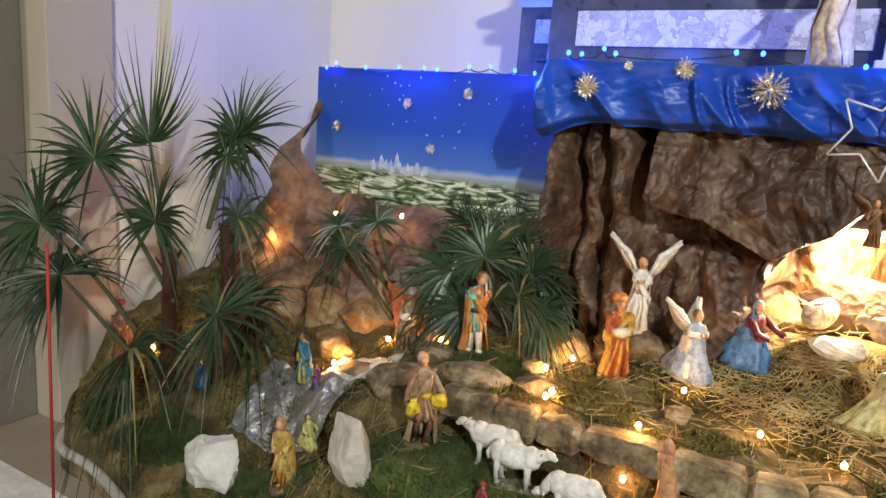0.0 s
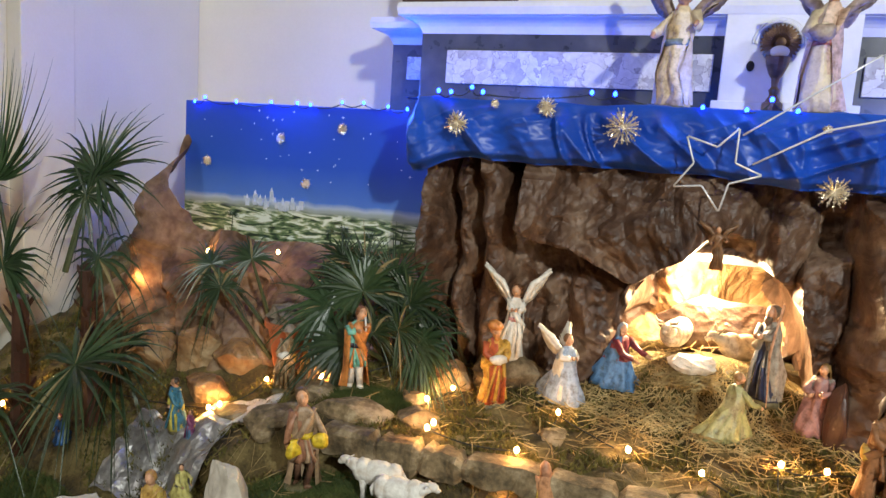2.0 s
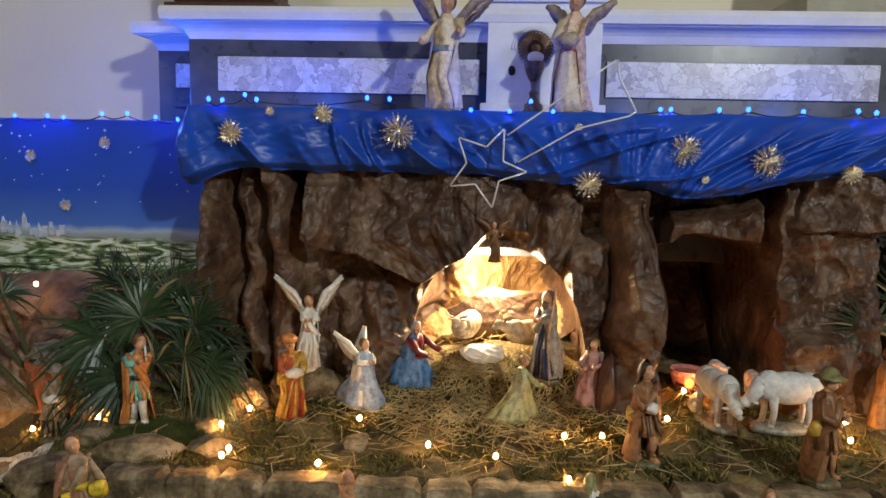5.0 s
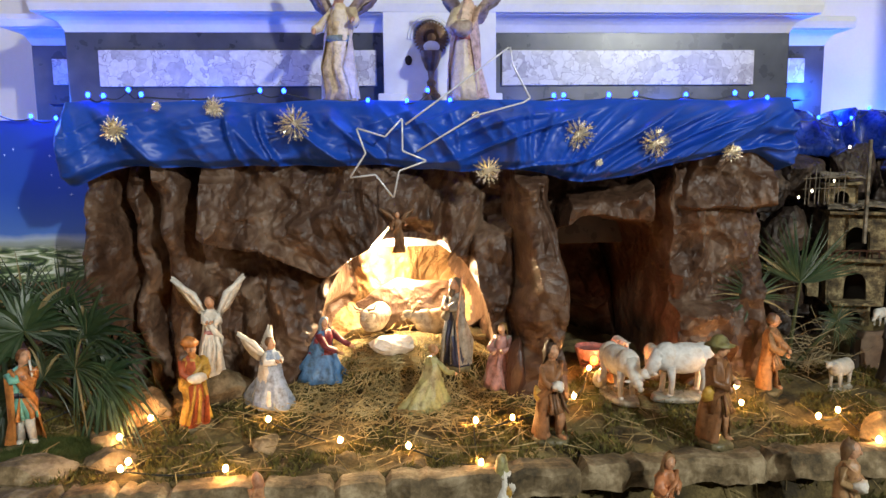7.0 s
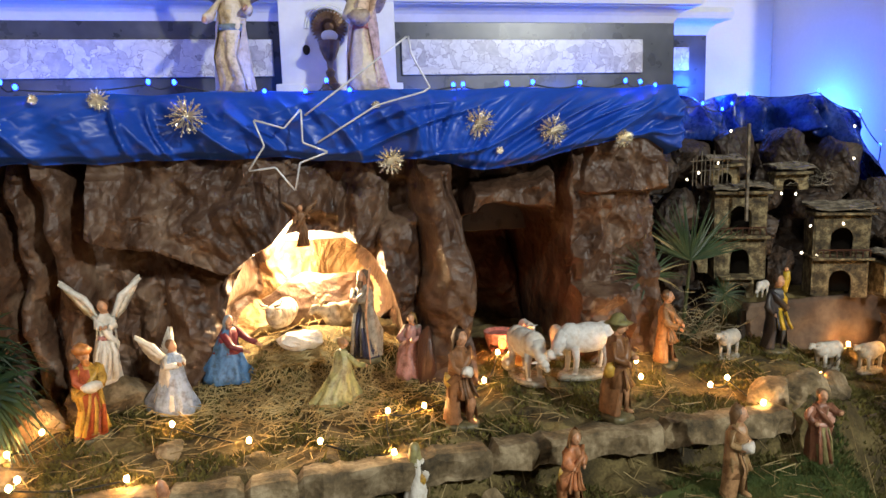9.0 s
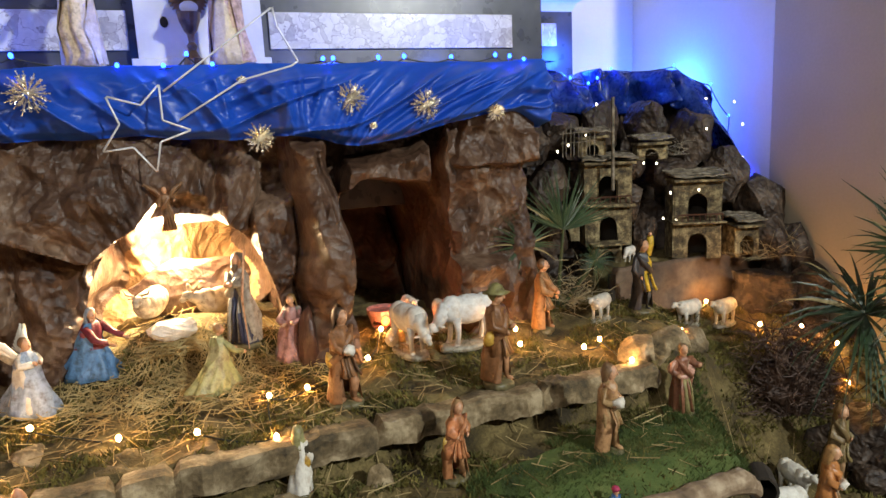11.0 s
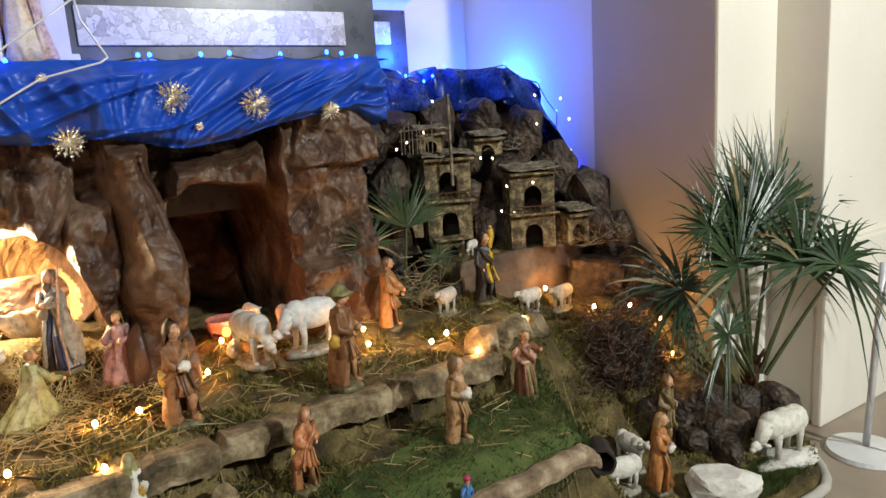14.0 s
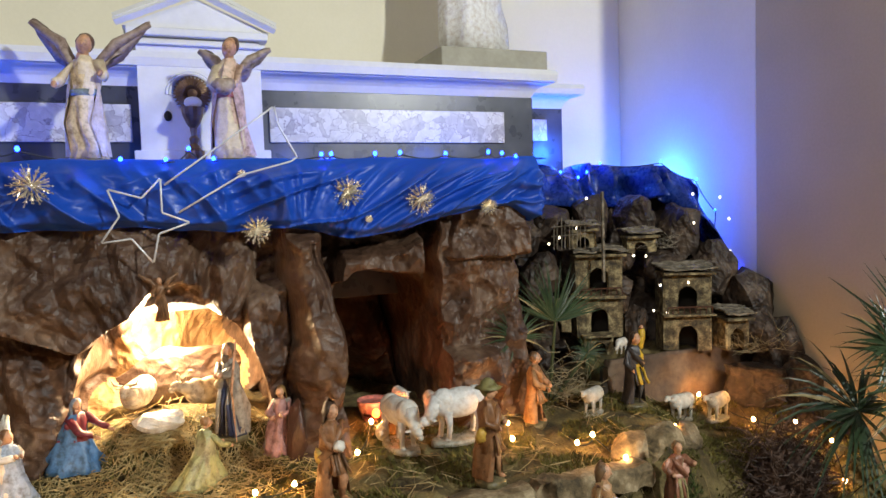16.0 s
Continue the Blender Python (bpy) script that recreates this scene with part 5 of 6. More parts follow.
tagged(sheet("terrace_wall", 60, 14, lambda u, v: (1.96 + 0.76 * u, 2.075 - 0.02 * nz(u * 3, v, 3, 3) + 0.02 * v, 0.50 + 0.235 * v), M_TERRACE, thick=0.02), "reddish brown plastered bank below the toy village", "retaining wall")
tagged(boxed("wooden_stake", (1.90, 1.922, 2.02, 2.042, 0.50, 0.73), M_SHADE, bevel=0.004), "dark wooden stake in the bank", "stake")


# ---- palms ----
def frond(name, parent, base, hub, r, n, seed, face=(-0.1, -0.85, 0.5), spread=135, droop=0.25, stem=0.006, wide=0.026):
    """One fan leaf: a curved stalk and blades that spread round its end."""
    rng = random.Random(seed)
    r, n = r * 1.36, int(n * 1.45)
    o = parent.matrix_world.translation
    base, hub = Vector(base) - o, Vector(hub) - o
    axis = (hub - base).normalized()
    nrm = Vector(face).normalized()
    nrm = (nrm - axis * nrm.dot(axis) * 0.6).normalized()
    axis = (axis - nrm * axis.dot(nrm)).normalized()
    side = axis.cross(nrm)
    bm = bmesh.new()
    mid = base.lerp(hub, 0.5) + Vector((0, 0, 0.12 * (hub - base).length)) * (1 if abs((hub - base).normalized().z) < 0.8 else 0.2)
    pts = [base.lerp(mid, f).lerp(mid.lerp(hub, f), f) for f in (0, 0.2, 0.4, 0.6, 0.8, 1)]
    tube(bm, pts, [stem * (1.5 - 0.7 * k / 5) for k in range(6)], 1, 6)
    for k in range(n):
        a = radians(-spread + 2 * spread * (k + rng.uniform(-0.2, 0.2)) / (n - 1))
        ln = r * (0.78 + 0.22 * math.cos(a * 0.7)) * rng.uniform(0.86, 1.08)
        d = axis * math.cos(a) + side * math.sin(a) + nrm * rng.uniform(-0.08, 0.22)
        d.normalize()
        w = wide * r * rng.uniform(0.75, 1.2)
        g = droop * rng.uniform(0.4, 1.5)
        across = (nrm.cross(d)).normalized()
        tint = 2 if rng.random() < 0.03 else 0
        prev = None
        for f, wf in ((0, 0.15), (0.22, 0.95), (0.36, 0.85), (0.6, 0.48), (0.84, 0.22), (1, 0.03)):
            p = hub + d * ln * f + Vector((0, 0, -1)) * ln * g * f ** 2.6
            row = [bm.verts.new(p - across * w * wf), bm.verts.new(p - nrm * w * 0.45 * wf), bm.verts.new(p + across * w * wf)]
            if prev:
                for q in range(2):
                    bm.faces.new((prev[q], prev[q + 1], row[q + 1], row[q])).material_index = tint
            prev = row
    return part(name, bm, [M_LEAF, M_STEM, M_DRY], parent)


def palm(at, label, fronds, trunk):
    ob = empty("fan_palm", at, label, "palm", "fan palms")
    bpy.context.view_layer.update()
    if trunk:
        bm = bmesh.new()
        pts = [Vector(p) - Vector(at) for p in trunk]
        tube(bm, pts, [0.030, 0.026, 0.022][:len(pts)], 0, 9)
        rng = random.Random(int(at[0] * 50))
        for k in range(34):
            f = rng.random() * (len(pts) - 1.001)
            p = pts[int(f)].lerp(pts[int(f) + 1], f % 1)
            a = rng.random() * 6.28
            blade(bm, p + Vector((math.cos(a), math.sin(a), 0)) * 0.018, p + Vector((math.cos(a) * 0.045, math.sin(a) * 0.045, 0.045)), 0.009, 0.004, (-math.sin(a), math.cos(a), 0))
        part("trunk", bm, M_DARKWOOD, ob, "fibrous brown trunk")
    for i, f in enumerate(fronds):
        frond("leaf", ob, *f[:3], f[3], f[4] if len(f) > 4 else int(at[0] * 37) + i, **(f[5] if len(f) > 5 else {}))
    return ob


palm((-1.55, 1.45, 0.25), "tall green fan palm with dry drooping tips beside the wall", (
    ((-1.50, 1.42, 0.65), (-1.692, 1.30, 1.075), 0.26, 26), ((-1.52, 1.45, 0.7), (-1.619, 1.45, 1.13), 0.20, 30, 7, {"droop": -0.5, "spread": 95}),
    ((-1.42, 1.52, 0.86), (-1.376, 1.60, 1.165), 0.24, 28), ((-1.42, 1.52, 0.86), (-1.40, 1.58, 1.10), 0.20, 18, 11, {"spread": 170, "droop": 0.9}),
    ((-1.47, 1.42, 0.62), (-1.491, 1.37, 0.89), 0.24, 26, 3, {"droop": 0.4}), ((-1.45, 1.44, 0.45), (-1.225, 1.38, 0.635), 0.27, 32, 5, {"droop": 0.30, "spread": 150, "face": (0.1, -0.6, 0.8)}),
    ((-1.55, 1.35, 0.5), (-1.765, 1.16, 0.87), 0.25, 28, 8, {"droop": 0.5}), ((-1.55, 1.35, 0.4), (-1.667, 1.16, 0.72), 0.25, 26, 9, {"droop": 0.8, "face": (0, -0.5, 0.85)}),
    ((-1.52, 1.40, 0.4), (-1.42, 1.22, 0.52), 0.25, 24, 12, {"droop": 1.0, "face": (0, -0.7, 0.6)})),
    ((-1.58, 1.48, 0.22), (-1.52, 1.44, 0.45), (-1.46, 1.40, 0.80)))
palm((-1.36, 1.58, 0.30), "slender fan palm stem with long drooping leaves", (((-1.40, 1.58, 0.8), (-1.37, 1.60, 0.90), 0.22, 14, 4, {"spread": 175, "droop": 0.9}), ((-1.36, 1.58, 0.5), (-1.20, 1.5, 0.62), 0.22, 20, 5, {"droop": 0.8})),
     ((-1.36, 1.58, 0.25), (-1.38, 1.58, 0.6), (-1.40, 1.58, 0.86)))
palm((-0.95, 1.98, 0.55), "low green fan palm among the paper rocks", (((-0.95, 1.98, 0.6), (-1.174, 1.90, 0.865), 0.12, 24, 2, {"droop": 0.6, "face": (0, -0.6, 0.8)}), ((-0.95, 1.98, 0.6), (-1.02, 1.92, 0.90), 0.12, 24, 3, {"droop": 0.5, "face": (0.1, -0.6, 0.8)}),
     ((-0.95, 1.95, 0.55), (-1.10, 1.86, 0.80), 0.14, 20, 6, {"droop": 1.1})), None)
palm((-0.47, 1.93, 0.6), "dark green fan palm bush beside the grotto", (((-0.47, 1.93, 0.62), (-0.60, 1.95, 0.915), 0.14, 26, 1, {"droop": 0.35}), ((-0.47, 1.93, 0.62), (-0.477, 1.90, 0.91), 0.13, 24, 2, {"spread": 110, "droop": 0.1}),
     ((-0.47, 1.93, 0.62), (-0.415, 1.82, 0.765), 0.15, 30, 3, {"droop": 0.55}), ((-0.47, 1.93, 0.62), (-0.325, 1.84, 0.79), 0.13, 26, 4, {"droop": 0.7}), ((-0.5, 1.95, 0.62), (-0.71, 2.0, 0.93), 0.12, 24, 5, {"droop": 0.5}),
     ((-0.47, 1.93, 0.62), (-0.50, 1.82, 0.74), 0.13, 22, 6, {"droop": 0.8}),
     ((-0.47, 1.93, 0.62), (-0.56, 1.86, 0.86), 0.17, 30, 7, {"droop": 0.45, "wide": 0.045}), ((-0.47, 1.93, 0.62), (-0.40, 1.86, 0.84), 0.16, 30, 8, {"droop": 0.5, "wide": 0.045}),
     ((-0.5, 1.95, 0.62), (-0.66, 1.84, 0.80), 0.17, 30, 9, {"droop": 0.7, "wide": 0.045, "face": (-0.2, -0.7, 0.6)}), ((-0.47, 1.93, 0.62), (-0.34, 1.80, 0.73), 0.16, 28, 10, {"droop": 0.6, "wide": 0.045}),
     ((-0.5, 1.93, 0.62), (-0.57, 1.79, 0.70), 0.16, 28, 11, {"droop": 0.8, "wide": 0.045})), None)
palm((2.72, 1.36, 0.12), "large green fan palm standing against the white pier", (((2.74, 1.37, 0.3), (2.93, 1.42, 0.87), 0.29, 28, 1, {"spread": 120, "droop": 0.1}), ((2.72, 1.36, 0.3), (2.60, 1.34, 0.715), 0.25, 26, 2, {"spread": 110, "droop": 0.15}),
     ((2.72, 1.36, 0.3), (2.69, 1.38, 0.80), 0.31, 28, 3, {"spread": 100, "droop": 0.05}), ((2.72, 1.36, 0.3), (2.50, 1.38, 0.86), 0.16, 26, 4, {"droop": 0.2}), ((2.74, 1.34, 0.3), (2.83, 1.25, 0.70), 0.26, 26, 5, {"spread": 115, "droop": 0.25}),
     ((2.70, 1.36, 0.3), (2.46, 1.46, 0.64), 0.25, 26, 6, {"droop": 0.45, "face": (-0.3, -0.5, 0.8)}), ((2.74, 1.32, 0.3), (2.90, 1.16, 0.70), 0.24, 24, 7, {"droop": 0.7, "face": (0, -0.6, 0.8)}), ((2.70, 1.34, 0.3), (2.52, 1.32, 0.50), 0.20, 20, 8, {"droop": 0.5})),
     ((2.72, 1.37, 0.10), (2.73, 1.37, 0.24), (2.74, 1.36, 0.36)))
palm((1.70, 2.06, 0.58), "small bright fan palm leaves beside the village", (((1.70, 2.06, 0.6), (1.55, 2.0, 0.875), 0.125, 24, 1, {"droop": 0.2}), ((1.70, 2.06, 0.6), (1.72, 2.04, 0.91), 0.165, 26, 2, {"spread": 75, "droop": 0.05}), ((1.70, 2.06, 0.6), (1.81, 1.98, 0.80), 0.07, 24, 3, {"droop": 0.3, "face": (0, -0.9, 0.4), "spread": 160})), None)

# ---- figures ----
statue("piper_statue", "piper figurine in green tunic and orange cape", (-0.50, 1.72), 0.26, 35, TEAL, ORANGE, (0.2, 0.08, 0.03), legs=WHITE, arms="play", extra="flute", trim=DARK)
statue("king_statue", "king figurine in red and yellow with orange turban", (-0.10, 1.80), 0.245, 25, (0.42, 0.09, 0.03), (0.52, 0.30, 0.05), ORANGE, arms="carry", hat="turban", beard=True, trim=OCHRE, extra="bundle")
statue("angel_statue", "white angel figurine with raised wings by the grotto", (-0.095, 1.955), 0.24, 8, WHITE, WHITE, (0.12, 0.05, 0.02), arms="pray", wings=(0.42, 0.05, 0.50), trim=PINK, z=0.695, base=False)
rock("flat_rock", "grey flat rock under the angel figurine", (-0.09, 1.955), (0.24, 0.15, 0.10), 3, M_STONE, 10, 0.5, z=0.655)
statue("kneeling_angel_statue", "kneeling angel figurine in pale blue with tan wings", (0.09, 1.90), 0.21, 50, (0.33, 0.40, 0.52), WHITE, (0.18, 0.09, 0.04), kneel=True, arms="pray", wings=(0.26, 0.22, 0.36), base=False)
statue("mother_statue", "kneeling woman figurine in red with blue mantle", (0.215, 2.03), 0.20, 60, (0.16, 0.02, 0.03), (0.08, 0.19, 0.38), (0.30, 0.34, 0.40), skirt=True, kneel=True, girth=1.25, arms="reach", hat="veil", base=False)
statue("father_statue", "standing bearded figurine in dark blue and grey", (0.625, 2.03), 0.285, -50, (0.035, 0.04, 0.08), (0.30, 0.27, 0.22), (0.12, 0.08, 0.05), arms="pray", base=True, beard=True, extra="staff")
animal("ox_figurine", "white ox figurine with curved horns lying in the cave", (0.375, 2.14), 0.20, 75, "ox", (0.50, 0.40, 0.28), z=0.765, lying=True, slab=False)
animal("donkey_figurine", "tan donkey figurine lying in the cave", (0.575, 2.13), 0.19, 25, "donkey", (0.36, 0.27, 0.17), z=0.755, slab=False, lying=True)
statue("kneeling_shepherd_statue", "kneeling shepherd figurine in pale green seen from behind", (0.54, 1.86), 0.185, 120, (0.30, 0.30, 0.13), (0.33, 0.31, 0.16), (0.28, 0.15, 0.06), kneel=True, arms="reach", base=False)
statue("woman_statue", "kneeling woman figurine in rose dress beside a boulder", (0.75, 1.98), 0.20, -20, (0.32, 0.16, 0.14), (0.30, 0.26, 0.22), (0.28, 0.16, 0.05), kneel=True, arms="carry", hat="veil", base=False)
rock("brown_boulder", "smooth brown upright boulder by the pillar", (0.795, 1.92), (0.06, 0.05, 0.18), 8, M_DARKWOOD, 0, 0.1, sharp=0.1)
statue("shepherd_statue", "brown shepherd figurine on a round base", (0.835, 1.63), 0.26, 20, (0.13, 0.065, 0.03), (0.24, 0.11, 0.045), HAIR, legs=(0.40, 0.2, 0.1), arms="carry", hat="hood", extra="bundle")
statue("shepherd_statue", "shepherd figurine in green hat on a round base", (1.24, 1.57), 0.275, 40, (0.32, 0.17, 0.06), (0.20, 0.09, 0.035), (0.19, 0.17, 0.06), legs=(0.42, 0.22, 0.11), arms="carry", hat="brim")
statue("kneeling_man_statue", "bending man figurine in orange tunic on a slab", (1.56, 1.90), 0.245, 40, (0.32, 0.18, 0.08), (0.34, 0.17, 0.07), (0.14, 0.07, 0.03), legs=(0.45, 0.24, 0.12), arms="reach")
statue("arm_raised_statue", "man figurine in yellow shirt with one raised arm", (1.97, 1.93), 0.265, 10, (0.55, 0.36, 0.03), (0.035, 0.03, 0.03), HAIR, legs=(0.06, 0.06, 0.06), arms="raise")
statue("woman_statue", "woman figurine in red skirt with a white shawl", (0.68, 1.47), 0.17, 150, (0.42, 0.09, 0.05), WHITE, (0.30, 0.28, 0.12), arms="down", hat="veil")
statue("shepherd_statue", "shepherd figurine in orange tunic standing on grass", (1.035, 1.385), 0.20, 15, (0.48, 0.18, 0.07), (0.40, 0.17, 0.07), (0.28, 0.16, 0.07), legs=(0.42, 0.22, 0.1), arms="carry", hat="hood")
statue("shepherd_statue", "shepherd figurine in ochre cloak casting a dark shadow", (1.43, 1.34), 0.235, 30, (0.32, 0.20, 0.09), (0.40, 0.22, 0.10), (0.16, 0.09, 0.04), legs=(0.42, 0.24, 0.11), arms="carry", hat="hood", extra="bundle")
statue("water_carrier_statue", "water carrier figurine with pink jugs and green skirt", (1.75, 1.45), 0.21, 0, (0.26, 0.22, 0.09), (0.26, 0.11, 0.06), (0.16, 0.1, 0.05), arms="open", extra="basket", trim=(0.55, 0.30, 0.22))
statue("shepherd_statue", "dark shepherd figurine beside the black bush", (2.24, 1.36), 0.25, 0, (0.20, 0.15, 0.06), (0.18, 0.12, 0.05), (0.25, 0.14, 0.05), legs=(0.34, 0.2, 0.1), arms="carry", hat="hood")
statue("woman_statue", "woman figurine in orange cloak carrying a child shape", (2.04, 1.21), 0.245, 20, (0.22, 0.13, 0.05), (0.42, 0.17, 0.05), (0.40, 0.22, 0.08), arms="carry", extra="bundle", hat="veil")
statue("girl_statue", "girl figurine in yellow dress with blue sleeves", (-1.05, 1.60), 0.175, -10, (0.60, 0.50, 0.10), (0.06, 0.20, 0.28), HAIR, arms="down", trim=(0.6, 0.5, 0.1))
statue("child_statue", "small child figurine in blue and red", (-0.985, 1.58), 0.10, -10, (0.08, 0.18, 0.30), (0.2, 0.05, 0.12), HAIR, arms="down")
statue("hat_man_statue", "man figurine in brown with a grey brimmed hat", (-0.79, 1.79), 0.22, 15, (0.30, 0.20, 0.10), (0.34, 0.24, 0.14), (0.25, 0.2, 0.15), arms="carry", hat="brim", legs=(0.3, 0.2, 0.1), extra="bundle")
statue("jug_seller_statue", "jug seller figurine carrying two yellow jugs", (-0.45, 1.35), 0.265, 30, (0.32, 0.15, 0.08), (0.32, 0.22, 0.13), (0.12, 0.07, 0.035), legs=(0.14, 0.07, 0.04), arms="down", extra="jug", trim=(0.62, 0.45, 0.03))
statue("farmer_statue", "farmer figurine in yellow shirt and orange trousers", (-0.80, 1.23), 0.215, 10, (0.50, 0.36, 0.08), (0.48, 0.30, 0.08), (0.45, 0.25, 0.08), legs=(0.52, 0.22, 0.05), arms="carry")
statue("washer_statue", "small kneeling figurine in dark blue and yellow", (-0.88, 1.43), 0.115, 60, (0.50, 0.45, 0.15), (0.06, 0.07, 0.10), HAIR, kneel=True, arms="reach", base=False)
statue("cloaked_statue", "figurine in a plain orange cloak seen from behind", (0.145, 1.435), 0.165, 190, (0.48, 0.22, 0.10), (0.50, 0.24, 0.11), (0.46, 0.22, 0.12), arms="down", hat="hood")
statue("standing_man_statue", "figurine in red cap and brown coat under the palm", (-1.85, 1.50), 0.24, 60, (0.16, 0.07, 0.03), (0.2, 0.1, 0.05), (0.40, 0.03, 0.04), arms="carry", hat="turban")
statue("crouching_statue", "small crouching figurine in blue under the palm", (-1.42, 1.50), 0.10, 20, (0.04, 0.12, 0.30), (0.04, 0.1, 0.25), (0.3, 0.05, 0.05), kneel=True, arms="reach", base=False)
statue("red_cap_statue", "figurine with red cap and blue coat at the front", (1.33, 1.17), 0.10, 0, (0.05, 0.18, 0.40), (0.05, 0.16, 0.38), (0.35, 0.03, 0.08), arms="down", hat="turban")
statue("red_cap_statue", "small figurine in a red cap at the front", (-0.20, 1.21), 0.08, 0, (0.25, 0.04, 0.05), None, (0.35, 0.03, 0.05), arms="down", hat="turban")
statue("hanging_angel_statue", "small brown angel figurine hung above the cave", (0.455, 1.90), 0.12, 0, (0.20, 0.10, 0.045), None, HAIR, feather=(0.22, 0.12, 0.06), arms="open", wings=(0.40, 0.02, 0.34), z=1.05, base=False)

FLOCK = "the flock of sheep"
animal("sheep_figurine", "white sheep figurine facing forward by the small cave", (1.09, 1.88), 0.20, 100, "grazing", (0.62, 0.60, 0.54), group=FLOCK)
animal("sheep_figurine", "large white sheep figurine grazing by the small cave", (1.28, 1.88), 0.215, 5, "grazing", (0.66, 0.65, 0.62), group=FLOCK)
animal("sheep_figurine", "white sheep figurine standing behind the others", (1.25, 2.04), 0.125, 80, "sheep", (0.60, 0.57, 0.50), group=FLOCK)
animal("sheep_figurine", "cream sheep figurine lying at the pillar", (1.055, 1.95), 0.105, 70, "sheep", (0.5, 0.45, 0.36), group=FLOCK, lying=True, slab=False)
animal("sheep_figurine", "white lamb figurine with raised head in the small cave", (1.17, 2.12), 0.115, 90, "sheep", (0.62, 0.6, 0.55), group=FLOCK)
animal("goat_figurine", "white goat figurine on a small slab", (1.79, 1.92), 0.12, 30, "sheep", (0.5, 0.48, 0.42), group=FLOCK)
animal("sheep_figurine", "small white sheep figurine on the bank", (2.18, 1.94), 0.13, 10, "sheep", (0.62, 0.58, 0.5), group=FLOCK)
animal("sheep_figurine", "small cream sheep figurine beside a lamp", (2.31, 1.90), 0.13, 15, "sheep", (0.62, 0.54, 0.4), group=FLOCK)
animal("sheep_figurine", "tiny white sheep figurine on the village terrace", (2.55, 2.12), 0.09, 15, "grazing", (0.6, 0.58, 0.52), z=0.745, group=FLOCK, slab=False)
animal("sheep_figurine", "tiny white sheep figurine by the toy house", (2.06, 2.13), 0.08, 30, "grazing", (0.6, 0.58, 0.52), z=0.745, group=FLOCK, slab=False)
animal("sheep_figurine", "large white sheep figurine grazing on a white slab", (2.53, 1.13), 0.225, -5, "grazing", (0.66, 0.64, 0.56), z=ground_z(2.54, 1.14) + 0.012, group=FLOCK, slab=False)
rock("stone_slab", "white flat stone under the large sheep", (2.54, 1.12), (0.26, 0.13, 0.045), 4, M_WSTONE, -4, 0.35)
animal("sheep_figurine", "white sheep figurine turned away beside the woman", (2.08, 1.36), 0.14, 80, "sheep", (0.6, 0.57, 0.5), group=FLOCK)
animal("sheep_figurine", "white sheep figurine grazing at the front", (1.93, 1.26), 0.15, -10, "grazing", (0.62, 0.6, 0.54), group=FLOCK)
animal("sheep_figurine", "white sheep figurine looking sideways on the grass", (-0.25, 1.36), 0.145, 10, "sheep", (0.62, 0.6, 0.54), group=FLOCK)
animal("sheep_figurine", "white sheep figurine with raised head on the grass", (-0.17, 1.31), 0.14, 185, "sheep", (0.66, 0.64, 0.58), group=FLOCK)
animal("sheep_figurine", "white sheep figurine with lowered head at the front", (-0.02, 1.28), 0.135, 10, "grazing", (0.66, 0.64, 0.58), group=FLOCK)

# ---- the manger and props ----
# added dark rock stands in for the shadow behind ox and donkey
rock("cave_shadow_rock", "dark brown rock added as the shadow behind the cave animals", (0.48, 2.31), (0.40, 0.10, 0.20), 7, M_PAPER, 0, 0.5, z=0.80)
manger = empty("straw_manger", (0.43, 2.04, ground_z(0.43, 2.04)), "heap of straw with a white cloth glowing in the lamplight", "manger")
bpy.context.view_layer.update()
bm = bmesh.new()
rng = random.Random(4)
for k in range(420):
    a, r, z = rng.random() * 6.28, rng.random() ** 0.5 * 0.085, rng.random() * 0.06
    p = Vector((r * math.cos(a), r * 0.8 * math.sin(a), z * (1 - r / 0.12)))
    d = Vector((rng.uniform(-1, 1), rng.uniform(-1, 1), rng.uniform(-0.2, 0.45))).normalized() * rng.uniform(0.02, 0.05)
    tube(bm, [p - d, p + d], [0.0014, 0.0009], 0, 3, False)
part("straw", bm, M_STRAW, manger)
bm = bmesh.new()
blob(bm, (0, -0.01, 0.062), (0.07, 0.05, 0.028), 0, 14, 0.3)
part("white_cloth", bm, paint(WHITE), manger)
bowl = empty("terracotta_pot", (-0.85, 1.93, 0.655), "overturned terracotta pot between the paper rocks", "pot")
bpy.context.view_layer.update()
bm = bmesh.new()
loft(bm, [(0, 0, z, r, r, 0) for z, r in ((-0.10, 0.065), (0.03, 0.085), (0.035, 0.098), (0.055, 0.098), (0.055, 0.088), (0.0, 0.07))], 0, 24)
part("pot_body", bm, M_TERRA, bowl, smooth=False)
bm = bmesh.new()
blob(bm, (0, 0, 0.06), (0.09, 0.09, 0.05), 0, 14, 0.5)
part("dry_moss", bm, M_ROOF, bowl)
fire = empty("camp_fire", (1.07, 2.08, ground_z(1.07, 2.08)), "red glowing toy camp fire with a pink bowl", "toy fire")
bm = bmesh.new()
for a in (0.2, 1.3, 2.4):
    tube(bm, [(-0.04 * math.cos(a), -0.04 * math.sin(a), 0.01), (0.04 * math.cos(a), 0.04 * math.sin(a), 0.02)], 0.006, 0, 6)
part("logs", bm, M_DARKWOOD, fire)
bm = bmesh.new()
blob(bm, (0, -0.01, 0.03), (0.014, 0.014, 0.016), 0, 8)
part("ember_lamp", bm, M_REDBULB, fire)
bm = bmesh.new()
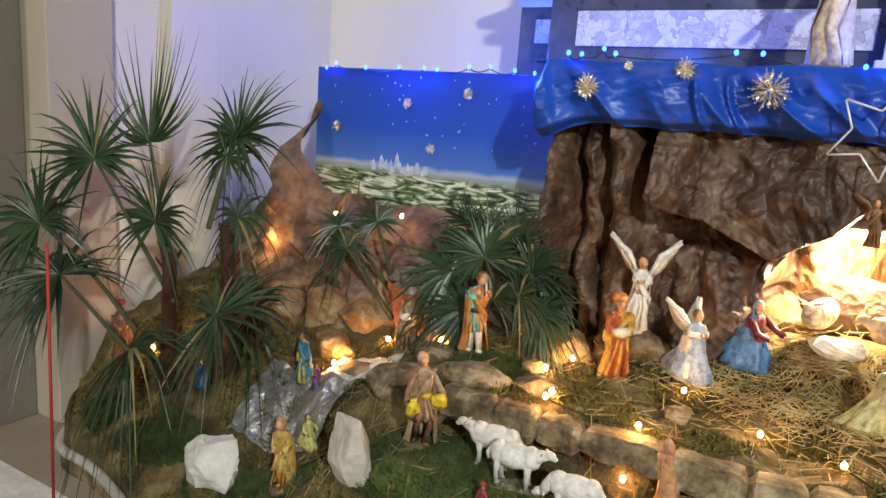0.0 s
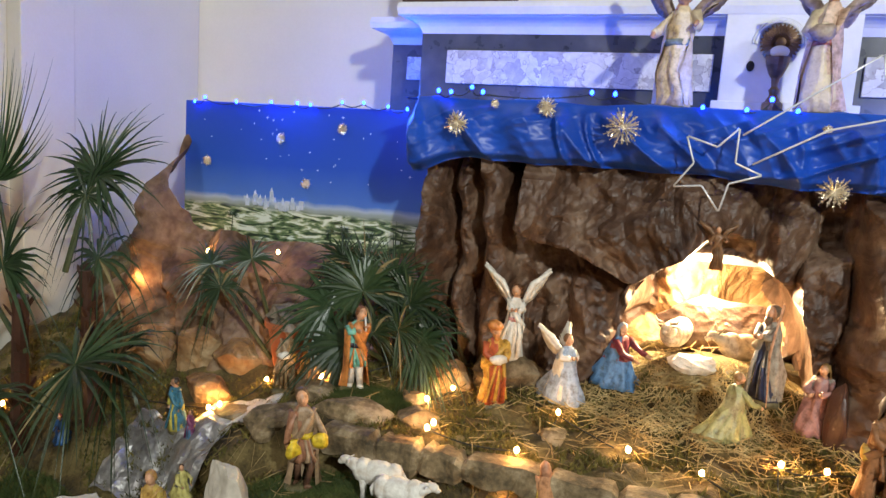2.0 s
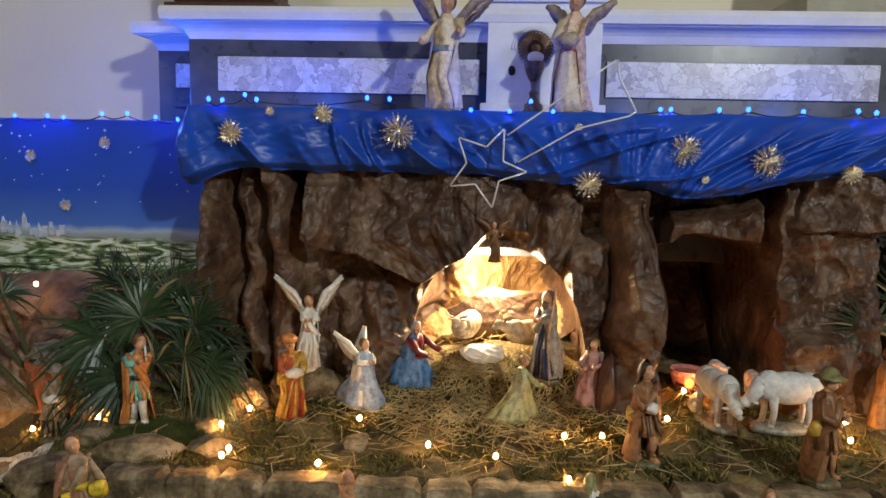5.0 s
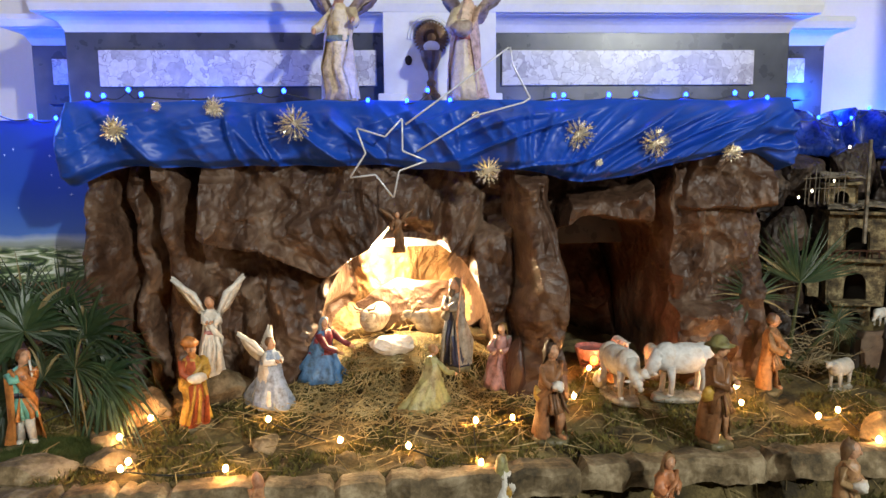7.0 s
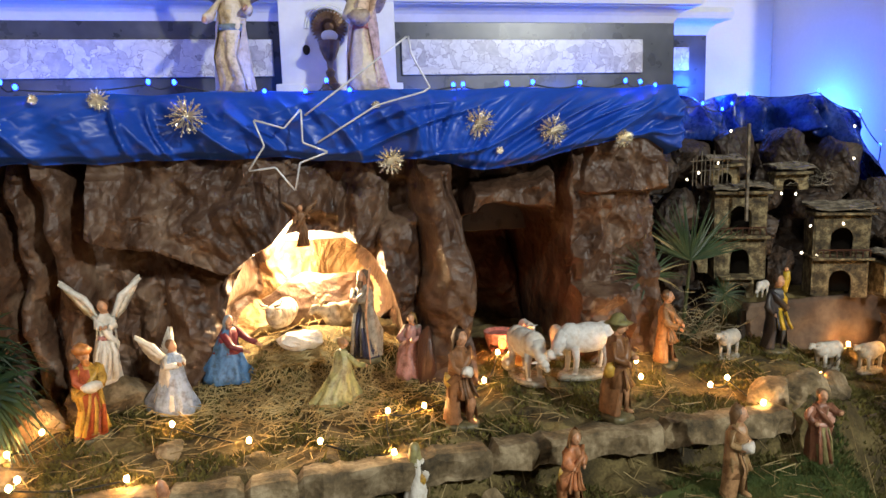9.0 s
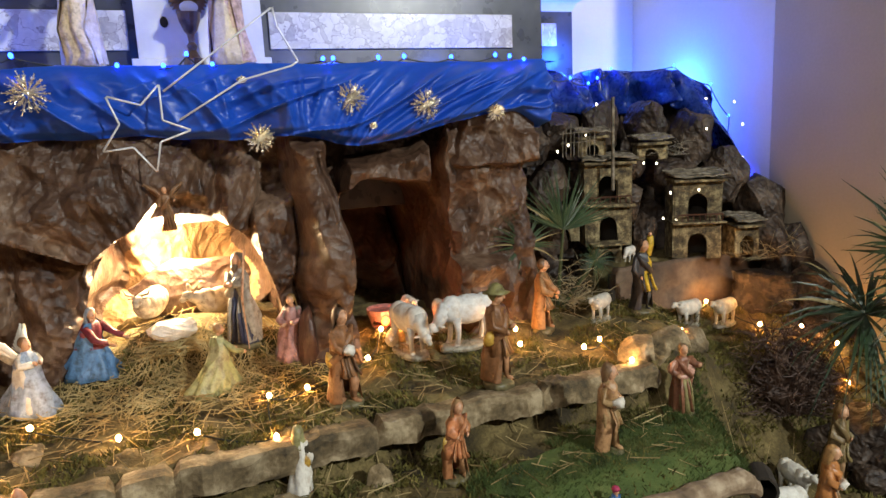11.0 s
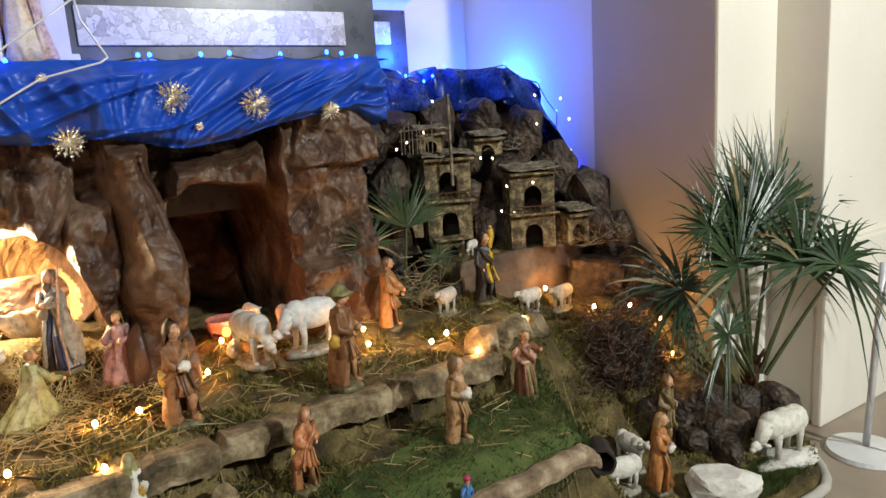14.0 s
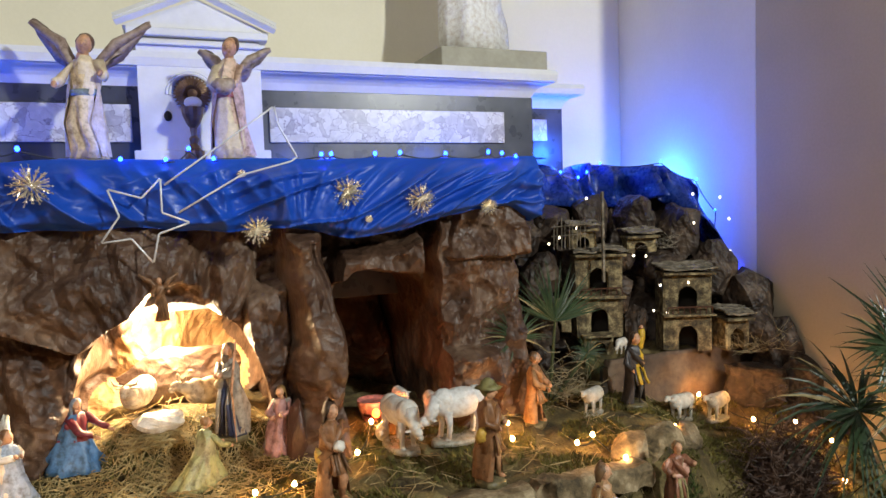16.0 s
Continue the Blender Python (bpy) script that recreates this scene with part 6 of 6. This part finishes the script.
loft(bm, [(0.01, 0.05, z, r, r, 0) for z, r in ((0.0, 0.04), (0.05, 0.055), (0.06, 0.055), (0.05, 0.045))], 0, 16)
part("bowl", bm, paint(PINK), fire)
lamp("ember_light", "POINT", (1.09, 2.05, 0.70), 0.45, (1.0, 0.14, 0.03), 0.01)
for x, y in ((1.36, 2.05), (1.42, 2.0)):
    ob = empty("wooden_rack", (x, y, ground_z(x, y)), "little rack of bare twigs beside the flock", "toy fence", "twig racks", rz=15)
    for k in range(5):
        bm = bmesh.new()
        tube(bm, [(0.016 * k - 0.03, 0, 0), (0.016 * k - 0.03 + 0.006 * (-1) ** k, 0, 0.085)], 0.0028, 0, 5)
        part("twig", bm, M_STRAW, ob)
    bm = bmesh.new()
    tube(bm, [(-0.045, 0, 0.05), (0.045, 0, 0.055)], 0.003, 0, 5)
    part("crossbar", bm, M_STRAW, ob)

# ---- stones, foil and rim ----
ledge = empty("stone_ledge", (0, 0, 0), "row of flat buff stones edging the raised ground", "stone edging")
rng = random.Random(9)
x = -0.46
while x < 1.36:
    w = rng.uniform(0.12, 0.22) if x < 0.4 else rng.uniform(0.34, 0.52)
    bm = bmesh.new()
    hgt = rng.uniform(0.055, 0.085)
    n = int(w / 0.02)
    rings = []
    for k in range(n + 1):
        xx = x + w * k / n
        y = 1.455 + 0.06 * sstep(0.2, 1.3, xx) + 0.012 * nz(xx, 0, 4, 9)
        e = 0.55 if k in (0, n) else 1.0
        zt = 0.594 + 0.010 * nz(xx, 3, 1, 6) + 0.004 * facets(xx * 18, 3, 4)
        rings.append([bm.verts.new((xx + 0.004 * nz(k, a, 3, 1.7), y + dy * e, zt - 0.05 + (dz + 0.05) * e + 0.008 * nz(xx, dz, 5, 40))) for a, (dy, dz) in enumerate(((-0.026, -hgt), (-0.030 + 0.016 * facets(xx * 21, 1, 8), -0.06), (-0.030 + 0.014 * facets(xx * 25, 5, 9), -0.012), (-0.022, 0.0), (0.0, 0.002), (0.04, -0.002), (0.05, -0.05), (0.03, -hgt)))])
    skin(bm, rings)
    part("stone", bm, M_STONE, ledge)
    x += w - 0.01
for i, (sx, sy, d, t) in enumerate(((-0.42, 1.55, (0.26, 0.16, 0.10), 10), (-0.66, 1.56, (0.24, 0.20, 0.12), 35), (-0.25, 1.60, (0.15, 0.12, 0.09), 5), (-0.62, 1.72, (0.22, 0.14, 0.08), -15), (-0.30, 1.72, (0.10, 0.07, 0.07), 20),
                                    (0.10, 1.68, (0.10, 0.08, 0.05), 0), (1.82, 1.62, (0.24, 0.14, 0.16), 12), (1.70, 1.60, (0.16, 0.10, 0.14), -8), (1.95, 1.68, (0.20, 0.12, 0.10), 20), (-0.9, 1.72, (0.2, 0.16, 0.06), 5),
                                    (0.62, 1.40, (0.12, 0.08, 0.10), 0), (0.86, 1.44, (0.08, 0.05, 0.12), 0))):
    rock("stone", "flat buff stone set in the moss", (sx, sy), (d[0] * 0.85, d[1] * 0.85, d[2] * 0.85), i + 11, M_STONE, t, 0.45, group="crib stones", sharp=0.85)
for i, (sx, sy, d, t) in enumerate(((-1.40, 1.88, (0.20, 0.16, 0.18), 10), (-1.22, 1.92, (0.18, 0.14, 0.20), 40), (-1.06, 1.93, (0.18, 0.14, 0.16), 70), (-0.74, 1.94, (0.18, 0.14, 0.20), 15), (-1.10, 1.80, (0.20, 0.12, 0.12), -20),
                                    (-0.66, 1.84, (0.18, 0.12, 0.10), 30), (-0.26, 1.88, (0.16, 0.12, 0.12), 50), (-1.52, 1.80, (0.16, 0.14, 0.16), 80))):
    rock("paper_rock", "crumpled tan paper rock on the bank", (sx, sy), d, i + 131, M_KRAFT_LIT, t, 0.35, group="paper rocks", sharp=0.9)
rock("white_stone", "broken white stone block near the rim", (-1.12, 1.27), (0.20, 0.13, 0.15), 31, M_WSTONE, 15, 0.12, sharp=0.8)
rock("pale_rock", "tall pale rock standing in the grass", (-0.56, 1.21), (0.11, 0.09, 0.21), 33, material("pale_tan_rock", [(0.38, 0.34, 0.27), (0.62, 0.57, 0.48)], 0.9, 14, 0.6), 20, 0.2)
rock("white_stone", "broken white stone block by the rim", (2.20, 1.10), (0.24, 0.17, 0.14), 35, M_WSTONE, -25, 0.15, sharp=0.8)
for i, (sx, sy, d) in enumerate(((2.44, 1.30, (0.20, 0.16, 0.16)), (2.58, 1.30, (0.16, 0.15, 0.18)), (2.68, 1.24, (0.18, 0.16, 0.20)), (2.36, 1.22, (0.13, 0.10, 0.10)), (2.48, 1.42, (0.24, 0.18, 0.2)), (2.30, 1.30, (0.10, 0.09, 0.09)))):
    rock("dark_rock", "dark brown bark lump piled round the palm", (sx, sy), d, i + 51, M_HILL, 20 * i, 0.25, group="bark lumps", sharp=0.15)
tagged(sheet("silver_foil", 40, 24, lambda u, v: (-1.22 + 0.36 * u, 1.42 + 0.22 * v, ground_z(-1.22 + 0.36 * u, 1.42 + 0.22 * v) + 0.012 + 0.02 * facets(u * 9, v * 6, 71)), M_FOIL, smooth=False, thick=0.002), "crumpled silver foil river", "foil")
tagged(sheet("pale_ground_slab", 30, 20, lambda u, v: (-1.03 + 0.26 * u, 1.62 + 0.14 * v, ground_z(-1.03 + 0.26 * u, 1.62 + 0.14 * v) + 0.010 + 0.006 * nz(u, v, 3, 5)), M_WSTONE, thick=0.006), "pale plaster path under the lights", "path")
rim = empty("tray_rim", (0, 0, 0), "pale curved rim of the crib's bed", "rim")
bm = bmesh.new()
tube(bm, [(xx, rim_y(xx) - 0.012, 0.075 + 0.005 * nz(xx, 0, 2, 4)) for xx in np.linspace(-2.08, 2.88, 90)], 0.017, 0, 8)
part("rim_roll", bm, material("grey_rim", [(0.34, 0.32, 0.28), (0.55, 0.52, 0.46)], 0.6, 9, 0.3), rim, smooth=True)
bm = bmesh.new()
pts = [(xx, rim_y(xx) - 0.012) for xx in np.linspace(-2.08, 2.88, 90)]
for (ax, ay), (bx, by) in zip(pts, pts[1:]):
    vs = [bm.verts.new(p) for p in ((ax, ay, 0), (bx, by, 0), (bx, by, 0.08), (ax, ay, 0.08))]
    bm.faces.new(vs)
part("rim_skirt", bm, M_STONE, rim)
roll = empty("bark_roll", (0, 0, 0), "curled strip of brown bark edging the grass", "bark")
bm = bmesh.new()
rings = []
for k in range(26):
    xx = 1.22 + 0.52 * k / 25
    cy, cz, r = 1.150 + 0.05 * (xx - 1.2) + 0.01 * nz(xx, 0, 1, 5), ground_z(xx, 1.17) + 0.022, 0.030 + 0.006 * nz(k, 0, 0, 0.5)
    arc = [radians(-150 + 250 * a / 9) for a in range(10)]
    rings.append([bm.verts.new((xx, cy + r * math.sin(t), cz + r * math.cos(t))) for t in arc] + [bm.verts.new((xx, cy + (r - 0.004) * math.sin(t), cz + (r - 0.004) * math.cos(t))) for t in arc[::-1]])
skin(bm, rings)
part("bark", bm, material("bark", [(0.07, 0.045, 0.025), (0.22, 0.15, 0.09), (0.48, 0.38, 0.26)], 0.85, 18, 0.6), roll)
curl = empty("bark_roll", (1.775, 1.19, ground_z(1.775, 1.19) + 0.03), "short hollow roll of dark bark in the moss", "bark", rz=-38)
bm = bmesh.new()
loft(bm, [(0, 0, -0.06, 0.036, 0.036, 0.03), (0, 0, 0.06, 0.034, 0.034, 0.03), (0, 0, 0.06, 0.028, 0.028, 0.03), (0, 0, -0.04, 0.028, 0.028, 0.03)], 0, 20)
bmesh.ops.rotate(bm, verts=bm.verts, matrix=Matrix.Rotation(radians(80), 3, "X"))
part("bark", bm, M_SHADE, curl)

# ---- moss, straw, turf ----


def scatter(name, label, n, region, make, mt, seed, category):
    rng = random.Random(seed)
    verts, faces = [], []
    for _ in range(n):
        xy = region(rng)
        if xy:
            make(rng, xy[0], xy[1], verts, faces)
    me = bpy.data.meshes.new(name)
    me.from_pydata(verts, [], faces)
    me.materials.append(mt)
    return tagged(new(name, me), label, category, kind="stuff")


def straw_piece(rng, x, y, verts, faces, l0=0.025, l1=0.075, up=0.012):
    a, ln = rng.random() * 6.28, rng.uniform(l0, l1)
    dx, dy = math.cos(a) * ln / 2, math.sin(a) * ln / 2
    lift = rng.uniform(0.003, up)
    p = Vector((x - dx, y - dy, ground_z(x - dx, y - dy) + lift))
    q = Vector((x + dx, y + dy, ground_z(x + dx, y + dy) + lift + rng.uniform(-0.002, 0.02)))
    s = Vector((-dy, dx, 0)).normalized() * rng.uniform(0.0007, 0.0016)
    k = len(verts)
    t = Vector((0, 0, s.length * 1.4))
    verts.extend(((*(p - s),), (*(p + s),), (*(p + t),), (*(q - s),), (*(q + s),), (*(q + t),)))
    faces.extend(((k, k + 3, k + 5, k + 2), (k + 2, k + 5, k + 4, k + 1), (k, k + 1, k + 4, k + 3)))


def tuft(rng, x, y, verts, faces, hgt=0.016, wide=0.004, n=3):
    z = ground_z(x, y) - 0.002
    for _ in range(n):
        a, b = rng.random() * 6.28, rng.random() * 6.28
        h = hgt * rng.uniform(0.4, 1.1)
        k = len(verts)
        ox, oy = rng.uniform(-1, 1) * wide * 2, rng.uniform(-1, 1) * wide * 2
        w = wide * rng.uniform(0.5, 1)
        verts.extend(((x + ox - w * math.cos(a), y + oy - w * math.sin(a), z), (x + ox + w * math.cos(a), y + oy + w * math.sin(a), z), (x + ox + h * 0.7 * math.cos(b), y + oy + h * 0.7 * math.sin(b), z + h)))
        faces.append((k, k + 1, k + 2))


def cave_straw(r):
    return 0.45 + r.gauss(0, 0.22), 1.93 + r.gauss(0, 0.13)


def all_over(r):
    x, y = r.uniform(-0.9, 2.3), r.uniform(1.1, 2.05)
    return (x, y) if nz(x, y, 11, 4) > -0.25 else None


scatter("straw_litter", "loose golden straw strewn before the cave", 2000, cave_straw, straw_piece, M_STRAW, 1, "straw")
scatter("straw_litter", "dry straw and twigs scattered over the moss", 1500, all_over, straw_piece, material("dull_straw", [(0.10, 0.068, 0.024), (0.26, 0.18, 0.07), (0.46, 0.36, 0.17)], 0.8, 9, 0.1), 2, "straw")


def mossy(r):
    x, y = r.uniform(-2.0, 2.7), r.uniform(1.05, 2.1)
    return (x, y) if nz(x, y, 5, 5) + 0.5 * nz(x, y, 6, 14) > -0.05 and y > rim_y(x) + 0.02 else None


scatter("moss", "olive and brown moss clumps over the earth", 42000, mossy, lambda r, x, y, v, f: tuft(r, x, y, v, f, 0.017, 0.0045, 3), M_MOSS, 3, "moss")


def turf_spot(r):
    cx, cy, rx, ry = r.choice(((1.45, 1.30, 0.42, 0.16), (1.85, 1.42, 0.16, 0.14), (-0.36, 1.30, 0.26, 0.15), (-0.95, 1.25, 0.25, 0.08), (-1.5, 1.33, 0.3, 0.1), (-0.45, 1.68, 0.14, 0.06), (2.4, 1.10, 0.22, 0.05)))
    a, q = r.random() * 6.28, r.random() ** 0.5
    x, y = cx + rx * q * math.cos(a), cy + ry * q * math.sin(a)
    return (x, y) if nz(x, y, 15, 6) > -0.3 and y > rim_y(x) + 0.02 else None


scatter("green_turf", "bright green artificial turf patches", 42000, turf_spot, lambda r, x, y, v, f: tuft(r, x, y, v, f, 0.021, 0.0022, 3), M_TURF, 4, "turf")

# ---- dry bush, twigs and turf mats ----
def tangle(name, label, category, at, dims, n, mt, seed, length=0.09, thin=0.0013, core=None):
    """A mass of bent twigs round a middle, thinner towards its rim."""
    rng = random.Random(seed)
    ob = empty(name, at, label, category)
    bm = bmesh.new()
    for _ in range(n):
        p = Vector((rng.gauss(0, 0.42), rng.gauss(0, 0.42), abs(rng.gauss(0, 0.5))))
        p = Vector((p.x * dims[0], p.y * dims[1], p.z * dims[2]))
        d = Vector((rng.uniform(-1, 1), rng.uniform(-1, 1), rng.uniform(-0.25, 0.8))).normalized() * length * rng.uniform(0.4, 1.2)
        bend = Vector((rng.uniform(-1, 1), rng.uniform(-1, 1), rng.uniform(-1, 1))) * length * 0.18
        q = [p, p + d * 0.5 + bend, p + d]
        for v in q:
            v.z = max(v.z, 0.002)
        tube(bm, q, [thin * 1.3, thin, thin * 0.5], 0, 3, False)
    tagged(part("twig_mass", bm, mt, ob), kind="stuff")
    if core:
        bm = bmesh.new()
        blob(bm, (0, 0, dims[2] * 0.35), (dims[0] * 0.62, dims[1] * 0.62, dims[2] * 0.5), 0, 20, 0.5, seed)
        part("bush_core", bm, core, ob)
    return ob


M_DRYBUSH = material("dry_bush", [(0.016, 0.008, 0.005), (0.05, 0.024, 0.014), (0.11, 0.06, 0.035)], 0.7, 20, 0.3)
M_TWIG = material("pale_twig", [(0.16, 0.12, 0.06), (0.34, 0.28, 0.16)], 0.8, 20, 0.2)
tangle("dry_bush", "dark brown dry bush with tangled twigs on the bank", "bush", (2.27, 1.56, ground_z(2.27, 1.56)), (0.16, 0.12, 0.22), 1700, M_DRYBUSH, 3, 0.075, 0.0016, M_DRYBUSH)
tangle("dry_grass", "dry grass and twigs on the terrace edge", "dry grass", (2.62, 1.97, 0.735), (0.17, 0.08, 0.05), 130, M_TWIG, 5, 0.11, 0.0012)
tangle("dry_grass", "dry twigs below the small palm", "dry grass", (1.76, 2.02, ground_z(1.76, 2.02)), (0.10, 0.08, 0.14), 120, M_TWIG, 6, 0.10, 0.0012)
tangle("dry_grass", "grey twigs piled high on the village hill", "dry grass", (2.28, 2.17, 1.13), (0.10, 0.04, 0.06), 60, M_ROOF, 7, 0.08, 0.0010)
fence = empty("twig_fence", (1.86, 2.16, 1.20), "tiny grey wooden scaffold fence on the hilltop", "toy fence", rz=-12)
for k in range(9):
    bm = bmesh.new()
    tube(bm, [(0.015 * k - 0.06, 0.008 * (k % 2), -0.05), (0.015 * k - 0.058, 0.008 * (k % 2), 0.045 + 0.012 * (k % 3))], 0.0016, 0, 5)
    part("picket", bm, M_ROOF, fence)
for zz in (0.0, 0.035):
    bm = bmesh.new()
    tube(bm, [(-0.07, -0.003, zz), (0.068, -0.003, zz + 0.006)], 0.0016, 0, 5)
    part("rail", bm, M_ROOF, fence)
tagged(boxed("wooden_pole", (1.985, 1.995, 2.13, 2.14, 1.02, 1.36), M_ROOF, bevel=0.002), "thin grey pole standing in the toy village", "pole")


def turf_mat(cx, cy, rx, ry, seed):
    def at(u, v):
        a = 2 * math.pi * u
        r = v * (1 + 0.18 * nz(math.cos(a), math.sin(a), seed, 1.6))
        x, y = cx + rx * r * math.cos(a), cy + ry * r * math.sin(a)
        return (x, y, ground_z(x, y) + 0.008)
    return tagged(sheet("turf_mat", 60, 14, at, M_TURF), "flat green artificial turf mat on the bank", "turf", "turf mats")


turf_mat(1.47, 1.30, 0.36, 0.12, 1.5)
turf_mat(1.84, 1.42, 0.13, 0.10, 3.5)
turf_mat(-0.36, 1.29, 0.20, 0.11, 5.5)

# ---- posts beside the crib ----
post = empty("barrier_post", (3.0, 1.09, 0), "grey metal post on a round white base", "post")
bm = bmesh.new()
loft(bm, [(0, 0, 0.002, 0.13, 0.13, 0), (0, 0, 0.018, 0.125, 0.125, 0), (0, 0, 0.03, 0.04, 0.04, 0)], 0, 28)
part("base", bm, M_WHITEPAINT, post, smooth=False)
bm = bmesh.new()
tube(bm, [(0, 0, 0.02), (0.01, -0.02, 0.70)], 0.012, 0, 10)
part("pole", bm, M_WIRE, post, smooth=True)
M_REDCORD = material("red_cord", [(0.35, 0.02, 0.02), (0.5, 0.04, 0.035)], 0.7, 40, 0.3)
cord = empty("barrier_rope", (2.98, 1.06, 0.01), "red rope hanging beside the metal post", "rope")
bm = bmesh.new()
tube(bm, [(0.03, -0.05, 0.66), (0.0, -0.05, 0.45), (-0.03, -0.06, 0.25), (0.02, -0.05, 0.05), (0.05, -0.05, 0.0)], 0.006, 0, 7)
part("cord_length", bm, M_REDCORD, cord, smooth=True)
lpost = empty("red_post", (-1.525, 1.03, 0.0), "thin red rod standing before the palm", "post")
bm = bmesh.new()
tube(bm, [(0, 0, 0), (0.02, 0, 0.86)], 0.0045, 0, 8)
part("rod", bm, M_REDCORD, lpost, smooth=True)
step = boxed("marble_strip", (-3.2, -1.3, 0.98, 1.12, 0.0, 0.006), M_WSTONE, bevel=0.002)
struct(step, "pale marble strip in the floor", "floor strip")
tagged(boxed("wall_panel", (-2.25, -2.2, 0.95, 1.26, 1.22, 2.4), M_DARKWOOD, bevel=0.01), "dark brown wooden panel on the wall", "panel")
